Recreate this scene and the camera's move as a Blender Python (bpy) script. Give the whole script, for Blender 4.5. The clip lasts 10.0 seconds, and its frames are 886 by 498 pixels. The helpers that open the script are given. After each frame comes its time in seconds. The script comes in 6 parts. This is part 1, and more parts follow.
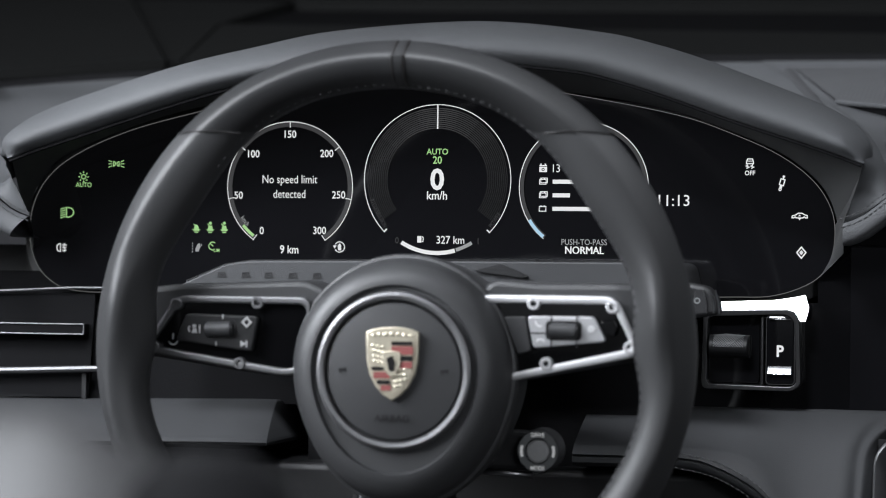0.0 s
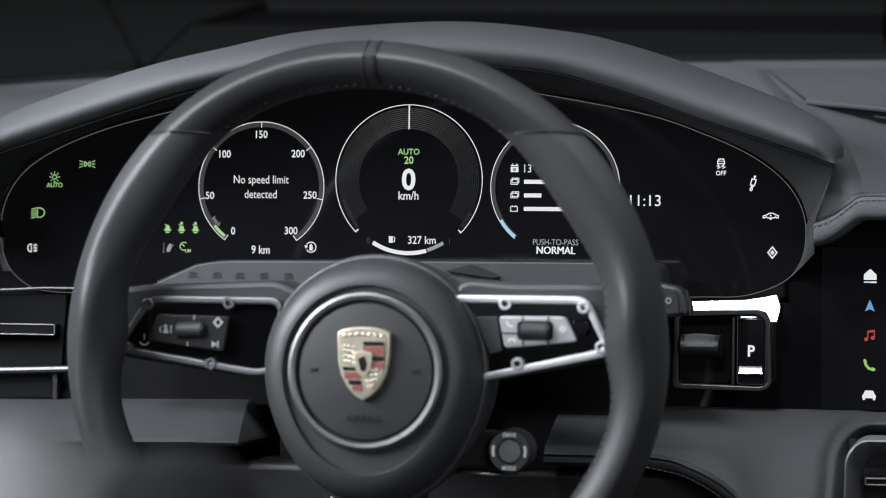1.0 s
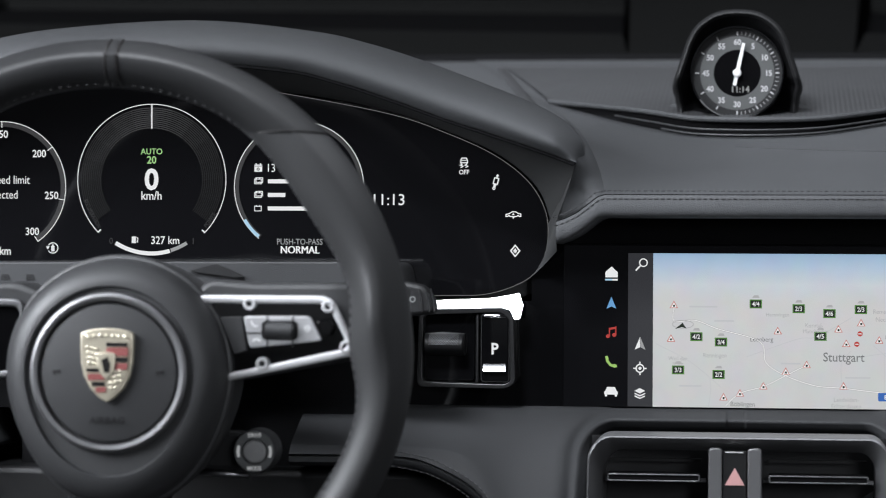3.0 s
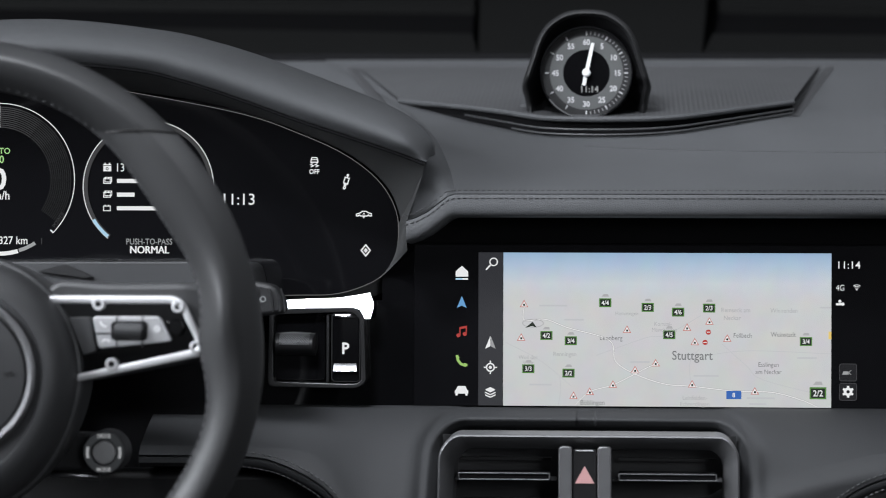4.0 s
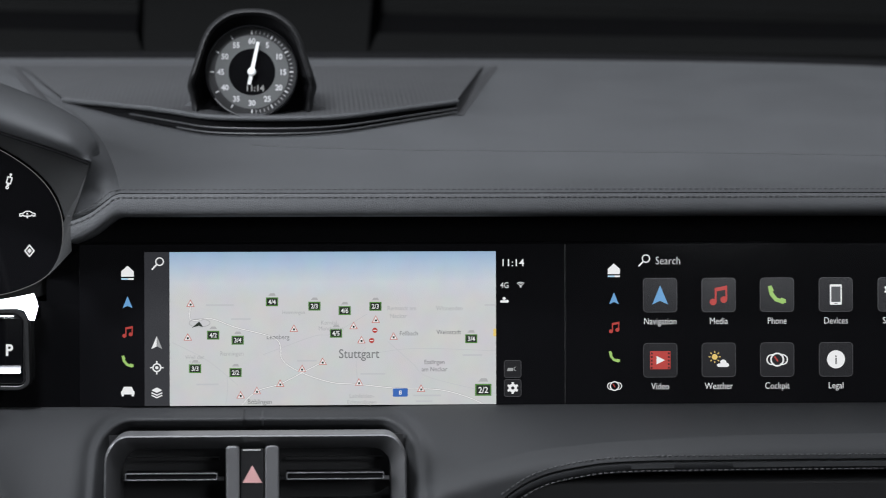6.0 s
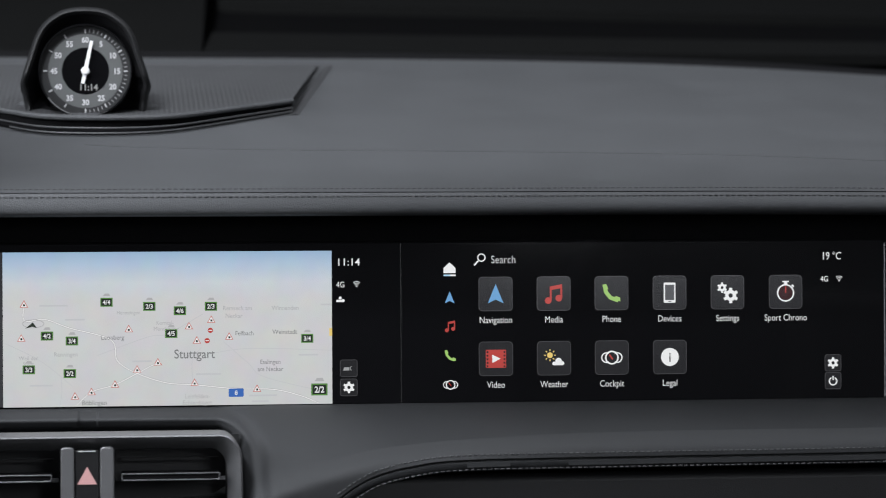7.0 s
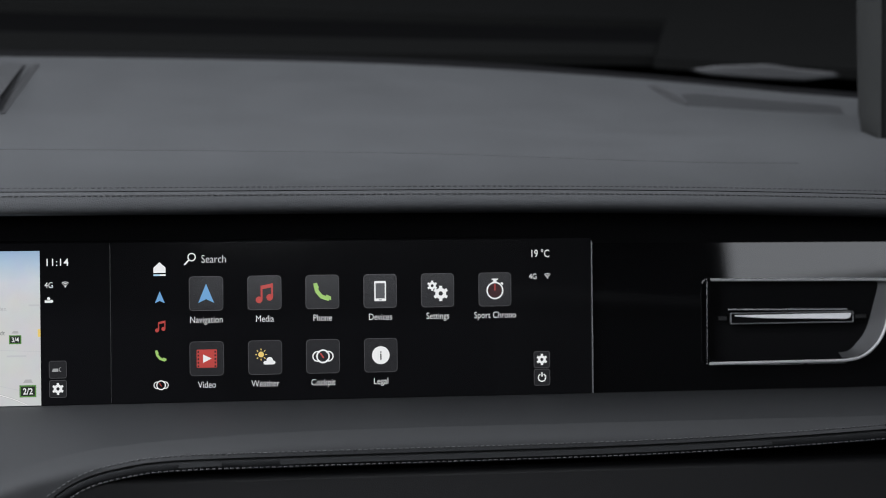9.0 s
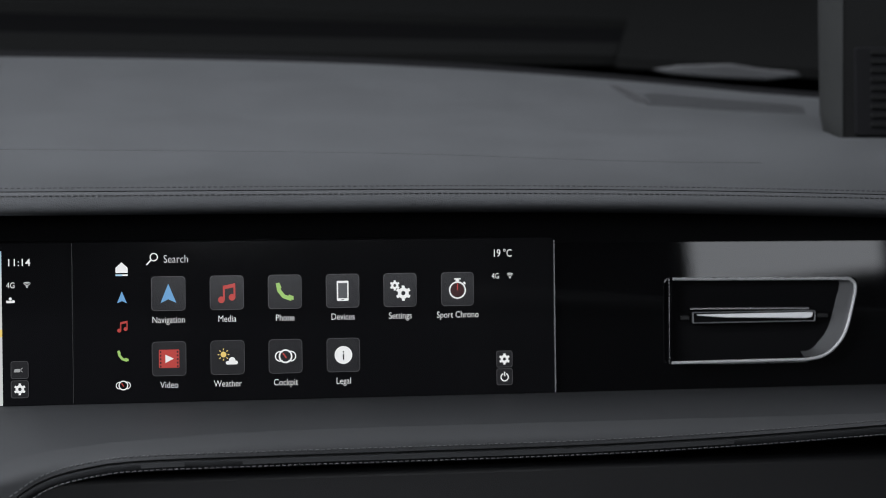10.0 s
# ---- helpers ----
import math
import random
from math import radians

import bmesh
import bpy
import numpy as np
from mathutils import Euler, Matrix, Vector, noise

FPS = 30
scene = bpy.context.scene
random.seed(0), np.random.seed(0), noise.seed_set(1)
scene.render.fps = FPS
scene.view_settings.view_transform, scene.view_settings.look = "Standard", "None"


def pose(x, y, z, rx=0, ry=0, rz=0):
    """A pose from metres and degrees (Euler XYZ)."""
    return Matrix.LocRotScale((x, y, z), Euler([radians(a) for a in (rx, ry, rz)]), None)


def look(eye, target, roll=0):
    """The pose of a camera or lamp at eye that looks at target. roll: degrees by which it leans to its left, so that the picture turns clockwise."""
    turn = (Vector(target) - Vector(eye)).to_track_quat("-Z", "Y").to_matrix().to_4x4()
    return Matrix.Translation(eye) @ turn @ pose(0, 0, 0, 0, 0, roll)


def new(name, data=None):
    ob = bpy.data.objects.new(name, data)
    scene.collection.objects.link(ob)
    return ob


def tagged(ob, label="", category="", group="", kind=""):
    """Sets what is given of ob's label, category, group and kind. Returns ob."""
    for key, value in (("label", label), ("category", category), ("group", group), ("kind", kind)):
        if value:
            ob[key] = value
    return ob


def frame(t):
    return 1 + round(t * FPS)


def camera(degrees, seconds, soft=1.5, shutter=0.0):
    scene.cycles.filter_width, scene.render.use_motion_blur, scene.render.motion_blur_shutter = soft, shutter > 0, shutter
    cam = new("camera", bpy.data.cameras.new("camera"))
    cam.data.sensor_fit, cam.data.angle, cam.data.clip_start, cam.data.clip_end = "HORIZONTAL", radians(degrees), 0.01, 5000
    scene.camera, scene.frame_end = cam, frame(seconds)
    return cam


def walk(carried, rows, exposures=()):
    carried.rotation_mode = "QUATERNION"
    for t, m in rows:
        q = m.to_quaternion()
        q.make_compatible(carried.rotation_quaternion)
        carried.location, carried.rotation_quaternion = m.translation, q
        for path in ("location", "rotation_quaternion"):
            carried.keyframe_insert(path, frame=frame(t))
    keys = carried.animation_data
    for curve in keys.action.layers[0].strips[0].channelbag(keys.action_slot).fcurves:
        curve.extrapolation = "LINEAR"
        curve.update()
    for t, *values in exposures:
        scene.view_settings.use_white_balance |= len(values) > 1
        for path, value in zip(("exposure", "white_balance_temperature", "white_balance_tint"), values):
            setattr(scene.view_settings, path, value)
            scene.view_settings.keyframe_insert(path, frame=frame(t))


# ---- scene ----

# A car's dashboard seen from between the seats. The dash frame: x to the right, y ahead into the dash,
# z up along the faces of the displays, which lean back by LEAN degrees. The tripod stands EYE metres behind them.
EYE, LEAN, FOCUS_NUMBER = 1.9592, 14.0, 6.0
DASH = pose(0, 1.90, 0.83, -LEAN, 0, 0)

# ---- camera: a pan on a tripod ----
cam = camera(18.552, 10.0, soft=1.0, shutter=0.15)
cam.data.dof.use_dof = True
cam.data.dof.focus_distance, cam.data.dof.aperture_fstop = EYE, FOCUS_NUMBER
PAN = [  # seconds, degrees to the right, down, and of lean to the left
    (0.0, -12.980, -0.001, 0.618), (0.5, -12.858, -0.005, 0.589), (1.0, -12.378, -0.010, 0.589),
    (1.5, -11.437, -0.019, 0.561), (2.0, -10.071, -0.028, 0.489), (2.5, -8.542, -0.035, 0.368),
    (4.0, -3.822, -0.040, 0.170), (4.5, -2.212, -0.039, 0.098), (5.0, -0.492, -0.038, 0.021),
    (5.5, 1.303, -0.033, -0.070), (6.0, 3.215, -0.021, -0.153), (7.5, 8.449, 0.022, -0.404),
    (8.0, 10.311, 0.039, -0.477), (8.5, 11.831, 0.063, -0.548), (9.0, 12.790, 0.079, -0.612),
    (9.5, 13.261, 0.085, -0.621), (10.0, 13.582, 0.095, -0.683),
]
walk(cam, [(t, DASH @ pose(0, -EYE, 0, 0, 0, -a) @ pose(0, 0, 0, 90 - b) @ pose(0, 0, 0, 0, 0, c)) for t, a, b, c in PAN])

# ---- light: assumed soft boxes in a studio, all out of view ----
world = bpy.data.worlds.new("studio_air")
scene.world = world
world.use_nodes = True
world.node_tree.nodes["Background"].inputs[0].default_value = (0.75, 0.87, 1.0, 1)
world.node_tree.nodes["Background"].inputs[1].default_value = 0.02


def softbox(name, at, target, w, h, watts, colour=(1, 1, 1)):
    data = bpy.data.lights.new(name, "AREA")
    data.shape, data.size, data.size_y, data.energy, data.color = "RECTANGLE", w, h, watts, colour
    ob = new(name, data)
    ob.matrix_world = look(at, target)
    return ob


COOL = (0.895, 0.935, 1.0)
softbox("overhead_softbox", (0.60, 2.00, 2.8), (0.60, 1.95, 0.8), 3.2, 1.25, 51, COOL)
softbox("driver_window_softbox", (-1.20, 1.30, 1.50), (-0.38, 1.66, 0.76), 0.8, 0.42, 21, COOL)
softbox("side_softbox", (-2.0, 1.25, 1.65), (-0.35, 1.70, 0.77), 1.3, 0.8, 50, COOL)
# Added to light the lower dash through the slit in the roof panels.
softbox("rear_softbox", (-0.62, 0.90, 2.6), (-0.25, 1.80, 0.70), 0.6, 0.30, 84, COOL)
# Fill lamp added behind the camera to lift dial, hub and lip.
softbox("rear_door_softbox", (0.85, -0.40, 1.75), (-0.30, 1.75, 0.72), 0.6, 0.5, 15, COOL)
softbox("rear_window_softbox", (1.87, -0.986, 1.69), (0.75, 1.9, 0.82), 0.37, 0.42, 2.1, COOL)


# ---- materials ----
def material(name, colour, rough=0.5, metal=0.0, grain=900.0, relief=0.1, vary=0.12, coat=0.0, specular=0.5, wear=18.0, patchy=0.07):
    """A surface with fine grain in relief and blotches of wear at a larger scale."""
    m = bpy.data.materials.new(name)
    m.use_nodes = True
    nt = m.node_tree
    b = nt.nodes["Principled BSDF"]
    b.inputs["Metallic"].default_value = metal
    b.inputs["Coat Weight"].default_value = coat
    b.inputs["Specular IOR Level"].default_value = specular
    co = nt.nodes.new("ShaderNodeTexCoord")
    big = nt.nodes.new("ShaderNodeTexNoise")
    big.inputs["Scale"].default_value, big.inputs["Detail"].default_value = wear, 4
    fine = nt.nodes.new("ShaderNodeTexNoise")
    fine.inputs["Scale"].default_value, fine.inputs["Detail"].default_value = grain, 3
    for n in (big, fine):
        nt.links.new(co.outputs["Object"], n.inputs["Vector"])
    mix = nt.nodes.new("ShaderNodeMix")
    mix.data_type = "RGBA"
    mix.inputs["A"].default_value = (*[c * (1 - vary) for c in colour], 1)
    mix.inputs["B"].default_value = (*[min(1, c * (1 + vary)) for c in colour], 1)
    nt.links.new(big.outputs["Fac"], mix.inputs["Factor"])
    nt.links.new(mix.outputs["Result"], b.inputs["Base Color"])
    ran = nt.nodes.new("ShaderNodeMapRange")
    ran.inputs["To Min"].default_value, ran.inputs["To Max"].default_value = max(0.02, rough - patchy), min(1, rough + patchy)
    nt.links.new(big.outputs["Fac"], ran.inputs["Value"])
    nt.links.new(ran.outputs["Result"], b.inputs["Roughness"])
    if relief:
        bump = nt.nodes.new("ShaderNodeBump")
        bump.inputs["Strength"].default_value, bump.inputs["Distance"].default_value = relief, 0.001
        nt.links.new(fine.outputs["Fac"], bump.inputs["Height"])
        nt.links.new(bump.outputs["Normal"], b.inputs["Normal"])
    return m


def glowing(name, colour, strength=1.0):
    m = bpy.data.materials.new(name)
    m.use_nodes = True
    b = m.node_tree.nodes["Principled BSDF"]
    b.inputs["Base Color"].default_value = (0.01, 0.01, 0.01, 1)
    b.inputs["Roughness"].default_value = 0.15
    b.inputs["Emission Color"].default_value = (*colour, 1)
    b.inputs["Emission Strength"].default_value = strength
    return m


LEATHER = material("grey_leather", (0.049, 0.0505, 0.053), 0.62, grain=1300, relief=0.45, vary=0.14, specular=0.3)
# Same leather toned darker, to carry the weaker light on the lower dash.
LEATHER_LOW = material("dim_toned_leather", (0.0270, 0.0277, 0.0293), 0.6, grain=1400, relief=0.25, vary=0.12, specular=0.3)
WHEEL_LEATHER = material("wheel_leather", (0.0120, 0.0122, 0.0128), 0.47, grain=1100, relief=0.14, vary=0.16, specular=0.32)
GRIP_LEATHER = material("grip_leather", (0.030, 0.0303, 0.0312), 0.46, grain=1100, relief=0.14, vary=0.14, specular=0.32)
HUB_SKIN = material("hub_skin", (0.033, 0.0335, 0.035), 0.48, grain=1600, relief=0.15, vary=0.08)
SUEDE = material("dark_suede", (0.0028, 0.0034, 0.0031), 0.9, grain=700, relief=0.5, vary=0.3)
# Darker copy of the suede; carries the shade on the pillar's front face.
DARK_SUEDE = material("shaded_suede", (0.0013, 0.0014, 0.0014), 0.9, grain=700, relief=0.5, vary=0.3, specular=0.2)
SOFT_BLACK = material("matt_black_plastic", (0.0062, 0.0062, 0.0068), 0.5, grain=1500, relief=0.15, vary=0.2, specular=0.35)

PIANO = material("gloss_black_lacquer", (0.003, 0.003, 0.0034), 0.028, relief=0.0, vary=0.2, coat=0.1, specular=0.38, patchy=0.01)
GLASS_BLACK = material("black_display_glass", (0.003, 0.003, 0.0036), 0.06, relief=0.0, vary=0.2, specular=0.3, patchy=0.01)
ALLOY = material("satin_alloy", (0.42, 0.42, 0.43), 0.32, 1.0, grain=2500, relief=0.04, vary=0.1)
DARK_ALLOY = material("dark_chrome", (0.20, 0.20, 0.205), 0.28, 1.0, grain=2500, relief=0.04, vary=0.1)
SATIN_DIM = material("dull_satin_metal", (0.36, 0.36, 0.37), 0.5, 1.0, grain=2500, relief=0.03, vary=0.08)
# Pale, half-diffuse chrome; its colour replaces reflections missing on the passenger side.
EDGE_METAL = material("satin_edge_metal", (0.86, 0.86, 0.87), 0.42, 0.55, grain=2500, relief=0.03, vary=0.06)
# Brighter copy of the frame metal, for the better lit right spoke.
FRAME_METAL = material("lit_frame_metal", (0.64, 0.64, 0.65), 0.45, 0.5, grain=2500, relief=0.03, vary=0.06)
CHEEK_METAL = material("dark_cheek_metal", (0.11, 0.11, 0.113), 0.42, 0.5, grain=2500, relief=0.03, vary=0.1)
SURROUND = material("vent_surround_metal", (0.19, 0.19, 0.195), 0.42, 0.7, grain=2500, relief=0.03, vary=0.08)
BEZEL_DARK = material("smoked_bezel", (0.011, 0.011, 0.0115), 0.38, 0.0, grain=2500, relief=0.03, vary=0.08)
# Darker copy of the edge chrome, toned down where the lamps glare.
SATIN_DARK = material("dark_satin_metal", (0.12, 0.12, 0.123), 0.48, 1.0, grain=2500, relief=0.03, vary=0.08)
BRIGHT = material("glint_metal", (0.42, 0.42, 0.43), 0.22, 1.0, grain=2500, relief=0.02, vary=0.05)
SATIN = material("satin_chrome", (0.78, 0.78, 0.79), 0.5, 1.0, grain=2500, relief=0.03, vary=0.06)
GOLD = material("gilt_metal", (0.56, 0.51, 0.40), 0.36, 0.55, grain=1800, relief=0.15, vary=0.12)
GOLD_BRIGHT = material("polished_gilt", (0.80, 0.74, 0.60), 0.28, 0.6, grain=1800, relief=0.05, vary=0.08)
ENAMEL_RED = material("red_enamel", (0.26, 0.085, 0.08), 0.3, relief=0.05, vary=0.1)
ENAMEL_BLACK = material("black_enamel", (0.012, 0.011, 0.011), 0.3, relief=0.05)
GREY_KEY = material("silver_key", (0.42, 0.42, 0.43), 0.42, 0.35, grain=2000, relief=0.06)
PRINT = material("pale_print", (0.75, 0.75, 0.75), 0.5, relief=0.0)
THREAD = material("grey_thread", (0.095, 0.095, 0.098), 0.8, grain=3000, relief=0.3)
THREAD_MID = material("mid_grey_thread", (0.034, 0.034, 0.036), 0.8, grain=3000, relief=0.3)
THREAD_DARK = material("dark_thread", (0.028, 0.028, 0.030), 0.8, grain=3000, relief=0.3)
HAZARD_RED = material("hazard_red", (0.62, 0.34, 0.33), 0.4, relief=0.0)
PAINT = material("dark_car_paint", (0.0021, 0.0022, 0.0021), 0.7, wear=6, relief=0.0, vary=0.1, specular=0.09)
# Near-black tone for the sunken bonnet trays and the panel gaps.
VENT_BLACK = material("recess_black", (0.0016, 0.0016, 0.0018), 0.9, relief=0.2, specular=0.03)
# Flat black, also standing in for shade in gaps, grooves and recesses.
BLACKOUT = material("flat_black_fill", (0.0060, 0.0060, 0.0065), 0.9, relief=0.2, specular=0.05)
# Hood leather darkened in colour to hold the shade beneath the hood.
SHADE_LEATHER = material("shade_toned_leather", (0.028, 0.0285, 0.029), 0.6, grain=1400, relief=0.2, vary=0.1)
ROOF_GREY = material("roof_grey", (0.06, 0.06, 0.063), 0.9, grain=500, relief=0.3)
SEAT_HIDE = material("seat_leather", (0.031, 0.0308, 0.0318), 0.55, grain=900, relief=0.25, vary=0.1)
# Unseen room's tone, raised so that bounced light lifts the blacks.
STUDIO = material("studio_wall_paint", (0.27, 0.27, 0.28), 0.85, grain=40, relief=0.1, wear=1.5, vary=0.25)
RING_GREY = material("dial_ring_grey", (0.050, 0.052, 0.052), 0.55, relief=0.0)
DIM_PRINT = material("dim_print", (0.34, 0.34, 0.34), 0.5, relief=0.0)
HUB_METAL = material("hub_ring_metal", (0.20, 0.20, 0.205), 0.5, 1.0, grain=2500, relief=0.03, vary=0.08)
WATCH_SKIN = material("stopwatch_skin", (0.0090, 0.0090, 0.0095), 0.52, grain=1500, relief=0.15, vary=0.15, specular=0.3)
RING_PALE = material("pale_tick_print", (0.20, 0.20, 0.20), 0.5, relief=0.0)
HAND_WHITE = material("white_hand_enamel", (0.55, 0.55, 0.54), 0.4, relief=0.0)
DIAL_GREY = material("dial_grey", (0.13, 0.135, 0.135), 0.55, relief=0.0)
GLOW = GLASS_BLACK.node_tree.nodes["Principled BSDF"]  # faint display glow, set to lift the blacks as camera haze does
GLOW.inputs["Emission Color"].default_value = (0.85, 0.88, 1.0, 1)
GLOW.inputs["Emission Strength"].default_value = 0.0022
WHITE = glowing("white_light", (0.86, 0.87, 0.88), 0.92)
DIM = glowing("dim_white_light", (0.40, 0.41, 0.42), 0.8)
FAINT = glowing("faint_light", (0.045, 0.045, 0.047), 1.0)
SHADES = [glowing("groove_light", (0.045 * k, 0.045 * k, 0.047 * k), 1.0) for k in (0.13, 0.17, 0.24, 0.36, 0.55, 0.78, 0.95)]
GREEN = glowing("green_light", (0.42, 0.74, 0.30), 0.85)
LEAF = glowing("leaf_green_light", (0.36, 0.60, 0.16), 0.9)
BLUE = glowing("blue_light", (0.14, 0.35, 0.64), 0.95)
PALE_BLUE = glowing("pale_blue_light", (0.42, 0.66, 0.85), 0.9)
# Rim glows faintly in place of the display light its edge reflects.
EDGE_PALE = glowing("rim_glint_glow", (0.13, 0.13, 0.13), 1.0)
RED = glowing("red_light", (0.55, 0.06, 0.05), 0.8)
YELLOW = glowing("yellow_light", (0.85, 0.62, 0.18), 0.9)
SCREEN_GREY = glowing("phone_screen_grey", (0.075, 0.078, 0.085), 1.0)
DEEP_RED = glowing("deep_red_light", (0.030, 0.004, 0.005), 0.9)
TILE = glowing("tile_light", (0.0080, 0.0080, 0.0095), 1.0)
TILE_EDGE = glowing("tile_edge_light", (0.055, 0.055, 0.06), 1.0)
SIDEBAR = glowing("sidebar_light", (0.030, 0.031, 0.036), 1.0)
MAP_GREEN = glowing("map_sign_green", (0.10, 0.25, 0.06), 0.9)
MAP_BLACK = glowing("map_sign_black", (0.012, 0.02, 0.012), 1.0)
MAP_TEXT = glowing("map_text_grey", (0.20, 0.205, 0.21), 0.95)
MAP_STREAM = glowing("map_stream_grey", (0.53, 0.54, 0.56), 0.95)
MAP_PALE = glowing("map_pale_grey", (0.42, 0.425, 0.44), 0.95)
MAP_ROAD = glowing("map_road_white", (0.76, 0.76, 0.76), 1.0)
MAP_RED = glowing("map_sign_red", (0.55, 0.20, 0.17), 0.95)
MAP_EDGE = glowing("map_road_edge", (0.42, 0.42, 0.43), 0.95)
MAP_BLUE = glowing("map_road_sign_blue", (0.04, 0.14, 0.48), 0.9)


def map_material():
    """The map's light: a pale ground that rises to a blue sky at its upper edge."""
    m = glowing("map_light", (0.6, 0.6, 0.6), 1.0)
    nt = m.node_tree
    co = nt.nodes.new("ShaderNodeTexCoord")
    sep = nt.nodes.new("ShaderNodeSeparateXYZ")
    ramp = nt.nodes.new("ShaderNodeValToRGB")
    ran = nt.nodes.new("ShaderNodeMapRange")
    ran.inputs["From Min"].default_value, ran.inputs["From Max"].default_value = -0.0576, 0.053
    noise_a = nt.nodes.new("ShaderNodeTexNoise")
    noise_a.inputs["Scale"].default_value, noise_a.inputs["Detail"].default_value = 60, 6
    mix = nt.nodes.new("ShaderNodeMix")
    mix.data_type, mix.blend_type = "RGBA", "MULTIPLY"
    mix.inputs["Factor"].default_value = 0.16
    nt.links.new(co.outputs["Object"], sep.inputs[0])
    nt.links.new(co.outputs["Object"], noise_a.inputs["Vector"])
    nt.links.new(sep.outputs["Z"], ran.inputs["Value"])
    nt.links.new(ran.outputs["Result"], ramp.inputs["Fac"])
    e = ramp.color_ramp.elements
    e[0].position, e[0].color = 0.0, (0.60, 0.61, 0.615, 1)
    e[1].position, e[1].color = 1.0, (0.33, 0.48, 0.66, 1)
    for pos, c in ((0.68, (0.62, 0.625, 0.635, 1)), (0.80, (0.60, 0.645, 0.70, 1)), (0.92, (0.44, 0.56, 0.71, 1))):
        k = e.new(pos)
        k.color = c
    nt.links.new(ramp.outputs["Color"], mix.inputs["A"])
    nt.links.new(noise_a.outputs["Color"], mix.inputs["B"])
    nt.links.new(mix.outputs["Result"], nt.nodes["Principled BSDF"].inputs["Emission Color"])
    return m


MAP = map_material()


def mesh_grille():
    """Perforated leather: fine upright slots, as relief and dark holes."""
    m = material("perforated_leather", (0.044, 0.045, 0.047), 0.55, grain=1400, relief=0.2)
    nt = m.node_tree
    b = nt.nodes["Principled BSDF"]
    co = nt.nodes.new("ShaderNodeTexCoord")
    w = nt.nodes.new("ShaderNodeTexWave")
    w.inputs["Scale"].default_value, w.inputs["Distortion"].default_value = 80.0, 0.0
    nt.links.new(co.outputs["Object"], w.inputs["Vector"])
    mix = nt.nodes.new("ShaderNodeMix")
    mix.data_type = "RGBA"
    mix.inputs["A"].default_value = (0.029, 0.0295, 0.031, 1)
    mix.inputs["B"].default_value = (0.046, 0.047, 0.049, 1)
    nt.links.new(w.outputs["Fac"], mix.inputs["Factor"])
    nt.links.new(mix.outputs["Result"], b.inputs["Base Color"])
    return m


GRILLE = mesh_grille()

# ---- builders ----
ORIGIN = {}


def thing(name, label, category, at, group="", kind=""):
    """An Empty in the dash frame, at whose place its parts are hung."""
    ob = new(name)
    ob.empty_display_size = 0.02
    ob.matrix_world = DASH @ Matrix.Translation(at)
    ORIGIN[ob.name] = Vector(at)
    return tagged(ob, label, category, group, kind)


def finish(bm, mat, name, angle=35):
    me = bpy.data.meshes.new(name)
    bm.to_mesh(me)
    bm.free()
    me.materials.append(mat)
    me.set_sharp_from_angle(angle=radians(angle))
    for p in me.polygons:  # broad plane faces stay flat, the rest is rounded
        p.use_smooth = len(p.vertices) <= 4 and max(abs(c) for c in p.normal) < 0.9999
    return me


def part(name, bm, mat, parent, label="", angle=35):
    """Links a bmesh, given in the dash frame, as one mesh under a thing or a part."""
    o = ORIGIN[parent.name]
    bmesh.ops.translate(bm, verts=bm.verts, vec=-o)
    ob = new(name, finish(bm, mat, name, angle))
    ob.parent = parent
    ORIGIN[ob.name] = o
    return tagged(ob, label)


def setting(name, bm, mat, label, category, angle=60):
    """A piece of the setting: one mesh, in the dash frame."""
    ob = new(name, finish(bm, mat, name, angle))
    ob.matrix_world = DASH
    ORIGIN[ob.name] = Vector((0, 0, 0))
    return tagged(ob, label, category, "", "structure")


def spline(pts, n=8, closed=False):
    """Points of a smooth curve through pts."""
    p = [Vector(q) for q in pts]
    out, m = [], len(p)
    for i in range(m if closed else m - 1):
        a, b, c, d = (p[(i + k) % m] if closed else p[min(max(i + k, 0), m - 1)] for k in (-1, 0, 1, 2))
        for j in range(n):
            t = j / n
            out.append(0.5 * (2 * b + (c - a) * t + (2 * a - 5 * b + 4 * c - d) * t * t + (3 * b - a - 3 * c + d) * t ** 3))
    if not closed:
        out.append(p[-1])
    return out


def level(pts, x):
    """The height at x of a smooth curve through (x, z) points."""
    xs = [p[0] for p in pts]
    if x <= xs[0]:
        return pts[0][1]
    for (x0, z0), (x1, z1) in zip(pts, pts[1:]):
        if x <= x1:
            t = (x - x0) / (x1 - x0)
            return z0 + (z1 - z0) * t
    return pts[-1][1]


def loft(rows, closed_rows=False, closed_cols=False, cap=False):
    """A skin over rows of points."""
    bm = bmesh.new()
    vs = [[bm.verts.new(p) for p in r] for r in rows]
    n, m = len(vs), len(vs[0])
    for i in range(n if closed_cols else n - 1):
        for j in range(m if closed_rows else m - 1):
            a, b = vs[i], vs[(i + 1) % n]
            bm.faces.new((a[j], a[(j + 1) % m], b[(j + 1) % m], b[j]))
    if cap:
        bm.faces.new(vs[0])
        bm.faces.new(vs[-1])
    bmesh.ops.recalc_face_normals(bm, faces=bm.faces)
    return bm


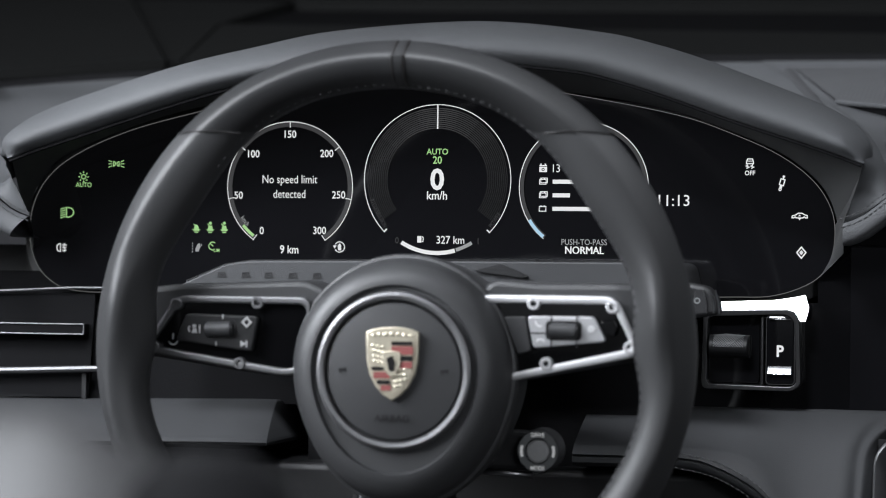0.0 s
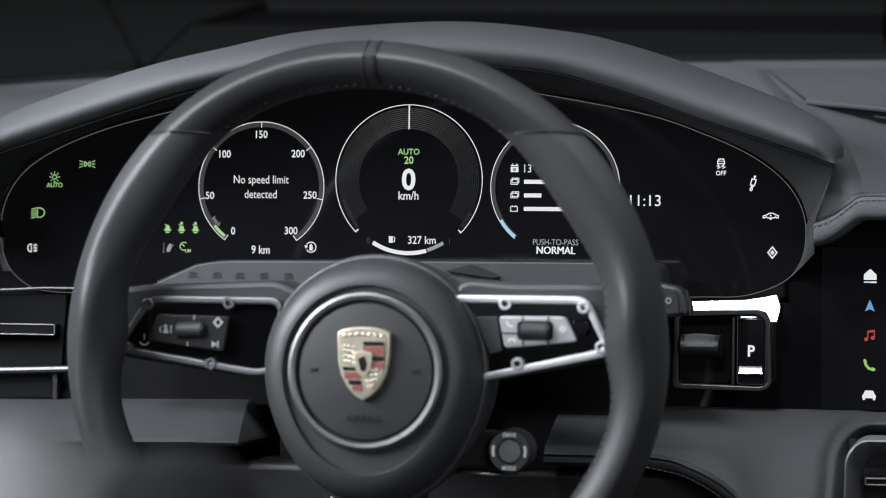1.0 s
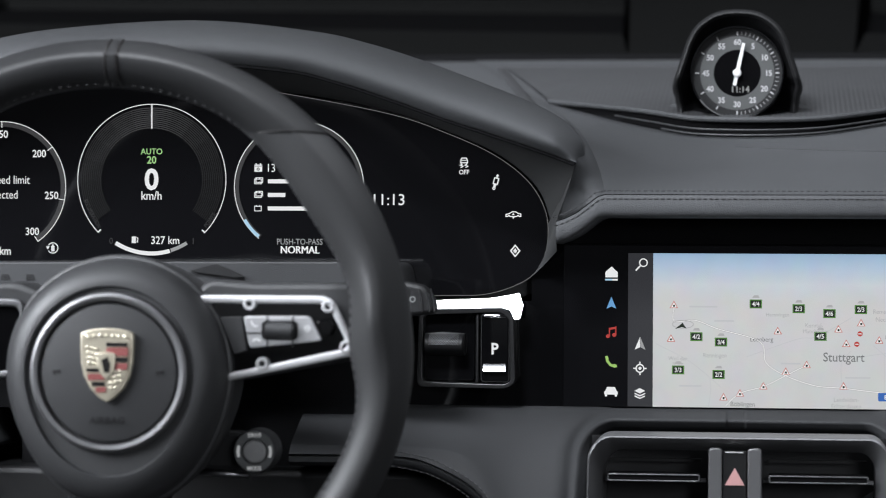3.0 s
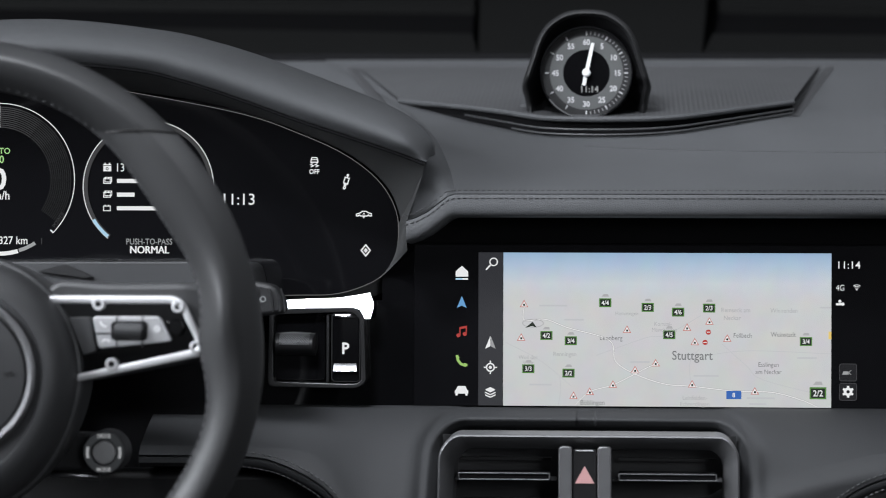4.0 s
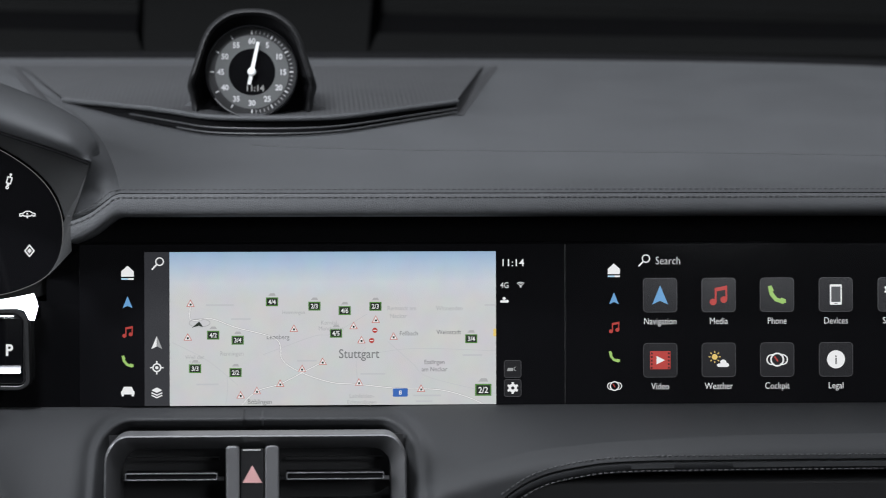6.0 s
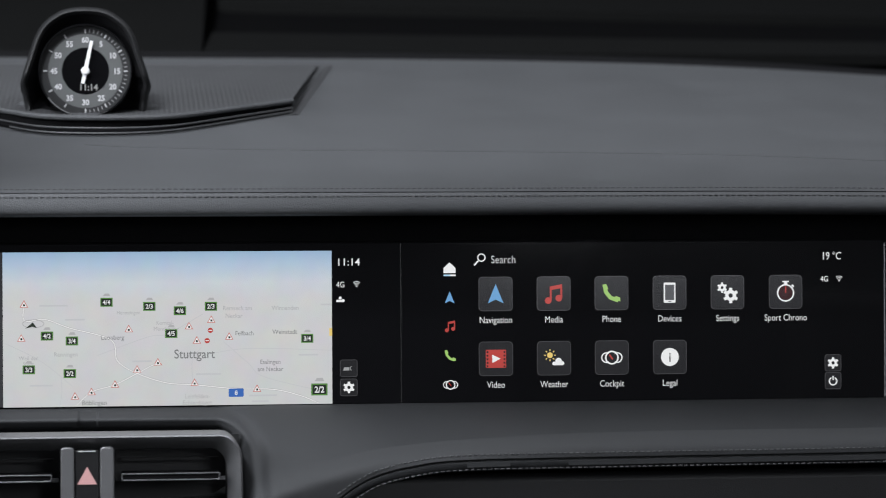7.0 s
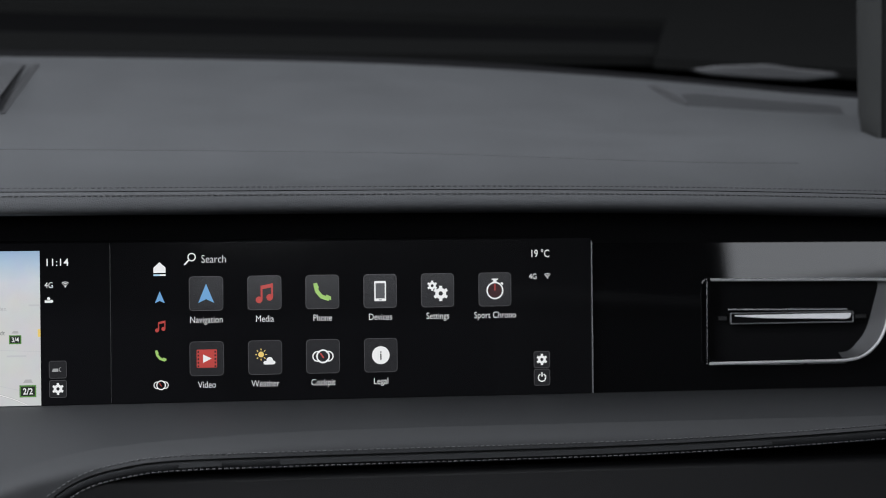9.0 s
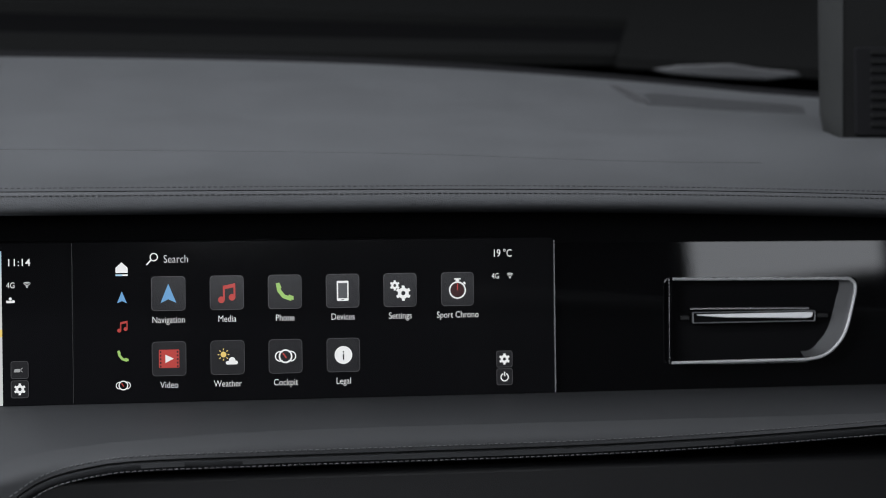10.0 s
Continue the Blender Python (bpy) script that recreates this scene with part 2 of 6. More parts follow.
def plate(pts, y0, y1, bevel=0.0, seg=2):
    """An outline in x, z given thickness from y0 (front) to y1 (back), its front edge rounded."""
    bm = bmesh.new()
    f = [bm.verts.new((x, y0, z)) for x, z in pts]
    k = [bm.verts.new((x, y1, z)) for x, z in pts]
    front = bm.faces.new(f)
    bm.faces.new(k[::-1])
    for i in range(len(pts)):
        j = (i + 1) % len(pts)
        bm.faces.new((f[i], k[i], k[j], f[j]))
    bmesh.ops.recalc_face_normals(bm, faces=bm.faces)
    if bevel:
        bmesh.ops.bevel(bm, geom=list(front.edges), offset=bevel, segments=seg, affect="EDGES", profile=0.5, clamp_overlap=True)
    return bm


def rounded(x0, z0, x1, z1, r, n=5):
    """The outline of a rectangle with round corners."""
    out = []
    for cx, cz, a in ((x1 - r, z1 - r, 0), (x0 + r, z1 - r, 90), (x0 + r, z0 + r, 180), (x1 - r, z0 + r, 270)):
        out += [(cx + r * math.cos(radians(a + 90 * i / n)), cz + r * math.sin(radians(a + 90 * i / n))) for i in range(n + 1)]
    return out


def soften(pts, r, n=4):
    """An outline whose corners are rounded by r."""
    out, m = [], len(pts)
    for i in range(m):
        a, b, c = Vector(pts[i - 1]), Vector(pts[i]), Vector(pts[(i + 1) % m])
        u, v = a - b, c - b
        s = min(r, u.length * 0.45, v.length * 0.45)
        p, q = b + u.normalized() * s, b + v.normalized() * s
        for k in range(n + 1):
            t = k / n
            w = (1 - t) ** 2 * p + 2 * t * (1 - t) * b + t * t * q
            out.append((w.x, w.y))
    return out


def frame_plate(outer, inner, y0, y1, bevel=0.0):
    """A flat frame between two outlines of equal count."""
    bm = bmesh.new()
    n = len(outer)
    rings = [[bm.verts.new((x, y, z)) for x, z in pts] for pts, y in ((outer, y1), (outer, y0), (inner, y0), (inner, y1))]
    for a, b in zip(rings, rings[1:] + rings[:1]):
        for i in range(n):
            j = (i + 1) % n
            bm.faces.new((a[i], a[j], b[j], b[i]))
    bmesh.ops.recalc_face_normals(bm, faces=bm.faces)
    if bevel:
        es = [e for e in bm.edges if all(abs(v.co.y - y0) < 1e-6 for v in e.verts) and len({v in rings[1] for v in e.verts}) == 1]
        bmesh.ops.bevel(bm, geom=es, offset=bevel, segments=2, affect="EDGES", profile=0.5, clamp_overlap=True)
    return bm


def tube(path, r, sides=8, closed=False):
    """A round bar along a path."""
    p = [Vector(q) for q in path]
    rows = []
    for i, q in enumerate(p):
        a = p[(i - 1) % len(p)] if closed or i else p[i]
        b = p[(i + 1) % len(p)] if closed or i < len(p) - 1 else p[i]
        d = (b - a).normalized()
        s = d.cross(Vector((0, 1, 0.01))).normalized()
        u = s.cross(d)
        rows.append([q + r * (math.cos(k * math.tau / sides) * s + math.sin(k * math.tau / sides) * u) for k in range(sides)])
    return loft(rows, True, closed, cap=not closed)


def turned(profile, centre, n=48, axis="Y", start=0.0):
    """A body turned about an axis along y: profile of (radius, y)."""
    cx, cz = centre
    rows = []
    for i in range(n):
        a = math.tau * i / n + start
        rows.append([(cx + r * math.cos(a), y, cz + r * math.sin(a)) for r, y in profile])
    return loft(rows, False, True)


def disc(centre, r, y, n=32):
    bm = bmesh.new()
    bm.faces.new([bm.verts.new((centre[0] + r * math.cos(math.tau * i / n), y, centre[1] + r * math.sin(math.tau * i / n))) for i in range(n)])
    return bm


def block(x0, x1, y0, y1, z0, z1, bevel=0.0):
    bm = bmesh.new()
    bmesh.ops.create_cube(bm, size=1, matrix=Matrix.Translation(((x0 + x1) / 2, (y0 + y1) / 2, (z0 + z1) / 2)) @ Matrix.Diagonal((x1 - x0, y1 - y0, z1 - z0, 1)))
    if bevel:
        bmesh.ops.bevel(bm, geom=list(bm.edges), offset=bevel, segments=3, affect="EDGES", profile=0.5, clamp_overlap=True)
    return bm


def dashes(path, pitch, length, width, lift):
    """Stitches along a path, each a small rounded bar lifted off the hide."""
    p = [Vector(q) for q in path]
    verts, faces, run, want = [], [], 0.0, 0.0
    for a, b in zip(p, p[1:]):
        d = b - a
        L = d.length
        if L < 1e-7:
            continue
        d /= L
        s = d.cross(Vector((0, -1, 0.3))).normalized()
        u = s.cross(d).normalized()
        if u.y > 0:
            u = -u
        while want <= run + L:
            q = a + d * (want - run)
            k = len(verts)
            for e, f, g in ((-1, -1, 0), (1, -1, 0), (1, 1, 0), (-1, 1, 0), (-0.7, -0.6, 1), (0.7, -0.6, 1), (0.7, 0.6, 1), (-0.7, 0.6, 1)):
                verts.append(q + d * (e * length / 2) + s * (f * width / 2) + u * (g * lift))
            faces += [(k + 4, k + 5, k + 6, k + 7)] + [(k + i, k + (i + 1) % 4, k + 4 + (i + 1) % 4, k + 4 + i) for i in range(4)]
            want += pitch
        run += L
    me = bpy.data.meshes.new("stitches")
    me.from_pydata(verts, [], faces)
    bm = bmesh.new()
    bm.from_mesh(me)
    bpy.data.meshes.remove(me)
    bmesh.ops.recalc_face_normals(bm, faces=bm.faces)
    return bm


class Flat:
    """A flat sign in the plane of a display, drawn round a centre at a scale."""

    def __init__(self, x=0.0, z=0.0, s=1.0, y=-0.0030, turn=0.0):
        self.bm, self.x, self.z, self.s, self.y = bmesh.new(), x, z, s, y
        self.c, self.n = math.cos(radians(turn)), math.sin(radians(turn))

    def at(self, p):
        a, b = p[0] * self.s, p[1] * self.s
        return self.bm.verts.new((self.x + a * self.c - b * self.n, self.y, self.z + a * self.n + b * self.c))

    def poly(self, *pts):
        self.bm.faces.new([self.at(p) for p in pts])
        return self

    def bar(self, x0, z0, x1, z1):
        return self.poly((x0, z0), (x1, z0), (x1, z1), (x0, z1))

    def line(self, w, *pts):
        p = [Vector(q) for q in pts]
        sides = []
        for i, q in enumerate(p):
            shut = (p[0] - p[-1]).length < 1e-9
            a = p[i - 1] if i else (p[-2] if shut else q)
            b = p[i + 1] if i < len(p) - 1 else (p[1] if shut else q)
            u, v = (q - a), (b - q)
            u = u.normalized() if u.length else v.normalized()
            v = v.normalized() if v.length else u
            m = Vector((-(u + v).y, (u + v).x))
            m = m.normalized() if m.length > 1e-6 else Vector((-u.y, u.x))
            k = min(2.0, 1 / max(0.3, m.dot(Vector((-u.y, u.x)))))
            sides.append((q + m * w / 2 * k, q - m * w / 2 * k))
        for (a, b), (c, d) in zip(sides, sides[1:]):
            self.poly(a, b, d, c)
        return self

    def ring(self, x, z, r0, r1, a0=0, a1=360, n=40):
        for i in range(n):
            a, b = radians(a0 + (a1 - a0) * i / n), radians(a0 + (a1 - a0) * (i + 1) / n)
            q = [(x + r * math.cos(t), z + r * math.sin(t)) for r, t in ((r0, a), (r1, a), (r1, b), (r0, b))]
            self.poly(*(q if r0 > 0 else q[1:] + [(x, z)][:1]))
        return self

    def dot(self, x, z, r, n=20):
        return self.poly(*[(x + r * math.cos(math.tau * i / n), z + r * math.sin(math.tau * i / n)) for i in range(n)])


FONT_MESHES = {}


def words(text, x, z, size, mat, parent, name="lettering", bold=0.0, align="CENTER", y=-0.0030, squeeze=0.92, turn=0.0, middle=True, label=""):
    """Writing on a display or a key, as a flat mesh in the built-in font."""
    key = (text, bold, align)
    if key not in FONT_MESHES:
        cu = bpy.data.curves.new("lettering", "FONT")
        cu.body, cu.size, cu.align_x, cu.offset, cu.resolution_u = text, 1.0, align, bold, 3
        tmp = bpy.data.objects.new("lettering", cu)
        scene.collection.objects.link(tmp)
        bpy.context.view_layer.update()
        FONT_MESHES[key] = bpy.data.meshes.new_from_object(tmp.evaluated_get(bpy.context.evaluated_depsgraph_get()))
        bpy.data.objects.remove(tmp)
    bm = bmesh.new()
    bm.from_mesh(FONT_MESHES[key])
    bmesh.ops.transform(bm, matrix=Matrix.Translation((x, y, z)) @ pose(0, 0, 0, 0, -turn, 0) @ pose(0, 0, 0, 90) @ Matrix.Diagonal((size * squeeze, size, 1, 1)) @ Matrix.Translation((0, -0.35 if middle else 0, 0)), verts=bm.verts)
    return part(name, bm, mat, parent, label)

# ---- the setting: studio, bonnet, dashboard ----
CENTRE = -0.028  # the car's middle


def base_y(x):
    """How far ahead the windscreen's foot lies."""
    if x > CENTRE:
        return 0.465 - 0.1645 * min(1.12, (x - CENTRE) / 0.97) ** 2.95
    return 0.465 - 0.14 * min(1.0, (CENTRE - x) / 0.97) ** 4


def droop(x):
    return 0.0066 * max(0.0, min(1.1, (x - 0.40) / 0.40)) ** 2


def top_z(x, y):
    """The dash's upper side, level in the world."""
    return 0.0550 + 0.2493 * y - droop(x)


def studio():
    room = new("studio_floor", finish(block(-4.5, 4.5, -4.5, 7.5, -0.1, 0.0), STUDIO, "studio_floor"))
    tagged(room, "grey studio floor under the car, assumed and unseen", "floor", "", "structure")
    for name, b in (("studio_wall_north", (-4.5, 4.5, 7.5, 7.6, 0.004, 3.6)), ("studio_wall_south", (-4.5, 4.5, -4.6, -4.5, 0.004, 3.6)),
                    ("studio_wall_west", (-4.6, -4.5, -4.5, 7.5, 0.004, 3.6)), ("studio_wall_east", (4.5, 4.6, -4.5, 7.5, 0.004, 3.6))):
        tagged(new(name, finish(block(*b), STUDIO, name)), "plain grey studio wall, unseen, there to bounce light", "wall", "", "structure")
    tagged(new("studio_ceiling", finish(block(-4.6, 4.6, -4.6, 7.6, 3.604, 3.7), STUDIO, "studio_ceiling")), "plain grey studio ceiling, unseen, there to bounce light", "ceiling", "", "structure")
    tagged(new("car_floor", finish(block(-0.95, 0.95, -0.2, 2.2, 0.26, 0.30), SOFT_BLACK, "car_floor")), "black carpeted floor of the car", "floor", "", "structure")


def car_roof():
    roof = thing("car_roof", "unseen grey roof panels that block light, with black window frames", "car roof", (0.07, -0.6, 0.5))
    inv = DASH.inverted()

    def bar(a, b, r):
        path = [inv @ Vector(a).lerp(Vector(b), k / 6) for k in range(7)]
        return tube(path, r, 10)

    # Unseen panels, placed to keep the lamps' light off wheel, hood and pads.
    panel = block(-0.14, 0.80, 0.60, 1.55, 1.43, 1.47, 0.015)
    bmesh.ops.transform(panel, matrix=inv, verts=panel.verts)
    part("headliner", panel, ROOF_GREY, roof)
    shade = block(-0.66, -0.145, 0.86, 1.42, 1.432, 1.468, 0.012)
    bmesh.ops.transform(shade, matrix=inv, verts=shade.verts)
    part("headliner_driver", shade, ROOF_GREY, roof)
    # Added blind that shades the instrument hood but not the lower dash.
    hood_blind = block(-0.63, -0.25, 1.552, 1.72, 1.437, 1.455, 0.006)
    bmesh.ops.transform(hood_blind, matrix=inv, verts=hood_blind.verts)
    part("sun_visor", hood_blind, ROOF_GREY, roof)
    for x, foot in ((-0.66, -0.97), (0.80, 0.98)):
        part("front_pillar", bar((x, 1.42, 1.45), (foot, 2.25, 0.90), 0.03), SUEDE, roof)
        part("roof_rail", bar((x, 1.40, 1.45), (x, -1.5, 1.45), 0.03), ROOF_GREY, roof)
        part("rear_pillar", bar((x, -1.5, 1.45), (foot, -2.0, 0.28), 0.03), SUEDE, roof)


def bonnet():
    car = thing("car_bonnet", "dark grey painted bonnet with sunken vents beyond the windscreen", "car bonnet", (CENTRE, 0.9, 0.2))

    def skin(a, b, c, d, dz, n=10):
        """A slightly crowned panel between its near corners a, b and far corners d, c."""
        a, b, c, d = Vector(a), Vector(b), Vector(c), Vector(d)
        rows = []
        for i in range(n + 1):
            row = []
            for j in range(7):
                p = a.lerp(b, i / n).lerp(d.lerp(c, i / n), j / 6)
                row.append((p.x, p.y, 0.0378 + 0.2493 * p.y + dz))
            rows.append(row)
        bm = loft(rows)
        bmesh.ops.solidify(bm, geom=list(bm.faces), thickness=0.01)
        return bm

    part("under_tray", skin((-1.9, 0.53), (1.9, 0.53), (1.9, 2.0), (-1.9, 2.0), -0.050), VENT_BLACK, car)
    part("middle_panel", skin((-0.136, 0.565), (0.071, 0.565), (0.128, 1.9), (-0.203, 1.9), 0.0), PAINT, car)
    for name, near_in, near_out, cut_in, cut_out, far_in, far_out in (
            ("right", (0.074, 0.600), (0.791, 0.585), (0.086, 0.704), (0.817, 0.655), (0.098, 0.885), (0.872, 0.800)),
            ("left", (-0.139, 0.600), (-0.850, 0.580), (-0.150, 0.706), (-0.880, 0.800), (-0.158, 0.885), (-0.840, 0.945))):
        part("ridge", skin(near_in, near_out, cut_out, cut_in, 0.0), PAINT, car)
        part("vent_tray", skin(cut_in, cut_out, far_out, far_in, -0.010), VENT_BLACK, car, "dark recessed tray in the bonnet")
        part("front_panel", skin(far_in, far_out, (far_out[0] * 1.5, 1.9), (far_in[0] * 1.3, 1.9), 0.0), PAINT, car)
    part("corner_panel", skin((-0.853, 0.582), (-0.867, 0.582), (-0.966, 0.800), (-0.884, 0.800), 0.0, 3), PAINT, car)
    part("corner_panel", skin((-0.884, 0.803), (-0.967, 0.803), (-1.045, 0.980), (-0.846, 0.949), 0.0, 3), PAINT, car)
    part("wing_panel", skin((0.779, 0.545), (1.25, 0.40), (1.7, 1.9), (1.285, 1.9), 0.005), PAINT, car)
    part("wing_panel", skin((-1.30, 0.40), (-0.862, 0.560), (-1.052, 0.985), (-1.9, 0.985), 0.005), PAINT, car)
    part("wing_panel", skin((-1.9, 0.990), (-1.056, 0.990), (-1.46, 1.9), (-1.9, 1.9), 0.004), PAINT, car)


def wing_edge():
    # Lens-shaped pale plate imitates a soft highlight on the wing's paint.
    w = thing("wing_edge", "pale grey plate standing in for a highlight on the car wing", "car wing", (0.83, 0.47, 0.15))
    part("edge_panel", plate([(0.7911, 0.1624), (0.8169, 0.1662), (0.8689, 0.1679), (0.895, 0.164), (0.9344, 0.1604), (0.941, 0.1567), (0.9079, 0.1523), (0.8589, 0.154), (0.8103, 0.1575)], 0.470, 0.482, 0.0052, 6), HUB_SKIN, w, "", 80)


def windscreen_foot():
    rows = []
    for i in range(61):
        x = -1.05 + 2.15 * i / 60
        y = base_y(x)
        z = top_z(x, y)
        rows.append([(x, y + 0.004, z - 0.03), (x, y + 0.004, z + 0.001), (x, y + 0.03, z + 0.006), (x, y + 0.055, z + 0.010), (x, y + 0.06, z - 0.03)])
    setting("scuttle_trim", loft(rows, True), BLACKOUT, "black trim strip at the foot of the windscreen", "trim")


LIP = [(0.012, -0.0160), (-0.030, -0.0160), (-0.052, -0.0158), (-0.0630, -0.0154), (-0.0668, -0.0144), (-0.0690, -0.0127), (-0.0699, -0.0105), (-0.0692, -0.0075), (-0.0676, -0.0046), (-0.0652, -0.0020), (-0.0632, -0.0006), (-0.0620, -0.0004), (-0.0606, -0.0024)]


RIDGE = [(-0.1744, 0.23, 0.1123), (-0.1552, 0.167, 0.0967), (-0.1439, 0.12, 0.085), (-0.1334, 0.06, 0.0699), (-0.1264, 0.012, 0.058), (-0.1221, -0.024, 0.049), (-0.1197, -0.049, 0.0428), (-0.1190, -0.0588, 0.0402)]
RETURN = [(-0.1525, 0.0208), (-0.1449, 0.0234), (-0.1378, 0.0270), (-0.1319, 0.0314), (-0.1268, 0.0354), (-0.1233, 0.0381), (-0.1190, 0.0396)]
CHEEK = [(-0.1384, -0.0690, 0.0665), (-0.1416, -0.0700, 0.0505), (-0.1454, -0.0650, 0.0399), (-0.1525, -0.0590, 0.0208)]


def ridge_x(y):
    """The upper dashboard's left border, which swings out behind the hood."""
    if y > 0.23:
        return -0.1744 - 0.40 * (y - 0.23)
    for a, b in zip(RIDGE, RIDGE[1:]):
        if y >= b[1]:
            return b[0] + (a[0] - b[0]) * (y - b[1]) / (a[1] - b[1])
    return RIDGE[-1][0]


def patch(left, right, top, bottom, n=12, m=14):
    """A smooth skin between four border curves."""
    def at(c, t):
        k = t * (len(c) - 1)
        i = min(int(k), len(c) - 2)
        return c[i].lerp(c[i + 1], k - i)

    left, right, top, bottom = [spline(c, 6) if len(c) > 2 else [Vector(p) for p in c] for c in (left, right, top, bottom)]
    rows = []
    for i in range(n + 1):
        u = i / n
        row = []
        for j in range(m + 1):
            v = j / m
            p = at(left, v) * (1 - u) + at(right, v) * u + at(top, u) * (1 - v) + at(bottom, u) * v
            p -= (top[0] * (1 - u) + top[-1] * u) * (1 - v) + (bottom[0] * (1 - u) + bottom[-1] * u) * v
            row.append(p)
        rows.append(row)
    return rows


def swell(x):
    """How far the front lip bulges, more towards the passenger's end."""
    return 0.35 + 0.65 * max(0.0, min(1.0, (x - 0.10) / 0.45))


def dash_top():
    ys = [-0.0596, -0.0590, -0.0578, -0.055, -0.049] + [-0.045 + (0.045 + 0.475) * (k / 14) ** 1.15 for k in range(1, 15)]
    rows = []
    for i in range(64):
        x = -0.119 + 0.059 * i / 8 if i <= 8 else -0.06 + 0.018 * (i - 8)
        row = []
        for k, y in enumerate(ys):
            y = min(y, base_y(x) + 0.001)
            xx = ridge_x(y) + (x + 0.119) / 0.059 * (-0.06 - ridge_x(y)) if i < 8 else x
            row.append((xx, y, top_z(xx, y) + (-0.0024, -0.0005, -0.0001, 0, 0)[k] if k < 5 else top_z(xx, y)))
        rows.append(row)
    pad = setting("dashboard_top", loft(rows), LEATHER, "grey leather upper dashboard with a stitched front edge", "dashboard")
    edge = [(x, z) for x, z in RETURN] + [(-0.11 + 0.02 * i, 0.0396 - droop(-0.11 + 0.02 * i)) for i in range(53)]
    part("front_lip", loft([[(x - 0.35 * max(0.0, -0.02 - z) * max(0.0, (0.0396 - g) / 0.019), -0.0606 + (y + 0.0606) * swell(x) if y < -0.0606 else y, g + 0.0004 + z) for y, z in LIP] for x, g in edge]), LEATHER, pad, "", 60)
    line_a, line_b, groove, seam = [], [], [], []
    for x, g in edge:
        e = 1.0 if g < 0.0390 - droop(x) else 0.0
        line_a.append((x - 0.0012 * e, -0.0500 - 0.0118 * e, g + 0.0031 + 0.0003 * e))
        line_b.append((x, -0.0606 - 0.0056 * swell(x) - 0.0003, g - 0.0026))
        groove.append((x, -0.0602, g))
    tagged(part("stitches", dashes(line_a, 0.0042, 0.0028, 0.0008, 0.0006), THREAD_MID, pad), kind="stuff")
    tagged(part("stitches", dashes(line_b, 0.0042, 0.0028, 0.0008, 0.0006), THREAD_MID, pad), kind="stuff")
    part("lip_groove", tube(groove, 0.0007, 6), BLACKOUT, pad)
    for x, y in spline([(-0.030, 0.0985), (0.0065, 0.0901), (0.0975, 0.0802), (0.2517, 0.0735), (0.40, 0.0640), (0.4944, 0.0545), (0.58, 0.0425), (0.67, 0.0380), (0.74, 0.0425)], 6):
        seam.append((x, y, 0))
    part("seam", tube([(x, y, top_z(x, y)) for x, y, _ in seam], 0.0004, 5), THREAD_DARK, pad)
    rows = []
    for i in range(42):
        x = -1.02 + 0.0213 * i
        rows.append([(x, 0.03 + (base_y(x) - 0.029) * k / 10, top_z(x, 0.03 + (base_y(x) - 0.029) * k / 10) - 0.0008) for k in range(11)])
    setting("dashboard_top_driver", loft(rows), LEATHER, "grey leather dashboard top behind the instrument hood", "dashboard")
    edge = [(-0.9065 - x, z) for x, z in RETURN] + [(-0.795, 0.0396), (-0.83, 0.0390), (-0.90, 0.037), (-1.0, 0.033)]
    end = setting("dashboard_end", loft([[(x - 0.9 * max(0.0, -z) * max(0.0, (0.0396 - g) / 0.019), y, g + 0.0004 + z) for y, z in LIP] for x, g in edge]), LEATHER, "grey leather outer end of the dashboard beside the instruments", "dashboard")
    rows = []
    for i in range(9):
        row = []
        for k in range(12):
            y = -0.0590 + 0.25 * k / 11
            x0 = -0.9065 - ridge_x(y)
            row.append((x0 + (-1.02 - x0) * i / 8, y, top_z(0, y) + 0.0006 - 0.004 * i / 8))
        rows.append(row)
    part("end_top", loft(rows), LEATHER, end)
    for dy, dz in ((-0.0612, 0.0030), (-0.0656, -0.0026)):
        tagged(part("stitches", dashes([(x, dy, g + dz) for x, g in edge], 0.0042, 0.0027, 0.0007, 0.0005), THREAD_DARK, end), kind="stuff")
    part("lip_groove", tube([(x, -0.0602, g) for x, g in edge], 0.0007, 6), BLACKOUT, end)


HOOD_UP = [(-0.79, 0.067), (-0.787, 0.075), (-0.777, 0.0888), (-0.745, 0.1058), (-0.656, 0.1338), (-0.59, 0.1488), (-0.525, 0.1608), (-0.419, 0.1668), (-0.335, 0.1588), (-0.294, 0.1498), (-0.253, 0.1368), (-0.213, 0.1218), (-0.173, 0.1058), (-0.1500, 0.0925), (-0.1372, 0.0790), (-0.1362, 0.0665)]
HOOD_LOW = [(-0.765, 0.062), (-0.760, 0.0635), (-0.745, 0.069), (-0.726, 0.075), (-0.630, 0.105), (-0.575, 0.1185), (-0.515, 0.128), (-0.430, 0.133), (-0.346, 0.127), (-0.306, 0.118), (-0.266, 0.105), (-0.227, 0.091), (-0.187, 0.078), (-0.1560, 0.0675), (-0.1425, 0.0622), (-0.1375, 0.0603)]
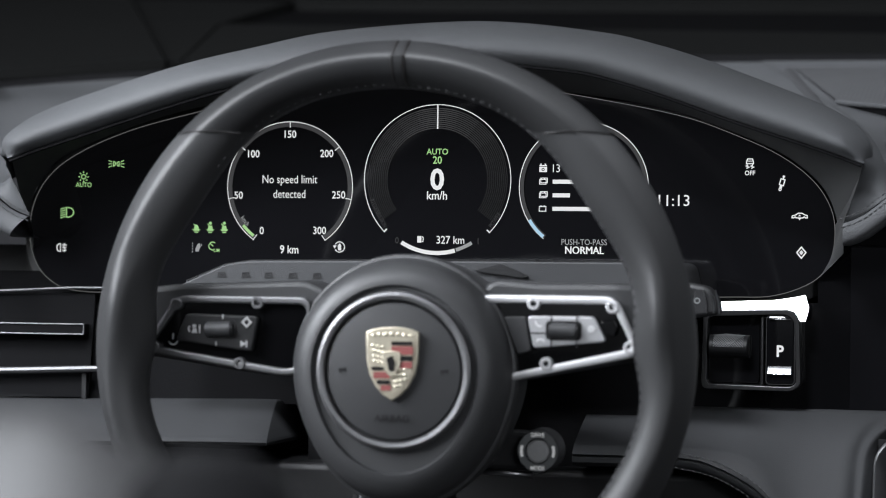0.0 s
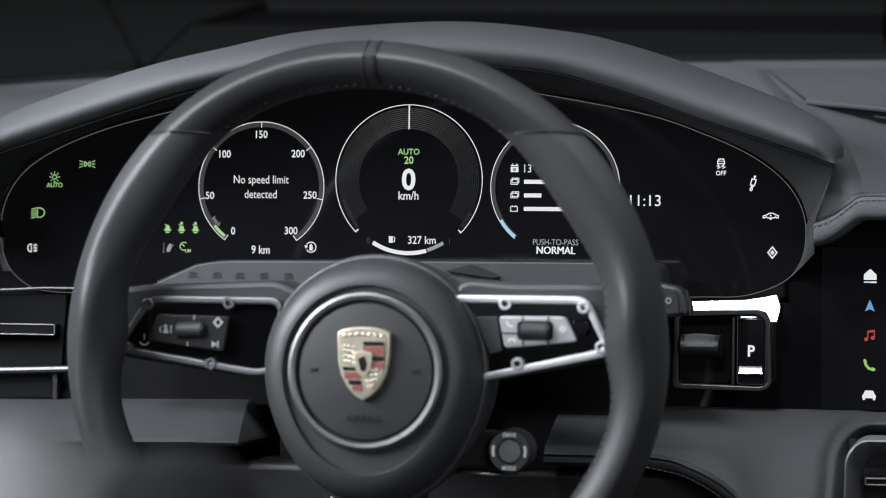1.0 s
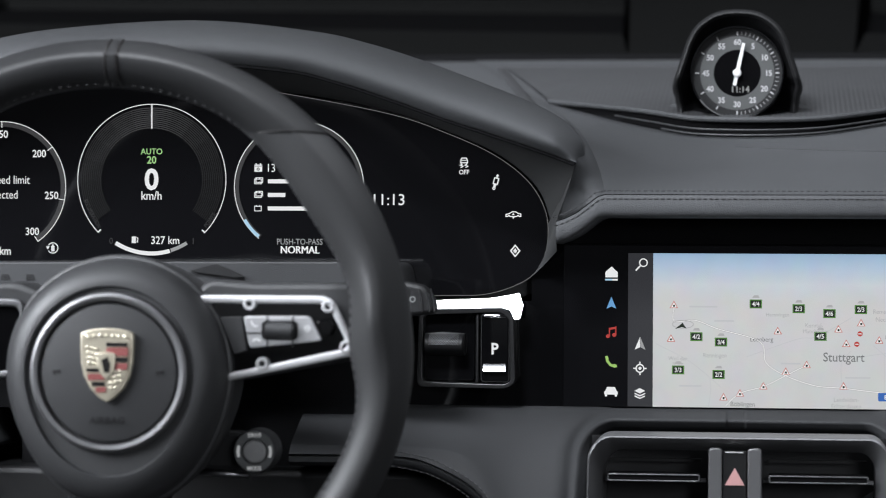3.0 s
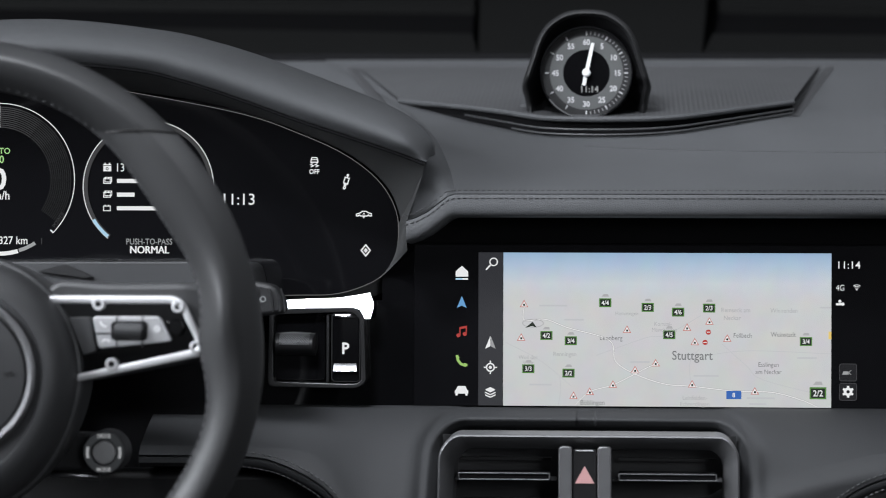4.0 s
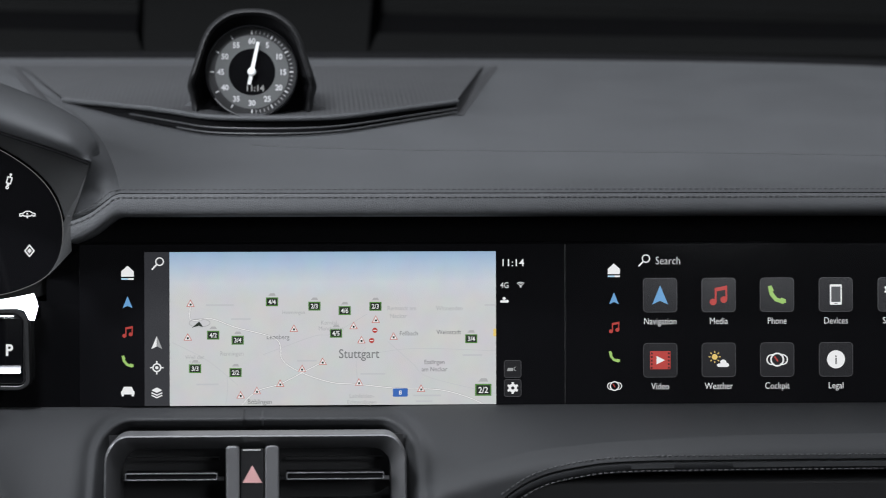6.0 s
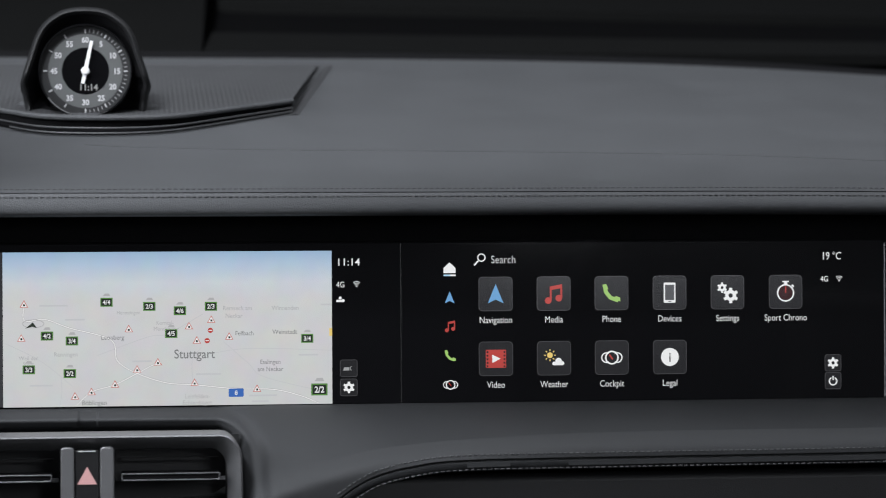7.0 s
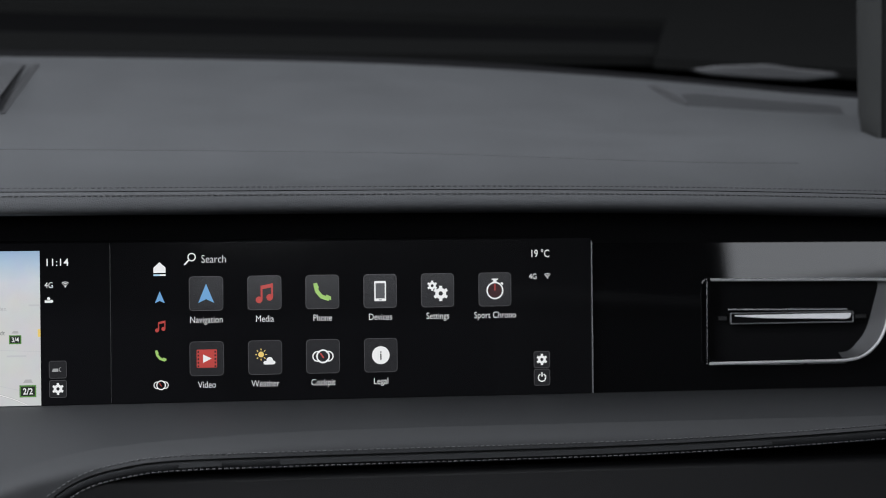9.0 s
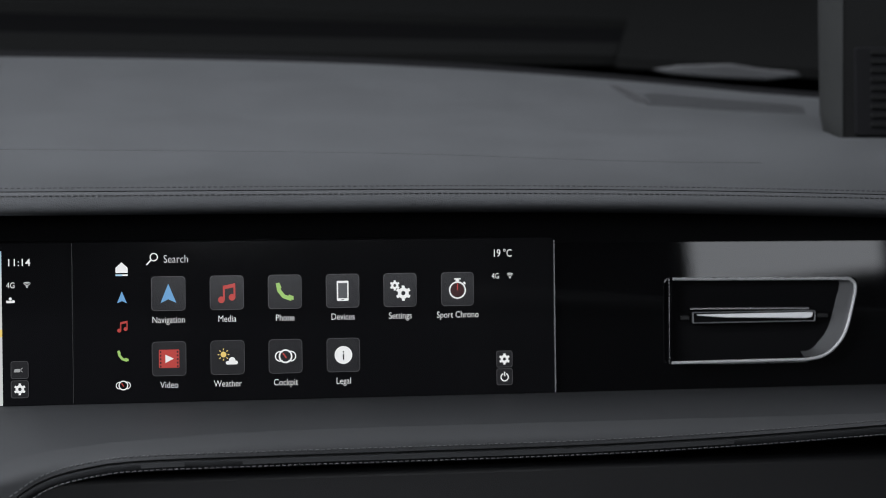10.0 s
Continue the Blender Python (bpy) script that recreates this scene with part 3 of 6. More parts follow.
GLASS = [(-0.457, 0.1235), (-0.40, 0.1205), (-0.348, 0.113), (-0.277, 0.099), (-0.236, 0.085), (-0.203, 0.070), (-0.179, 0.052), (-0.166, 0.032), (-0.163, 0.012), (-0.167, -0.007), (-0.179, -0.021), (-0.206, -0.031), (-0.240, -0.0325), (-0.32, -0.034), (-0.457, -0.036), (-0.60, -0.036), (-0.70, -0.036), (-0.740, -0.0345), (-0.758, -0.028), (-0.771, -0.014), (-0.7765, 0.008), (-0.773, 0.033), (-0.760, 0.054), (-0.738, 0.070), (-0.705, 0.0845), (-0.666, 0.096), (-0.60, 0.1105), (-0.53, 0.1205)]


def instrument_hood():
    up, low = spline(HOOD_UP, 6), spline(HOOD_LOW, 6)
    back = [(-0.776, 0.020), (-0.774, 0.030), (-0.7675, 0.047), (-0.743, 0.0700), (-0.668, 0.0975), (-0.59, 0.1130), (-0.525, 0.121), (-0.43, 0.1225), (-0.348, 0.113), (-0.306, 0.1065), (-0.270, 0.0975), (-0.236, 0.085), (-0.205, 0.0715), (-0.183, 0.056), (-0.170, 0.040), (-0.163, 0.018)]
    back = [Vector((-0.47 + (p.x + 0.47) * 1.008, 0.04 + (p.y - 0.04) * 1.018)) for p in spline(back, 6)]
    rows = []
    n = len(up) - 1
    for i, (u, d, b) in enumerate(zip(up, low, back)):
        end = min(1.0, 8 * min(i, n - i) / n)
        nose = max(0.0, min(1.0, min(d.x + 0.765, -0.1365 - d.x) / 0.020))
        f = -0.080
        tuck = 0.034 * (1 - math.sqrt(1 - (1 - nose) ** 2))
        row = [Vector((b.x, -0.0005, b.y)), Vector((b.x * 0.5 + d.x * 0.5, -0.038, b.y * 0.45 + d.y * 0.55 - 0.001)), Vector((d.x, f + 0.012, d.y + 0.0004)), Vector((d.x, f + 0.0045, d.y + 0.0002)), Vector((d.x, f + 0.0010, d.y + 0.0016))]
        for k, yy in ((0.16, -0.0855), (0.36, -0.0845), (0.58, -0.075), (0.78, -0.058), (0.93, -0.039), (1.0, -0.022)):
            row.append(Vector((d.x + (u.x - d.x) * k, f + (yy - f) * end + (0 if end == 1 else (1 - end) * 0.02 * k) + tuck * min(1.0, k / 0.5), d.y + 0.002 + (u.y - d.y - 0.002) * k)))
        for yy, dz in ((0.02, 0.001), (0.10, -0.004), (0.22, -0.02)):
            row.append(Vector((u.x, yy, u.y + dz * end - (1 - end) * 0.02)))
        rows.append(row[:4] + spline(row[4:], 3))
    hood = thing("instrument_hood", "grey leather arched hood over the instrument display", "instrument hood", (-0.46, 0.0, 0.12))
    part("hood_shell", loft([r[3:] for r in rows]), LEATHER, hood, "", 75)
    part("hood_lining", loft([r[:4] for r in rows]), SHADE_LEATHER, hood, "", 75)
    # Black tube draws the shadow line below the hood's front edge.
    part("edge_piping", tube([(d.x, -0.0772, d.y - 0.0006) for d in low[3:-3]], 0.0012, 6), BLACKOUT, hood, "black tube for the shadow line under the front edge")


    # the cheeks where the hood runs out into the dashboard, at both ends
    for side in (1, -1):
        def put(p):
            return Vector(p) if side > 0 else Vector((-0.9065 - p[0], p[1], p[2]))

        ridge = [put(p) for p in RIDGE[1:]]
        cheek = [put(p) for p in [(-0.1640, 0.080, 0.0900), (-0.1500, 0.000, 0.0790)] + CHEEK]
        foot = [put((x, -0.0595, z)) for x, z in RETURN]
        foot[0], foot[-1] = cheek[-1], ridge[-1]
        rows = patch(cheek, ridge, [cheek[0], ridge[0]], foot)
        part("hood_cheek", loft(rows), LEATHER, hood, "", 75)
        inner = [put(p) if side > 0 else Vector((-0.9400 - p[0], p[1], p[2])) for p in ((-0.163, -0.002, 0.020), (-0.163, -0.002, 0.010), (-0.166, -0.002, -0.004), (-0.174, -0.002, -0.018))]
        outer = [put(p) for p in ((-0.1372, -0.0735, 0.0606), (-0.1452, -0.0650, 0.0402), (-0.1523, -0.0588, 0.0208), (-0.1545, -0.0300, 0.0000))]
        part("inner_wall", loft([[p, p.lerp(q, 0.5) + Vector((0, 0.004, 0)), q] for p, q in zip(spline(inner[:3 if side < 0 else 4], 5), spline(outer[:3 if side < 0 else 4], 5))]), SHADE_LEATHER, hood, "", 75)


def fascia():
    pts = [(-0.345, -0.1125), (0.86, -0.1145), (0.86, 0.03), (-0.05, 0.034), (-0.175, 0.024), (-0.175, -0.036), (-0.345, -0.036)]
    trim = setting("fascia_panel", plate(pts, 0.0, 0.02), PIANO, "gloss black lacquered fascia panel", "fascia")
    for x, m in ((-0.152, PIANO), (0.1985, BEZEL_DARK)):
        part("joint", block(x - 0.0003, x + 0.0003, -0.0007, 0.001, -0.1115, 0.004), m, trim)
    # Black sheet laid on the fascia as the shade under the dash lip.
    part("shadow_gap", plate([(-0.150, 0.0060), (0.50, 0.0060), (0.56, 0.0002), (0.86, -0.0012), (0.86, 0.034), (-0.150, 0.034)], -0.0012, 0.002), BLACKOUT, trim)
    setting("fascia_panel_driver", plate([(-0.90, -0.118), (-0.349, -0.118), (-0.349, -0.02), (-0.90, -0.02)], 0.006, 0.02), BLACKOUT, "matt black fascia behind the steering wheel", "fascia")
    setting("bulkhead", block(-1.0, 1.0, 0.06, 0.08, -0.75, 0.0), SOFT_BLACK, "black inner wall behind the dashboard", "wall")
    setting("door_panel", block(0.875, 0.93, -1.6, 0.12, -0.6, -0.06, 0.01), SUEDE, "dark door panel beside the dashboard", "door")
    setting("door_panel_driver", block(-0.98, -0.925, -1.6, 0.0, -0.6, -0.06, 0.01), SUEDE, "dark door panel beside the dashboard", "door")


PAD_SEAM = [(-0.337, -0.1425), (-0.262, -0.143), (-0.236, -0.148), (-0.2125, -0.159), (-0.199, -0.170), (-0.185, -0.19), (-0.17, -0.23), (-0.165, -0.30)]
PAD_SEAM_R = [(0.112, -0.30), (0.117, -0.23), (0.129, -0.19), (0.147, -0.170), (0.169, -0.157), (0.1975, -0.150), (0.235, -0.1465), (0.334, -0.1458), (0.54, -0.145), (0.668, -0.142), (0.786, -0.137), (0.87, -0.134)]


def vent_gap(x, z):
    """How far a point lies outside the centre vents' rounded surround."""
    qx = abs(x + 0.0245) - (0.1060 - 0.019)
    qz = (z + 0.1262) + 0.019
    return math.hypot(max(qx, 0.0), max(qz, 0.0)) + min(max(qx, qz), 0.0) - 0.019


BROW = [(-1.0, -0.1362), (-0.262, -0.1365), (-0.232, -0.1378), (-0.2185, -0.1395), (-0.205, -0.148), (-0.194, -0.1585), (-0.186, -0.170), (-0.172, -0.182), (-0.15, -0.188), (-0.02, -0.180), (0.06, -0.168), (0.10, -0.157), (0.13, -0.148), (0.17, -0.139), (0.22, -0.134), (0.30, -0.130), (0.40, -0.129), (1.0, -0.129)]
GAP = [(-0.02, 0.06), (-0.004, 0.05), (0.0, 0.022), (0.003, 0.016), (0.005, 0.0092), (0.0072, 0.0072), (0.0095, 0.0080), (0.0120, 0.0075), (0.0145, 0.0040), (0.0175, 0.0012), (0.021, 0.0)]


def pad_y(x, z):
    """The lower dashboard's skin: a roll that dips round the centre vents."""
    crest = sum(level(BROW, x + d) for d in (-0.008, -0.004, 0.0, 0.004, 0.008)) / 5
    deep = 0.0775 - 0.45 * (crest + 0.129)
    if z > crest:
        y = -0.004 - (deep - 0.004) * (max(0.0, -0.1124 - z) / (-0.1124 - crest)) ** 0.74
    else:
        y = -deep - 0.0135 * math.sin(min(1.0, (crest - z) / 0.016) * math.pi / 2)
    y += sum(level(GAP, vent_gap(x, z) + d) for d in (-0.0012, 0.0, 0.0012)) / 3
    slot = max(0.0, 1 - max(0.0, abs(x + 0.027) - 0.0062) / 0.0008)
    return y + 0.0015 * slot * min(1.0, max(0.0, (-0.113 - z) / 0.002))


def lower_pad():
    def row(x, b):
        r = [(x, 0.012, -0.1118), (x, -0.001, -0.1121)]
        for k in range(76):
            z = -0.1124 + (max(b, -0.215) + 0.1124) * (k / 75) ** 1.2
            r.append((x, pad_y(x, z), z))
        y = r[-1][1]
        r += [(x, y + 0.0022, b - 0.0012), (x, y + 0.0004, b - 0.0022), (x, y + 0.0004, b - 0.0055), (x, y + 0.005, b - 0.0085), (x, y + 0.04, b - 0.009), (x, 0.04, b - 0.009)]
        return r

    rows = [row(p.x, p.y) for p in spline(PAD_SEAM, 5)]
    n = int((0.1115 + 0.164) / 0.0009)
    rows += [row(-0.164 + (0.1115 + 0.164) * k / n, -0.30) for k in range(n + 1)]
    rows += [row(p.x, p.y) for p in spline(PAD_SEAM_R, 5)]
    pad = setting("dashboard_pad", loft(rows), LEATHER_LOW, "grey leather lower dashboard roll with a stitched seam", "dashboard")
    for seam in (PAD_SEAM[1:6], PAD_SEAM_R[3:]):
        c = spline(seam, 6)
        for off in (0.0030, -0.0072):
            path = []
            for i, p in enumerate(c):
                a, b = c[max(0, i - 1)], c[min(len(c) - 1, i + 1)]
                d = (b - a).normalized()
                path.append((p.x - d.y * off, (pad_y(p.x, max(p.y, p.y + d.x * off)) if off > 0 else pad_y(p.x, p.y) + 0.0004) - 0.0003, p.y + d.x * off))
            tagged(part("stitches", dashes(path, 0.0042, 0.0027, 0.0008, 0.0006), THREAD, pad), kind="stuff")
    rows = []
    for x in (-0.95, -0.85, -0.75, -0.65, -0.60, -0.575):
        dz = -0.0026 - 0.020 * max(0.0, -0.60 - x)
        r = [(x, y, z + dz) for _, y, z in row(x, -0.1385)[:78]]
        if x > -0.58:  # the end is cut on a slant towards its foot
            r = [(-0.5785 - 0.20 * y, y, z) for _, y, z in r]
        rows.append(r + [(r[-1][0], r[-1][1] + 0.002, r[-1][2] - 0.002), (r[-1][0], 0.0, r[-1][2] - 0.003)])
    rows.append([(x + 0.0006, y + 0.0015, z) for x, y, z in rows[-1]])
    rows.append([(x, 0.03, z) for x, y, z in rows[-1]])
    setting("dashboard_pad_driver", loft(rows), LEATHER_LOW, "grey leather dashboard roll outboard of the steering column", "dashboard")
    # Solid black block stands in for the dark cavity round the column.
    setting("column_recess", block(-0.545, -0.30, -0.030, 0.004, -0.30, -0.034), BLACKOUT, "black filler block for the dark gap round the steering column", "panel")
    bm = block(0.10, 0.87, -0.075, 0.05, -0.52, -0.158, 0.006)
    setting("glovebox_front", bm, SOFT_BLACK, "black glovebox front under the dashboard roll", "glovebox")
    setting("knee_panel", block(-0.90, -0.16, -0.055, 0.05, -0.52, -0.156, 0.006), SOFT_BLACK, "black knee panel under the dashboard roll", "panel")


studio()
car_roof()
bonnet()
windscreen_foot()
wing_edge()
dash_top()
instrument_hood()
fascia()
lower_pad()


# ---- instrument display ----
def instrument_display():
    d = thing("instrument_display", "wide black curved instrument display with three lit dials", "instrument display", (-0.47, 0.0, 0.04))
    out = [(p.x, p.y) for p in spline(GLASS, 5, True)]
    glass = part("glass", plate(out, -0.002, 0.012, 0.0006), GLASS_BLACK, d)
    part("back_shell", plate([(-0.47 + (x + 0.47) * 1.03, 0.04 + (z - 0.04) * 1.10) for x, z in out], 0.0125, 0.016), SHADE_LEATHER, d)
    part("rim", tube([(x, -0.0022, z) for x, z in out], 0.00026, 6, True), EDGE_PALE, d, "thin pale polished rim")
    Y = -0.0026
    # speed dial
    cx, cz, r = -0.5695, 0.0455, 0.0490
    g = part("speed_dial", Flat(cx, cz, 1, Y).ring(0, 0, r - 0.0006, r, -55, 235, 90).bm, WHITE, d)
    part("scale_band", Flat(cx, cz, 1, Y).ring(0, 0, r - 0.0040, r - 0.0010, -55, 235, 90).bm, FAINT, g)
    for a in (-55, -11, 38, 90, 142, 191, 235):
        f = Flat(cx, cz, 1, Y - 0.0002, a)
        part("tick", f.bar(r - 0.0048, -0.0003, r, 0.0003).bm, WHITE, g)
    part("speed_bar", Flat(cx, cz, 1, Y - 0.0002).ring(0, 0, r - 0.0038, r - 0.0016, 219, 233, 12).bm, GREEN, g)
    for s, x, z in (("150", -0.570, 0.0850), ("100", -0.5985, 0.0702), ("200", -0.541, 0.0706), ("50", -0.6095, 0.0390), ("250", -0.5315, 0.0397), ("0", -0.591, 0.0125), ("300", -0.546, 0.0130)):
        words(s, x, z, 0.0078, WHITE, g, bold=0.012, y=Y, squeeze=0.9)
    words("No speed limit", -0.5697, 0.0512, 0.0088, WHITE, g, y=Y, squeeze=0.82)
    words("detected", -0.5697, 0.0402, 0.0088, WHITE, g, y=Y, squeeze=0.82)
    words("km/h", -0.604, 0.0195, 0.0052, DIM, g, y=Y, turn=-55, squeeze=0.8)
    words("9 km", -0.5693, -0.0014, 0.0086, WHITE, d, bold=0.014, y=Y, squeeze=0.85)
    f = Flat(-0.5303, 0.0007, 0.0042, Y).ring(0, 0, 0.82, 1, -150, 150, 24).bar(-0.3, -0.6, 0.3, 0.35).bar(-0.15, 0.35, 0.15, 0.6).poly((-1.25, 0.3), (-0.55, 0.3), (-0.9, -0.3))
    part("charge_symbol", f.bm, WHITE, d)
    # power dial
    cx, cz, r = -0.456, 0.0512, 0.0560
    g = part("power_dial", Flat(cx, cz, 1, Y).ring(0, 0, r - 0.0006, r, -44, 224, 120).bm, WHITE, d)
    for step in range(7):
        f = Flat(cx, cz, 1, Y)
        for a0 in (-36 + 18 * step, 198 - 18 * step):
            for k in range(11):
                q = 0.0380 + 0.00145 * k
                f.ring(0, 0, q, q + 0.0008, a0, a0 + 18, 8)
        tagged(part("groove_band", f.bm, SHADES[step], g), kind="stuff")
    part("tick", Flat(cx, cz, 1, Y - 0.0002).bar(-0.0005, 0.0378, 0.0005, r).bm, WHITE, g)
    for a in (-44, 224):
        part("tick", Flat(cx, cz, 1, Y, a).bar(r - 0.0032, -0.0005, r, 0.0005).bm, WHITE, g)
    words("AUTO", cx, 0.0722, 0.0062, GREEN, g, bold=0.01, y=Y, squeeze=0.95)
    words("20", cx, 0.0660, 0.0078, GREEN, g, bold=0.014, y=Y)
    words("0", cx, 0.0518, 0.0215, WHITE, g, bold=0.028, y=Y, squeeze=0.98)
    words("km/h", cx, 0.0398, 0.0088, WHITE, g, bold=0.012, y=Y, squeeze=0.9)
    words("327 km", -0.4455, 0.0069, 0.0082, WHITE, g, bold=0.008, y=Y, squeeze=0.88)
    words("RECUPERATION", cx - 0.0445, 0.0262, 0.0046, FAINT, g, y=Y, turn=-62, squeeze=0.7)
    words("POWER", cx + 0.0440, 0.0218, 0.0046, FAINT, g, y=Y, turn=55, squeeze=0.8)
    words("0", -0.4862, 0.0062, 0.0066, FAINT, g, y=Y)
    words("1", -0.4245, 0.0062, 0.0066, FAINT, g, y=Y)
    part("fuel_symbol", Flat(-0.4685, 0.0070, 0.0024, Y).bar(-0.9, -1, 0.4, 1).line(0.25, (0.5, -0.6), (0.9, -0.7), (1.0, 0.5), (0.6, 0.9)).bm, WHITE, g)
    part("fuel_bar", Flat(-0.456, 0.0475, 1, Y).ring(0, 0, 0.0490, 0.0520, 238, 286, 30).bm, WHITE, g)
    part("fuel_rest", Flat(-0.456, 0.0475, 1, Y).ring(0, 0, 0.0490, 0.0516, 287, 302, 12).bm, DIM, g)
    # energy dial
    cx, cz, r = -0.3460, 0.0462, 0.0482
    g = part("energy_dial", Flat(cx, cz, 1, Y).ring(0, 0, r - 0.0006, r, -5, 232, 90).bm, WHITE, d)
    part("scale_band", Flat(cx, cz, 1, Y).ring(0, 0, r - 0.0036, r - 0.0010, -50, 232, 90).bm, FAINT, g)
    part("level_bar", Flat(cx, cz, 1, Y - 0.0002).ring(0, 0, r - 0.0026, r - 0.0002, 211, 231, 20).bm, PALE_BLUE, g)
    part("level_bar", Flat(cx, cz, 1, Y - 0.0002).ring(0, 0, r - 0.0026, r - 0.0002, -52, -49, 4).bm, PALE_BLUE, g)
    for z, w, k in ((0.0503, 0.028, 1), (0.0403, 0.013, 2), (0.0304, 0.030, 0)):
        part("bar", Flat(0, 0, 1, Y).bar(-0.3690, z - 0.0015, -0.3690 + w, z + 0.0015).bm, WHITE, g)
        f = Flat(-0.3762, z, 0.0026, Y)
        for dx, dz in ((0.0, 0.0), (0.35, 0.4))[: 1 + (k > 0)]:
            f.line(0.24, (-1 + dx, -0.7 + dz), (0.9 + dx, -0.7 + dz), (0.9 + dx, 0.6 + dz), (-1 + dx, 0.6 + dz), (-1 + dx, -0.7 + dz))
        f.bar(-0.7, 0.6, -0.35, 0.95).bar(0.25, 0.6, 0.6, 0.95)
        part("battery_symbol", f.bm, WHITE, g)
    calendar = part("calendar_symbol", Flat(-0.3762, 0.0602, 0.0029, Y).bar(-1, -1, 1, 0.35).bar(-1, 0.5, 1, 0.8).bar(-0.7, 0.8, -0.4, 1.15).bar(0.4, 0.8, 0.7, 1.15).bm, WHITE, g)
    part("calendar_mark", Flat(-0.3762, 0.0592, 0.0012, Y - 0.0002).ring(0, 0, 0.45, 0.95, n=14).bm, MAP_BLACK, calendar)
    words("13", -0.3668, 0.0602, 0.0086, WHITE, g, y=Y, squeeze=0.85)
    words("PUSH-TO-PASS", -0.3452, 0.0062, 0.0062, DIM, g, y=Y, bold=0.006, squeeze=0.84)
    for dx in (-0.00022, 0.00022):
        words("NORMAL", -0.3450 + dx, 0.0003, 0.0078, WHITE, g, y=Y - dx * 0.2, squeeze=0.90)
    words("11:13", -0.2800, 0.0372, 0.0116, WHITE, d, y=Y, bold=0.004, squeeze=1.0)
    # warning lights
    f = Flat(-0.7070, 0.0622, 0.0030, Y)
    for s in (-1, 1):
        f.ring(s * 0.45, 0, 0.42, 0.66, 90 if s < 0 else -90, 270 if s < 0 else 90, 14) if False else f.ring(s * 0.75, 0, 0.45, 0.68, -90 if s < 0 else 90, 90 if s < 0 else 270, 14)
        f.bar(s * 0.75 - 0.12, -0.68, s * 0.75 + 0.12, 0.68)
        for dz in (-0.7, 0.0, 0.7):
            f.line(0.2, (s * 1.15, dz * 0.7), (s * 2.1, dz * 1.25))
    part("sidelight_symbol", f.bm, GREEN, d)
    f = Flat(-0.7332, 0.0522, 0.0030, Y).ring(0, 0, 0.45, 0.68, n=20)
    for k in range(8):
        a = math.tau * k / 8
        f.line(0.24, (0.95 * math.cos(a), 0.95 * math.sin(a)), (1.4 * math.cos(a), 1.4 * math.sin(a)))
    lamp = part("automatic_light_symbol", f.bm, GREEN, d)
    words("AUTO", -0.7330, 0.0462, 0.0050, GREEN, lamp, bold=0.01, y=Y)
    f = Flat(-0.7462, 0.0250, 0.0038, Y).line(0.2, (-0.15, 0.95), (0.4, 0.95), (0.95, 0.75), (1.3, 0.35), (1.38, 0.0), (1.3, -0.35), (0.95, -0.75), (0.4, -0.95), (-0.15, -0.95), (-0.15, 0.95))
    for k in range(5):
        f.line(0.18, (-1.45, 0.62 - 0.44 * k), (-0.35, 0.94 - 0.44 * k))
    part("dipped_beam_symbol", f.bm, GREEN, d)
    f = Flat(-0.7510, -0.0020, 0.0034, Y).ring(-0.1, 0, 0.75, 1.0, 92, 268, 20).bar(-0.2, -1, 0.0, 1)
    for k in range(3):
        f.line(0.2, (0.3, 0.6 - 0.6 * k), (1.35, 0.6 - 0.6 * k))
    f.line(0.2, (0.9, 1.0), (0.7, 0.3), (0.95, -0.3), (0.75, -1.0))
    part("fog_light_symbol", f.bm, WHITE, d)
    for x in (-0.6425, -0.6315, -0.6205):
        f = Flat(x, 0.0147, 0.0031, Y).dot(0, 0.95 if x > -0.64 else 0.2, 0.38, 12).poly((-0.75, -0.95), (0.75, -0.95), (0.45, 0.35), (-0.45, 0.35)).poly((-1.15, -0.55), (-0.6, -0.9), (-0.6, -0.6)).poly((1.15, -0.55), (0.6, -0.6), (0.6, -0.9)).line(0.22, (-0.75, 0.75), (0.1, 0.1)).bar(-0.5, -1.4, 0.5, -1.1)
        part("seat_belt_symbol", f.bm, GREEN, d)
    f = Flat(-0.6420, -0.0008, 0.0034, Y)
    for k in range(4):
        f.bar(-1.1, -1.1 + 0.6 * k, -0.92, -0.75 + 0.6 * k)
    f.poly((-0.35, -0.9), (0.4, -0.9), (0.85, 0.2), (0.7, 0.95), (0.2, 0.8), (-0.3, -0.2)).bar(0.95, 0.3, 1.15, 0.8)
    part("lane_symbol", f.bm, DIM, d)
    f = Flat(-0.6295, 0.0004, 0.0033, Y).ring(0, 0, 0.8, 1.02, 50, 300, 24).line(0.24, (-0.65, 0.65), (0.15, -0.05))
    lim = part("limiter_symbol", f.bm, GREEN, d)
    words("LIM", -0.6263, -0.0028, 0.0034, GREEN, lim, bold=0.02, y=Y)
    f = Flat(-0.2244, 0.0632, 0.0028, Y).line(0.28, (-0.9, 0.3), (-0.85, 0.95), (-0.6, 1.5), (0.6, 1.5), (0.85, 0.95), (0.9, 0.3), (-0.9, 0.3)).bar(-0.8, 0.85, 0.8, 1.05).bar(-0.9, 0.0, -0.5, 0.3).bar(0.5, 0.0, 0.9, 0.3)
    f.line(0.3, (-0.45, -0.1), (-1.0, -0.35), (-0.2, -0.6), (-0.9, -0.95)).line(0.3, (0.75, -0.1), (0.2, -0.35), (1.0, -0.6), (0.35, -0.95))
    off = part("stability_symbol", f.bm, WHITE, d)
    words("OFF", -0.2244, 0.0573, 0.0047, WHITE, off, bold=0.02, y=Y)
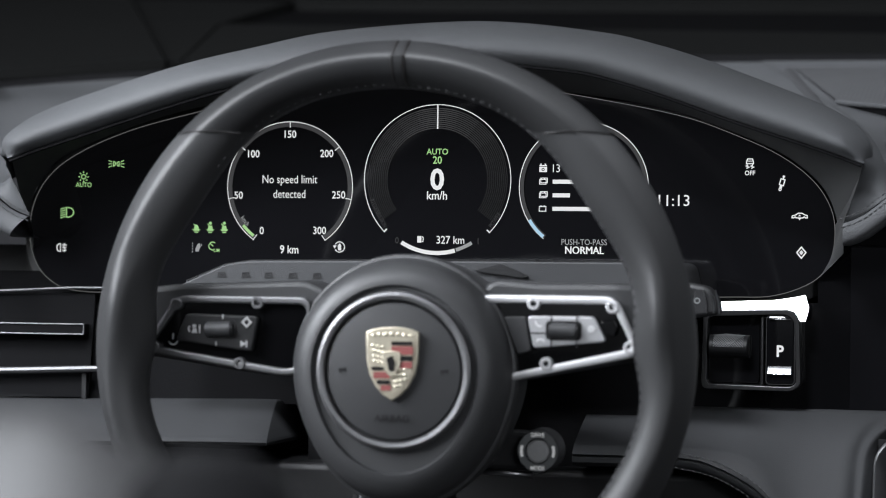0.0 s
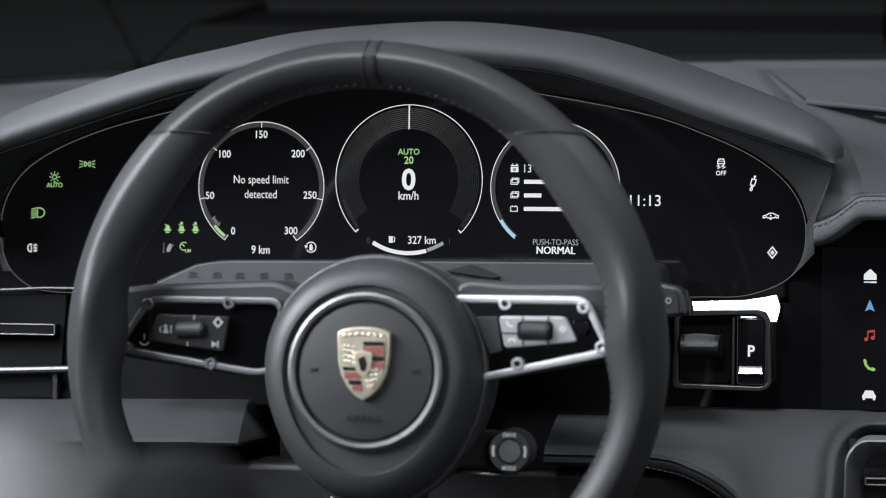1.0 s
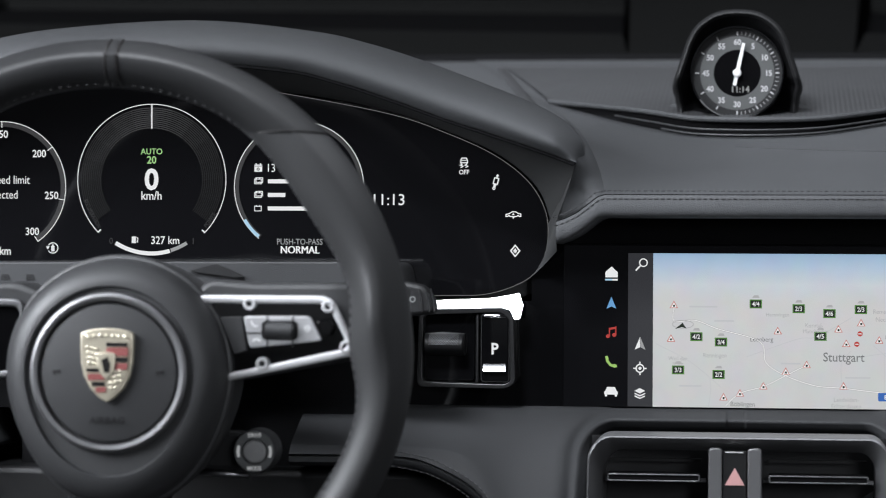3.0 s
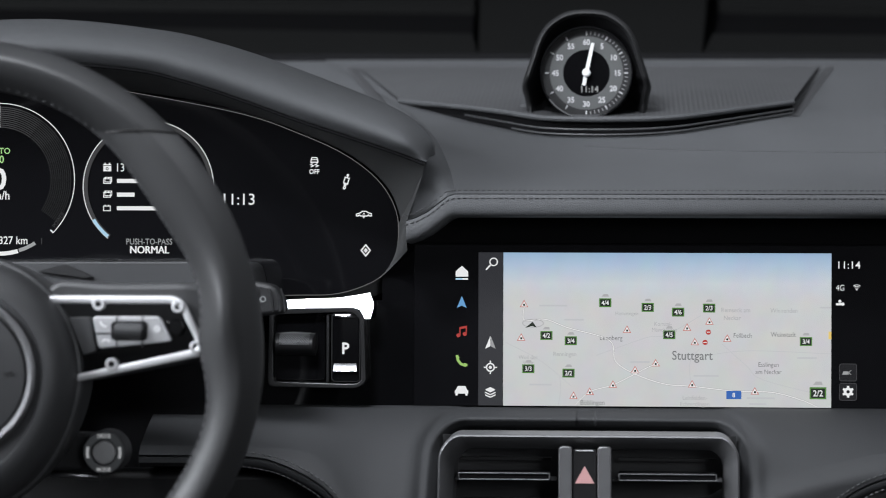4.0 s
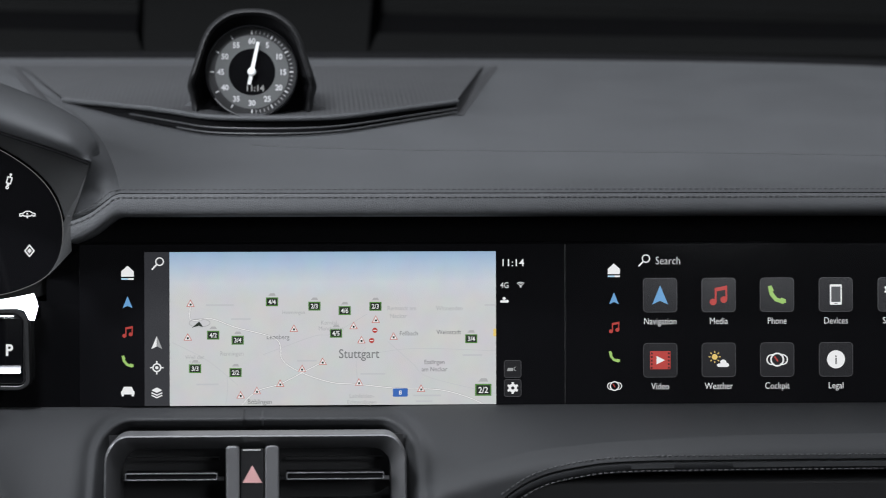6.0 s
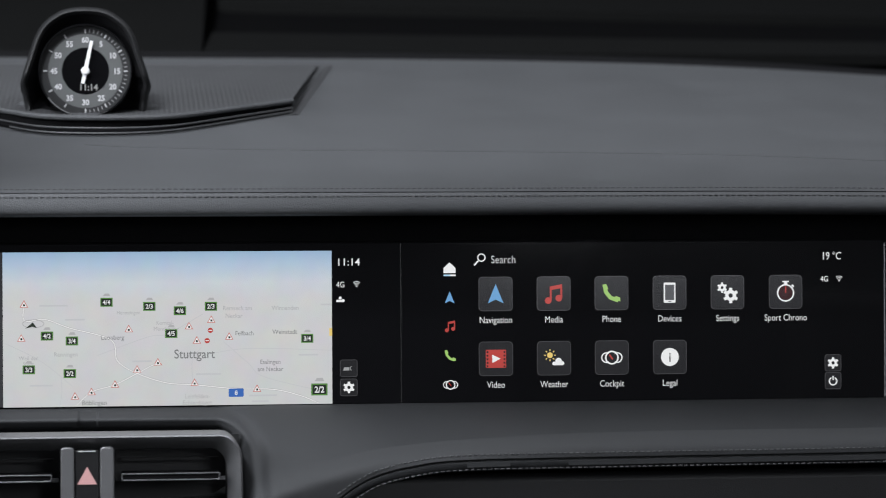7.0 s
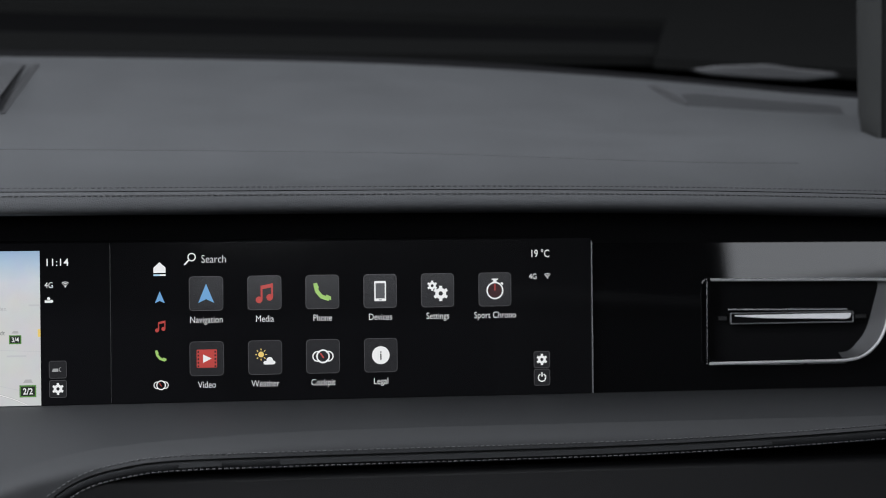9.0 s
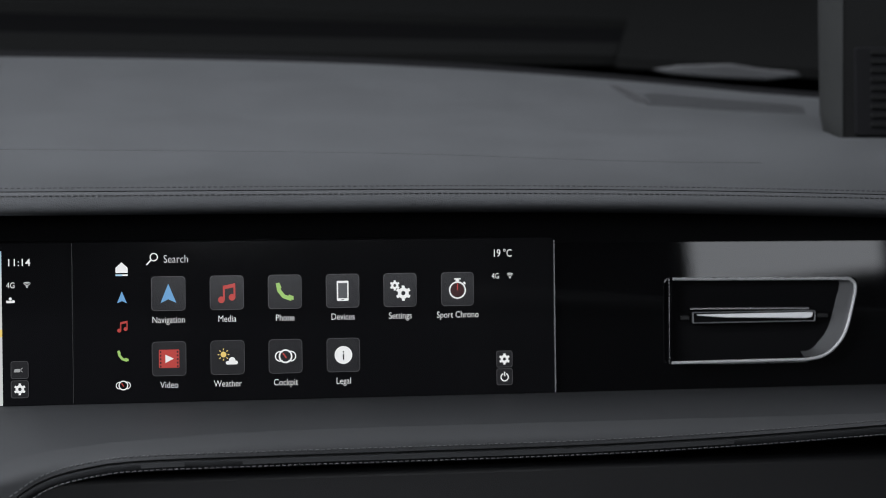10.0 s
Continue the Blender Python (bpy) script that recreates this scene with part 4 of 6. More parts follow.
    f = Flat(-0.2012, 0.0502, 0.0036, Y, -16).line(0.24, (-0.42, -0.45), (0.42, -0.45), (0.42, 0.75), (-0.42, 0.75), (-0.42, -0.45)).bar(-0.14, 0.8, 0.14, 1.2).ring(0, 1.3, 0.0, 0.26, n=14).poly((-0.3, -0.55), (0.3, -0.55), (0.22, -1.2), (-0.22, -1.2)).ring(0, -1.35, 0.12, 0.34, n=14)
    part("damper_symbol", f.bm, WHITE, d)
    f = Flat(-0.1883, 0.0262, 0.0034, Y).line(0.24, (-1.6, -0.3), (-1.55, 0.1), (-0.8, 0.32), (-0.3, 0.68), (0.5, 0.68), (1.0, 0.36), (1.6, 0.2), (1.6, -0.3), (1.25, -0.32), (1.0, -0.08), (0.72, -0.32), (-0.68, -0.32), (-0.95, -0.08), (-1.22, -0.32), (-1.6, -0.3)).poly((-0.3, 0.02), (0.3, 0.02), (0, 0.42)).poly((-0.3, -0.42), (0, -0.85), (0.3, -0.42))
    part("ride_height_symbol", f.bm, WHITE, d)
    f = Flat(-0.1868, 0.0002, 0.0038, Y).line(0.26, (0, 1.05), (0.85, 0), (0, -1.05), (-0.85, 0), (0, 1.05)).poly((0, 0.5), (0.4, 0), (0, -0.5), (-0.4, 0))
    part("diamond_symbol", f.bm, WHITE, d)


instrument_display()


# ---- steering wheel ----
WX, WZ, WY, WR = -0.4253, -0.0625, -0.265, 0.1965


def rim_half(a):
    """Half the rim's breadth at the angle a: thicker where the hands rest."""
    d = abs((math.degrees(a) - 90 + 180) % 360 - 180)
    return 0.0155 + 0.0050 * math.exp(-((d - 56) / 20) ** 2) + 0.0046 * math.exp(-((d - 89) / 10) ** 2) + 0.0006 * math.exp(-((d - 125) / 20) ** 2)


def rim_radius(a):
    d = abs((math.degrees(a) - 90 + 180) % 360 - 180)
    return WR * (1 + 0.008 * math.sin(2 * a) ** 2) + 0.0031 * math.exp(-((d - 96) / 24) ** 2)


def rim_section(c):
    """The rim's front skin across its breadth, inside -1 to outside 1: a broad face that breaks to the outer flank."""
    if c > 0.32:
        return -0.0190 * ((1 - c) / 0.68) ** 0.72
    return -0.0190 * math.sqrt(max(0.0, 1 - ((0.32 - c) / 1.32) ** 2))


def rim_front(x, z):
    """The rim's front skin over the point x, z."""
    a = math.atan2(z - WZ, x - WX)
    h = rim_half(a)
    q = (math.hypot(x - WX, z - WZ) - (rim_radius(a) - h)) / h
    return WY + rim_section(max(-1.0, min(1.0, q)))


def shield(cx, cz, w, h, n=7):
    """The outline of a crest: a flat top with ears and sides that run to a point."""
    right = [(0.0, 0.505), (0.20, 0.495), (0.38, 0.470), (0.485, 0.435), (0.50, 0.415), (0.50, 0.25), (0.49, 0.04), (0.44, -0.15), (0.32, -0.33), (0.15, -0.46), (0.0, -0.52)]
    pts = right + [(-x, z) for x, z in right[-2:0:-1]]
    return [(cx + x * w, cz + z * h) for x, z in pts]


def steering_wheel():
    w = thing("steering_wheel", "black leather steering wheel with metal-framed switch spokes and a round hub", "steering wheel", (WX, WY, WZ))

    def ring(a, t):
        h, r = rim_half(a), rim_radius(a)
        q = r - h + h * math.cos(t)
        d = abs((math.degrees(a) + 90) % 360 - 180)
        thumb = 0.0075 * math.exp(-((d - 83) / 8) ** 2) * math.exp(-((math.cos(t) + 0.05) / 0.42) ** 2)
        return (WX + q * math.cos(a), WY + (0.0175 * math.sin(t) if math.sin(t) > 0 else rim_section(math.cos(t)) - thumb), WZ + q * math.sin(a))

    def seam_angle(t):
        """Where the level seam between crown and grip meets the rim."""
        h, r = rim_half(math.radians(48)), rim_radius(math.radians(48))
        return math.asin(0.1350 / (r - h + h * math.cos(t)))

    turns = [math.tau * k / 36 for k in range(36)]
    rows = [[ring(seam_angle(t) + (math.pi - 2 * seam_angle(t)) * i / 44, t) for t in turns] for i in range(45)]
    rim = part("rim", loft(rows, True), WHEEL_LEATHER, w, "", 80)
    rows = [[ring(math.pi - seam_angle(t) + (math.pi + 2 * seam_angle(t)) * i / 108, t) for t in turns] for i in range(109)]
    part("grip", loft(rows, True), GRIP_LEATHER, w, "smooth grey leather grip of the rim", 80)
    for x in (-0.4211, -0.4135):
        part("seam", tube([(x, rim_front(x, z) - 0.0002, z) for z in [0.1035 + 0.0300 * k / 14 for k in range(15)]], 0.0009, 6), ENAMEL_BLACK, rim)
    part("centre_mark", loft([[(x, rim_front(x, z) - 0.0009, z) for x in (-0.4201, -0.4188, -0.4158, -0.4145)] for z in [0.1035 + 0.0300 * k / 14 for k in range(15)]]), WHEEL_LEATHER, rim)
    for x0, x1 in ((-0.5690, -0.5235), (-0.3235, -0.2800)):
        part("seam", tube([(x, rim_front(x, z) - 0.0002, z) for x, z in [(x0 + (x1 - x0) * k / 14, 0.0735 + 0.0012 * math.sin(math.pi * k / 14)) for k in range(15)]], 0.0006, 6), ENAMEL_BLACK, rim)
    path = []
    for i in range(200):
        a = math.radians(-60 + 195 * i / 199)
        r = rim_radius(a) - 2 * rim_half(a) + 0.0016
        x, z = WX + r * math.cos(a), WZ + r * math.sin(a)
        path.append((x, rim_front(x, z) - 0.0003, z))
    tagged(part("stitches", dashes(path, 0.0060, 0.0026, 0.0011, 0.0009), THREAD_MID, rim), kind="stuff")

    # hub
    hx, hz = -0.4312, -0.0806

    def reach(a):
        s = math.sin(a)
        return 0.0772 + 0.016 * max(0.0, -s) ** 3

    view_fit = Matrix.Translation((0, -0.0437, 0)) @ Matrix.Scale(0.9766, 4)  # hub moved ahead of the spokes, scaled about the camera to keep its look

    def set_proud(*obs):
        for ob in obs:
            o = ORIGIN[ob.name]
            ob.data.transform(Matrix.Translation(-o) @ view_fit @ Matrix.Translation(o))

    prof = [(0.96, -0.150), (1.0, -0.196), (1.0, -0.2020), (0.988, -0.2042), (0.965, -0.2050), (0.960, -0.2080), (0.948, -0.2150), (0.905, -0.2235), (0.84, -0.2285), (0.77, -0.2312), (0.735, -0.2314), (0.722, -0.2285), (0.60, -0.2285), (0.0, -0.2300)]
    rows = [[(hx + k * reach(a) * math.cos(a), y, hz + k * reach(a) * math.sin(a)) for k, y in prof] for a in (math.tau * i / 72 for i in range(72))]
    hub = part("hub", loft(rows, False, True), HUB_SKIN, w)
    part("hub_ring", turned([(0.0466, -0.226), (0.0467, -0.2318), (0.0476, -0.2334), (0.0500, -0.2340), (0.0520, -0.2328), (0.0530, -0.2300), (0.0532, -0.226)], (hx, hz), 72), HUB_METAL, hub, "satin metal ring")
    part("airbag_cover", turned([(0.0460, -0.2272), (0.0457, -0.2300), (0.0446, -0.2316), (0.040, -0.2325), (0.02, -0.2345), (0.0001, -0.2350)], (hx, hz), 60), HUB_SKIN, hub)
    words("AIRBAG", hx, -0.1115, 0.0062, SOFT_BLACK, hub, y=-0.2344, bold=0.01, squeeze=1.1)
    for x in (hx - 0.0345, hx + 0.0345):
        part("horn_symbol", Flat(x, -0.0800, 0.0024, -0.2338).poly((-1, -0.3), (0.4, -0.2), (1.2, -0.7), (1.2, 0.7), (0.4, 0.3), (-1, 0.3)).line(0.2, (-0.6, -0.3), (-0.6, -0.8), (0.1, -0.8)).bm, SOFT_BLACK, hub)
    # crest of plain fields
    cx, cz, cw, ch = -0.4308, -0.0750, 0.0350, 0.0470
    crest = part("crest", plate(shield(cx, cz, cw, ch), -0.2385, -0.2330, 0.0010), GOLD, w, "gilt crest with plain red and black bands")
    part("field", plate(shield(cx, cz, cw * 0.88, ch * 0.88), -0.2389, -0.2386), GOLD, crest)
    for m, x0, x1, z0, z1 in ((ENAMEL_BLACK, 0.0, 0.40, 0.25, 0.305), (ENAMEL_RED, 0.0, 0.415, 0.12, 0.235), (ENAMEL_BLACK, 0.13, 0.41, 0.035, 0.10), (ENAMEL_RED, 0.16, 0.40, -0.07, 0.02), (ENAMEL_BLACK, -0.38, -0.14, -0.10, -0.055), (ENAMEL_RED, -0.345, -0.03, -0.215, -0.125), (ENAMEL_BLACK, -0.27, -0.03, -0.295, -0.24), (ENAMEL_RED, -0.20, -0.01, -0.385, -0.31)):
        part("band", plate([(cx + x0 * cw, cz + z0 * ch), (cx + x1 * cw, cz + z0 * ch), (cx + x1 * cw, cz + z1 * ch), (cx + x0 * cw, cz + z1 * ch)], -0.2394, -0.2388), m, crest)
    part("small_shield", plate(shield(cx + 0.0003, cz - 0.0005, cw * 0.34, ch * 0.36), -0.2404, -0.2388, 0.0005), GOLD, crest)
    part("small_mark", plate([(cx - 0.001, cz - 0.005), (cx + 0.002, cz - 0.005), (cx + 0.003, cz), (cx + 0.001, cz + 0.005), (cx - 0.003, cz + 0.003)], -0.2408, -0.2404), ENAMEL_BLACK, crest)
    bm = bmesh.new()
    spots = [(-0.36 + 0.12 * k, 0.385 + 0.02 * math.cos((k - 3) / 2), 0.036) for k in range(7)]
    spots += [(-0.36 + 0.085 * k + 0.01 * j, 0.245 - 0.072 * j - 0.012 * k, 0.034) for j in range(4) for k in range(3)]
    spots += [(0.09 + 0.085 * k, -0.105 - 0.072 * j + 0.012 * k, 0.034) for j in range(4) for k in range(3 if j < 3 else 2)]
    for x, z, r in spots:
        bmesh.ops.create_uvsphere(bm, u_segments=8, v_segments=5, radius=1.0, matrix=Matrix.Translation((cx + x * cw, -0.2392, cz + z * ch)) @ Matrix.Diagonal((r * cw * 1.15, 0.0007, r * ch * 0.6, 1)))
    part("raised_ornament", bm, GOLD_BRIGHT, crest, "raised gilt beads")

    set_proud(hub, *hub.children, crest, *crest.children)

    # spokes
    def spoke(side, body, outer, inner, screws, keys, roller):
        s = part("spoke", plate(soften(body, 0.006), -0.240, -0.200, 0.004, 3), HUB_SKIN, w)
        o, i = soften(outer, 0.008, 4), soften(inner, 0.006, 4)
        part("switch_well", plate(o, -0.2402, -0.2300), PIANO, s)
        # Left frame, screws and keys are toned darker, right ones brighter, as light falls.
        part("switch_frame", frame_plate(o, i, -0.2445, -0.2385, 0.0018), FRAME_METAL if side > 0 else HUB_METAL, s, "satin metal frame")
        for x, z in screws:
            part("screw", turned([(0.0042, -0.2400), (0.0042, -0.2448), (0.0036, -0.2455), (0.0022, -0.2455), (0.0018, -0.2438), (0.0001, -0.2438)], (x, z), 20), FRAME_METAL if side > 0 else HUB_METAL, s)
            part("screw_socket", disc((x, z), 0.0019, -0.2441, 20), SOFT_BLACK, s)
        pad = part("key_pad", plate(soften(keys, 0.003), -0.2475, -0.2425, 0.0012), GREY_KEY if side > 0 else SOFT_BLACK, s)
        rx, rz, rw = roller
        bm = bmesh.new()
        bmesh.ops.create_cone(bm, cap_ends=True, segments=28, radius1=0.0052, radius2=0.0052, depth=rw, matrix=Matrix.Translation((rx, -0.2475, rz)) @ pose(0, 0, 0, 0, 90 + 2 * side, 0))
        bmesh.ops.bevel(bm, geom=[e for e in bm.edges if e.calc_face_angle(0) > 1], offset=0.0012, segments=2, affect="EDGES")
        part("roller", bm, HUB_SKIN, s, "ribbed roller")
        part("roller_seat", plate(rounded(rx - rw / 2 - 0.0025, rz - 0.0062, rx + rw / 2 + 0.0025, rz + 0.0062, 0.003), -0.2480, -0.2470), SOFT_BLACK, s)
        return s

    left = spoke(-1, [(-0.618, -0.030), (-0.575, -0.0250), (-0.52, -0.0228), (-0.490, -0.0215), (-0.470, -0.03), (-0.480, -0.085), (-0.513, -0.085), (-0.60, -0.073), (-0.614, -0.060)],
                 [(-0.5765, -0.0325), (-0.484, -0.0325), (-0.484, -0.080), (-0.500, -0.0852), (-0.602, -0.0705)],
                 [(-0.5735, -0.0375), (-0.487, -0.0375), (-0.487, -0.076), (-0.500, -0.0802), (-0.5945, -0.0660)],
                 [(-0.5765, -0.0385), (-0.5205, -0.0368), (-0.5920, -0.0672), (-0.5325, -0.0770)],
                 [(-0.569, -0.0445), (-0.519, -0.0455), (-0.523, -0.0690), (-0.576, -0.0625)], (-0.5455, -0.0545, 0.0185))
    right = spoke(1, [(-0.238, -0.024), (-0.285, -0.0220), (-0.335, -0.0225), (-0.366, -0.0200), (-0.376, -0.03), (-0.376, -0.085), (-0.343, -0.085), (-0.264, -0.070), (-0.246, -0.060)],
                  [(-0.2840, -0.0300), (-0.376, -0.0300), (-0.376, -0.082), (-0.357, -0.0865), (-0.2660, -0.0675)],
                  [(-0.2870, -0.0352), (-0.372, -0.0352), (-0.372, -0.078), (-0.356, -0.0812), (-0.2730, -0.0630)],
                  [(-0.3375, -0.0353), (-0.2862, -0.0368), (-0.2745, -0.0625), (-0.3290, -0.0738)],
                  [(-0.3410, -0.0432), (-0.2975, -0.0430), (-0.2895, -0.0590), (-0.3370, -0.0640)], (-0.3170, -0.0523, 0.0185))
    Y = -0.2482
    part("key_symbol", Flat(-0.5635, -0.0545, 0.0030, Y).dot(0.3, 0.6, 0.45, 12).poly((-0.3, -0.9), (1.0, -0.9), (0.8, 0.1), (0.0, 0.1)).line(0.3, (-0.7, 0.6), (-1.1, 0), (-0.7, -0.7)).bar(1.4, -0.9, 1.7, 0.9).bm, DIM_PRINT, left)
    part("key_symbol", Flat(-0.5265, -0.0495, 0.0030, Y).line(0.45, (0, 1), (0.95, 0), (0, -1), (-0.95, 0), (0, 1)).bm, DIM_PRINT, left)
    part("key_symbol", Flat(-0.5285, -0.0638, 0.0025, Y).poly((-0.9, -0.9), (0.6, 0.0), (-0.9, 0.9)).bar(0.6, -0.9, 1.0, 0.9).bm, DIM_PRINT, left)
    for x in (-0.543, -0.5475):
        part("key_line", block(x - 0.0004, x + 0.0004, -0.2482, -0.2474, *((-0.0478, -0.0445) if x > -0.545 else (-0.0655, -0.0625))), DIM_PRINT, left)
    part("key_symbol", Flat(-0.579, -0.0620, 0.0040, -0.2429).ring(0, 0, 0.7, 0.95, 200, 340, 14).bar(-0.1, 0.1, 0.12, 1.0).bm, DIM_PRINT, left)
    for x in (-0.3250, -0.3085):
        part("key_line", block(x - 0.0004, x + 0.0004, -0.2480, -0.2474, -0.0630, -0.0433), SOFT_BLACK, right)
    part("key_line", block(-0.3395, -0.3290, -0.2480, -0.2474, -0.0545, -0.0537), SOFT_BLACK, right)
    part("key_symbol", Flat(-0.3335, -0.0478, 0.0024, Y).line(0.45, (-0.8, 0.7), (-0.6, -0.2), (0.2, -0.8), (0.9, -0.7)).bm, PRINT, right)
    part("key_symbol", Flat(-0.3320, -0.0588, 0.0024, Y).line(0.45, (-1, -0.4), (-0.6, 0.3), (0.6, 0.3), (1, -0.4)).bm, PRINT, right)
    part("key_symbol", Flat(-0.2990, -0.0510, 0.0026, Y).ring(0, 0, 0.5, 0.8, n=16).bar(-0.9, -0.12, 0.9, 0.12).bm, PRINT, right)
    part("key_block", plate(soften([(-0.3565, -0.0441), (-0.3420, -0.0436), (-0.3386, -0.0655), (-0.3468, -0.0680)], 0.0012), -0.2470, -0.2420, 0.0010), HUB_SKIN, right)
    part("paddle", plate(soften([(-0.2935, -0.046), (-0.2850, -0.0445), (-0.2820, -0.050), (-0.2845, -0.056), (-0.2915, -0.0545)], 0.002), -0.2460, -0.2420, 0.001), PIANO, right)
    for ob in (right, *right.children):
        ob.data.transform(Matrix.Translation((0.0024, 0.0, 0.0008)))
    # lower spoke
    low = part("lower_spoke", plate(soften([(-0.462, -0.145), (-0.394, -0.145), (-0.398, -0.255), (-0.454, -0.255)], 0.004), -0.222, -0.200, 0.003), SOFT_BLACK, w)
    for x, s in ((-0.455, 1), (-0.4005, -1)):
        part("spoke_trim", plate([(x - 0.004, -0.200), (x + 0.004, -0.200), (x + 0.005 * s + 0.002, -0.156), (x + 0.004 * s - 0.003, -0.161)], -0.226, -0.2218, 0.0006), ALLOY, low)
    # drive mode dial on its arm
    kx, kz = -0.3390, -0.1325
    arm = part("dial_arm", plate(soften([(-0.395, -0.122), (-0.352, -0.120), (-0.334, -0.124), (-0.334, -0.143), (-0.352, -0.146), (-0.395, -0.146)], 0.006), -0.192, -0.180, 0.003), SOFT_BLACK, w)
    dial = part("mode_dial", turned([(0.0144, -0.182), (0.0144, -0.2005), (0.0138, -0.2035), (0.0132, -0.2045), (0.0088, -0.2045), (0.0080, -0.2035)], (kx, kz), 48), HUB_SKIN, arm, "dark ringed drive mode dial")
    part("dial_face", turned([(0.0133, -0.2049), (0.0086, -0.2049)], (kx, kz), 40), DIAL_GREY, dial)
    part("dial_button", turned([(0.0078, -0.200), (0.0076, -0.2052), (0.0064, -0.2064), (0.0001, -0.2070)], (kx, kz), 32), DIM_PRINT, dial)
    # Dial print glows to make up for the light missing under the hub.
    part("dial_mark", Flat(kx, kz, 1, -0.2052).ring(0, 0, 0.0100, 0.0117, 160, 200, 10).ring(0, 0, 0.0100, 0.0117, -20, 20, 10).bm, DIM, dial)
    words("DRIVE", kx, kz + 0.0108, 0.0036, DIM, dial, y=-0.2052, bold=0.02)
    words("MODE", kx, kz - 0.0110, 0.0036, DIM, dial, y=-0.2052, bold=0.02)
    part("arm_tube", tube([(-0.394, -0.186, -0.1475), (-0.345, -0.190, -0.1495)], 0.0022, 8), DARK_ALLOY, arm)


def steering_column():
    c = thing("steering_column", "black steering column with a grey upper shroud", "steering column", (-0.43, -0.09, -0.06))
    part("column_tube", turned([(0.046, 0.02), (0.050, -0.06), (0.052, -0.15), (0.040, -0.16), (0.001, -0.16)], (-0.43, -0.085), 40), SOFT_BLACK, c)
    top = soften([(-0.640, -0.040), (-0.622, -0.0275), (-0.588, -0.0125), (-0.570, -0.0100), (-0.44, -0.0085), (-0.294, -0.0080), (-0.262, -0.0085), (-0.255, -0.040)], 0.006)
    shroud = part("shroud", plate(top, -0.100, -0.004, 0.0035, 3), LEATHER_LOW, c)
    part("shroud_edge", tube([(x, -0.0985, z + 0.0004) for x, z in [(-0.618, -0.0255), (-0.589, -0.0133), (-0.570, -0.0103), (-0.44, -0.0085), (-0.294, -0.0080), (-0.266, -0.0085)]], 0.0010, 6), DARK_ALLOY, shroud)
    # Dark wedge-shaped patch laid on the shroud beside the hub.
    part("switch_strip", plate(soften([(-0.406, -0.0150), (-0.386, -0.0098), (-0.366, -0.0185), (-0.372, -0.0195)], 0.002), -0.1025, -0.1004), SOFT_BLACK, shroud)
    for k, x in enumerate((-0.5910, -0.5730, -0.5560, -0.5380, -0.5200)):
        part("symbol", Flat(x, -0.0200, 0.0028, -0.1004).line(0.35, (-1, -0.6), (-0.8, 0.5), (0.7, 0.6), (1, -0.5), (-1, -0.6)).bar(-0.5, -0.2, 0.5, 0.2).bm, SOFT_BLACK, shroud)
    # stalk
    st = part("stalk", plate(soften([(-0.290, -0.020), (-0.252, -0.0215), (-0.240, -0.0240), (-0.2335, -0.0330), (-0.2320, -0.0430), (-0.248, -0.0455), (-0.290, -0.042)], 0.004), -0.108, -0.088, 0.004, 3), SOFT_BLACK, c)
    for x in (-0.2430, -0.2385, -0.2350):
        part("stalk_groove", tube([(x, -0.1085, -0.026), (x + 0.002, -0.1088, -0.034), (x + 0.0025, -0.1085, -0.042)], 0.0006, 6), DARK_ALLOY, st)
    part("stalk_mark", Flat(-0.2475, -0.0335, 0.0022, -0.1084).ring(0, 0, 0.6, 1, n=16).bm, DIAL_GREY, st)


steering_wheel()
steering_column()


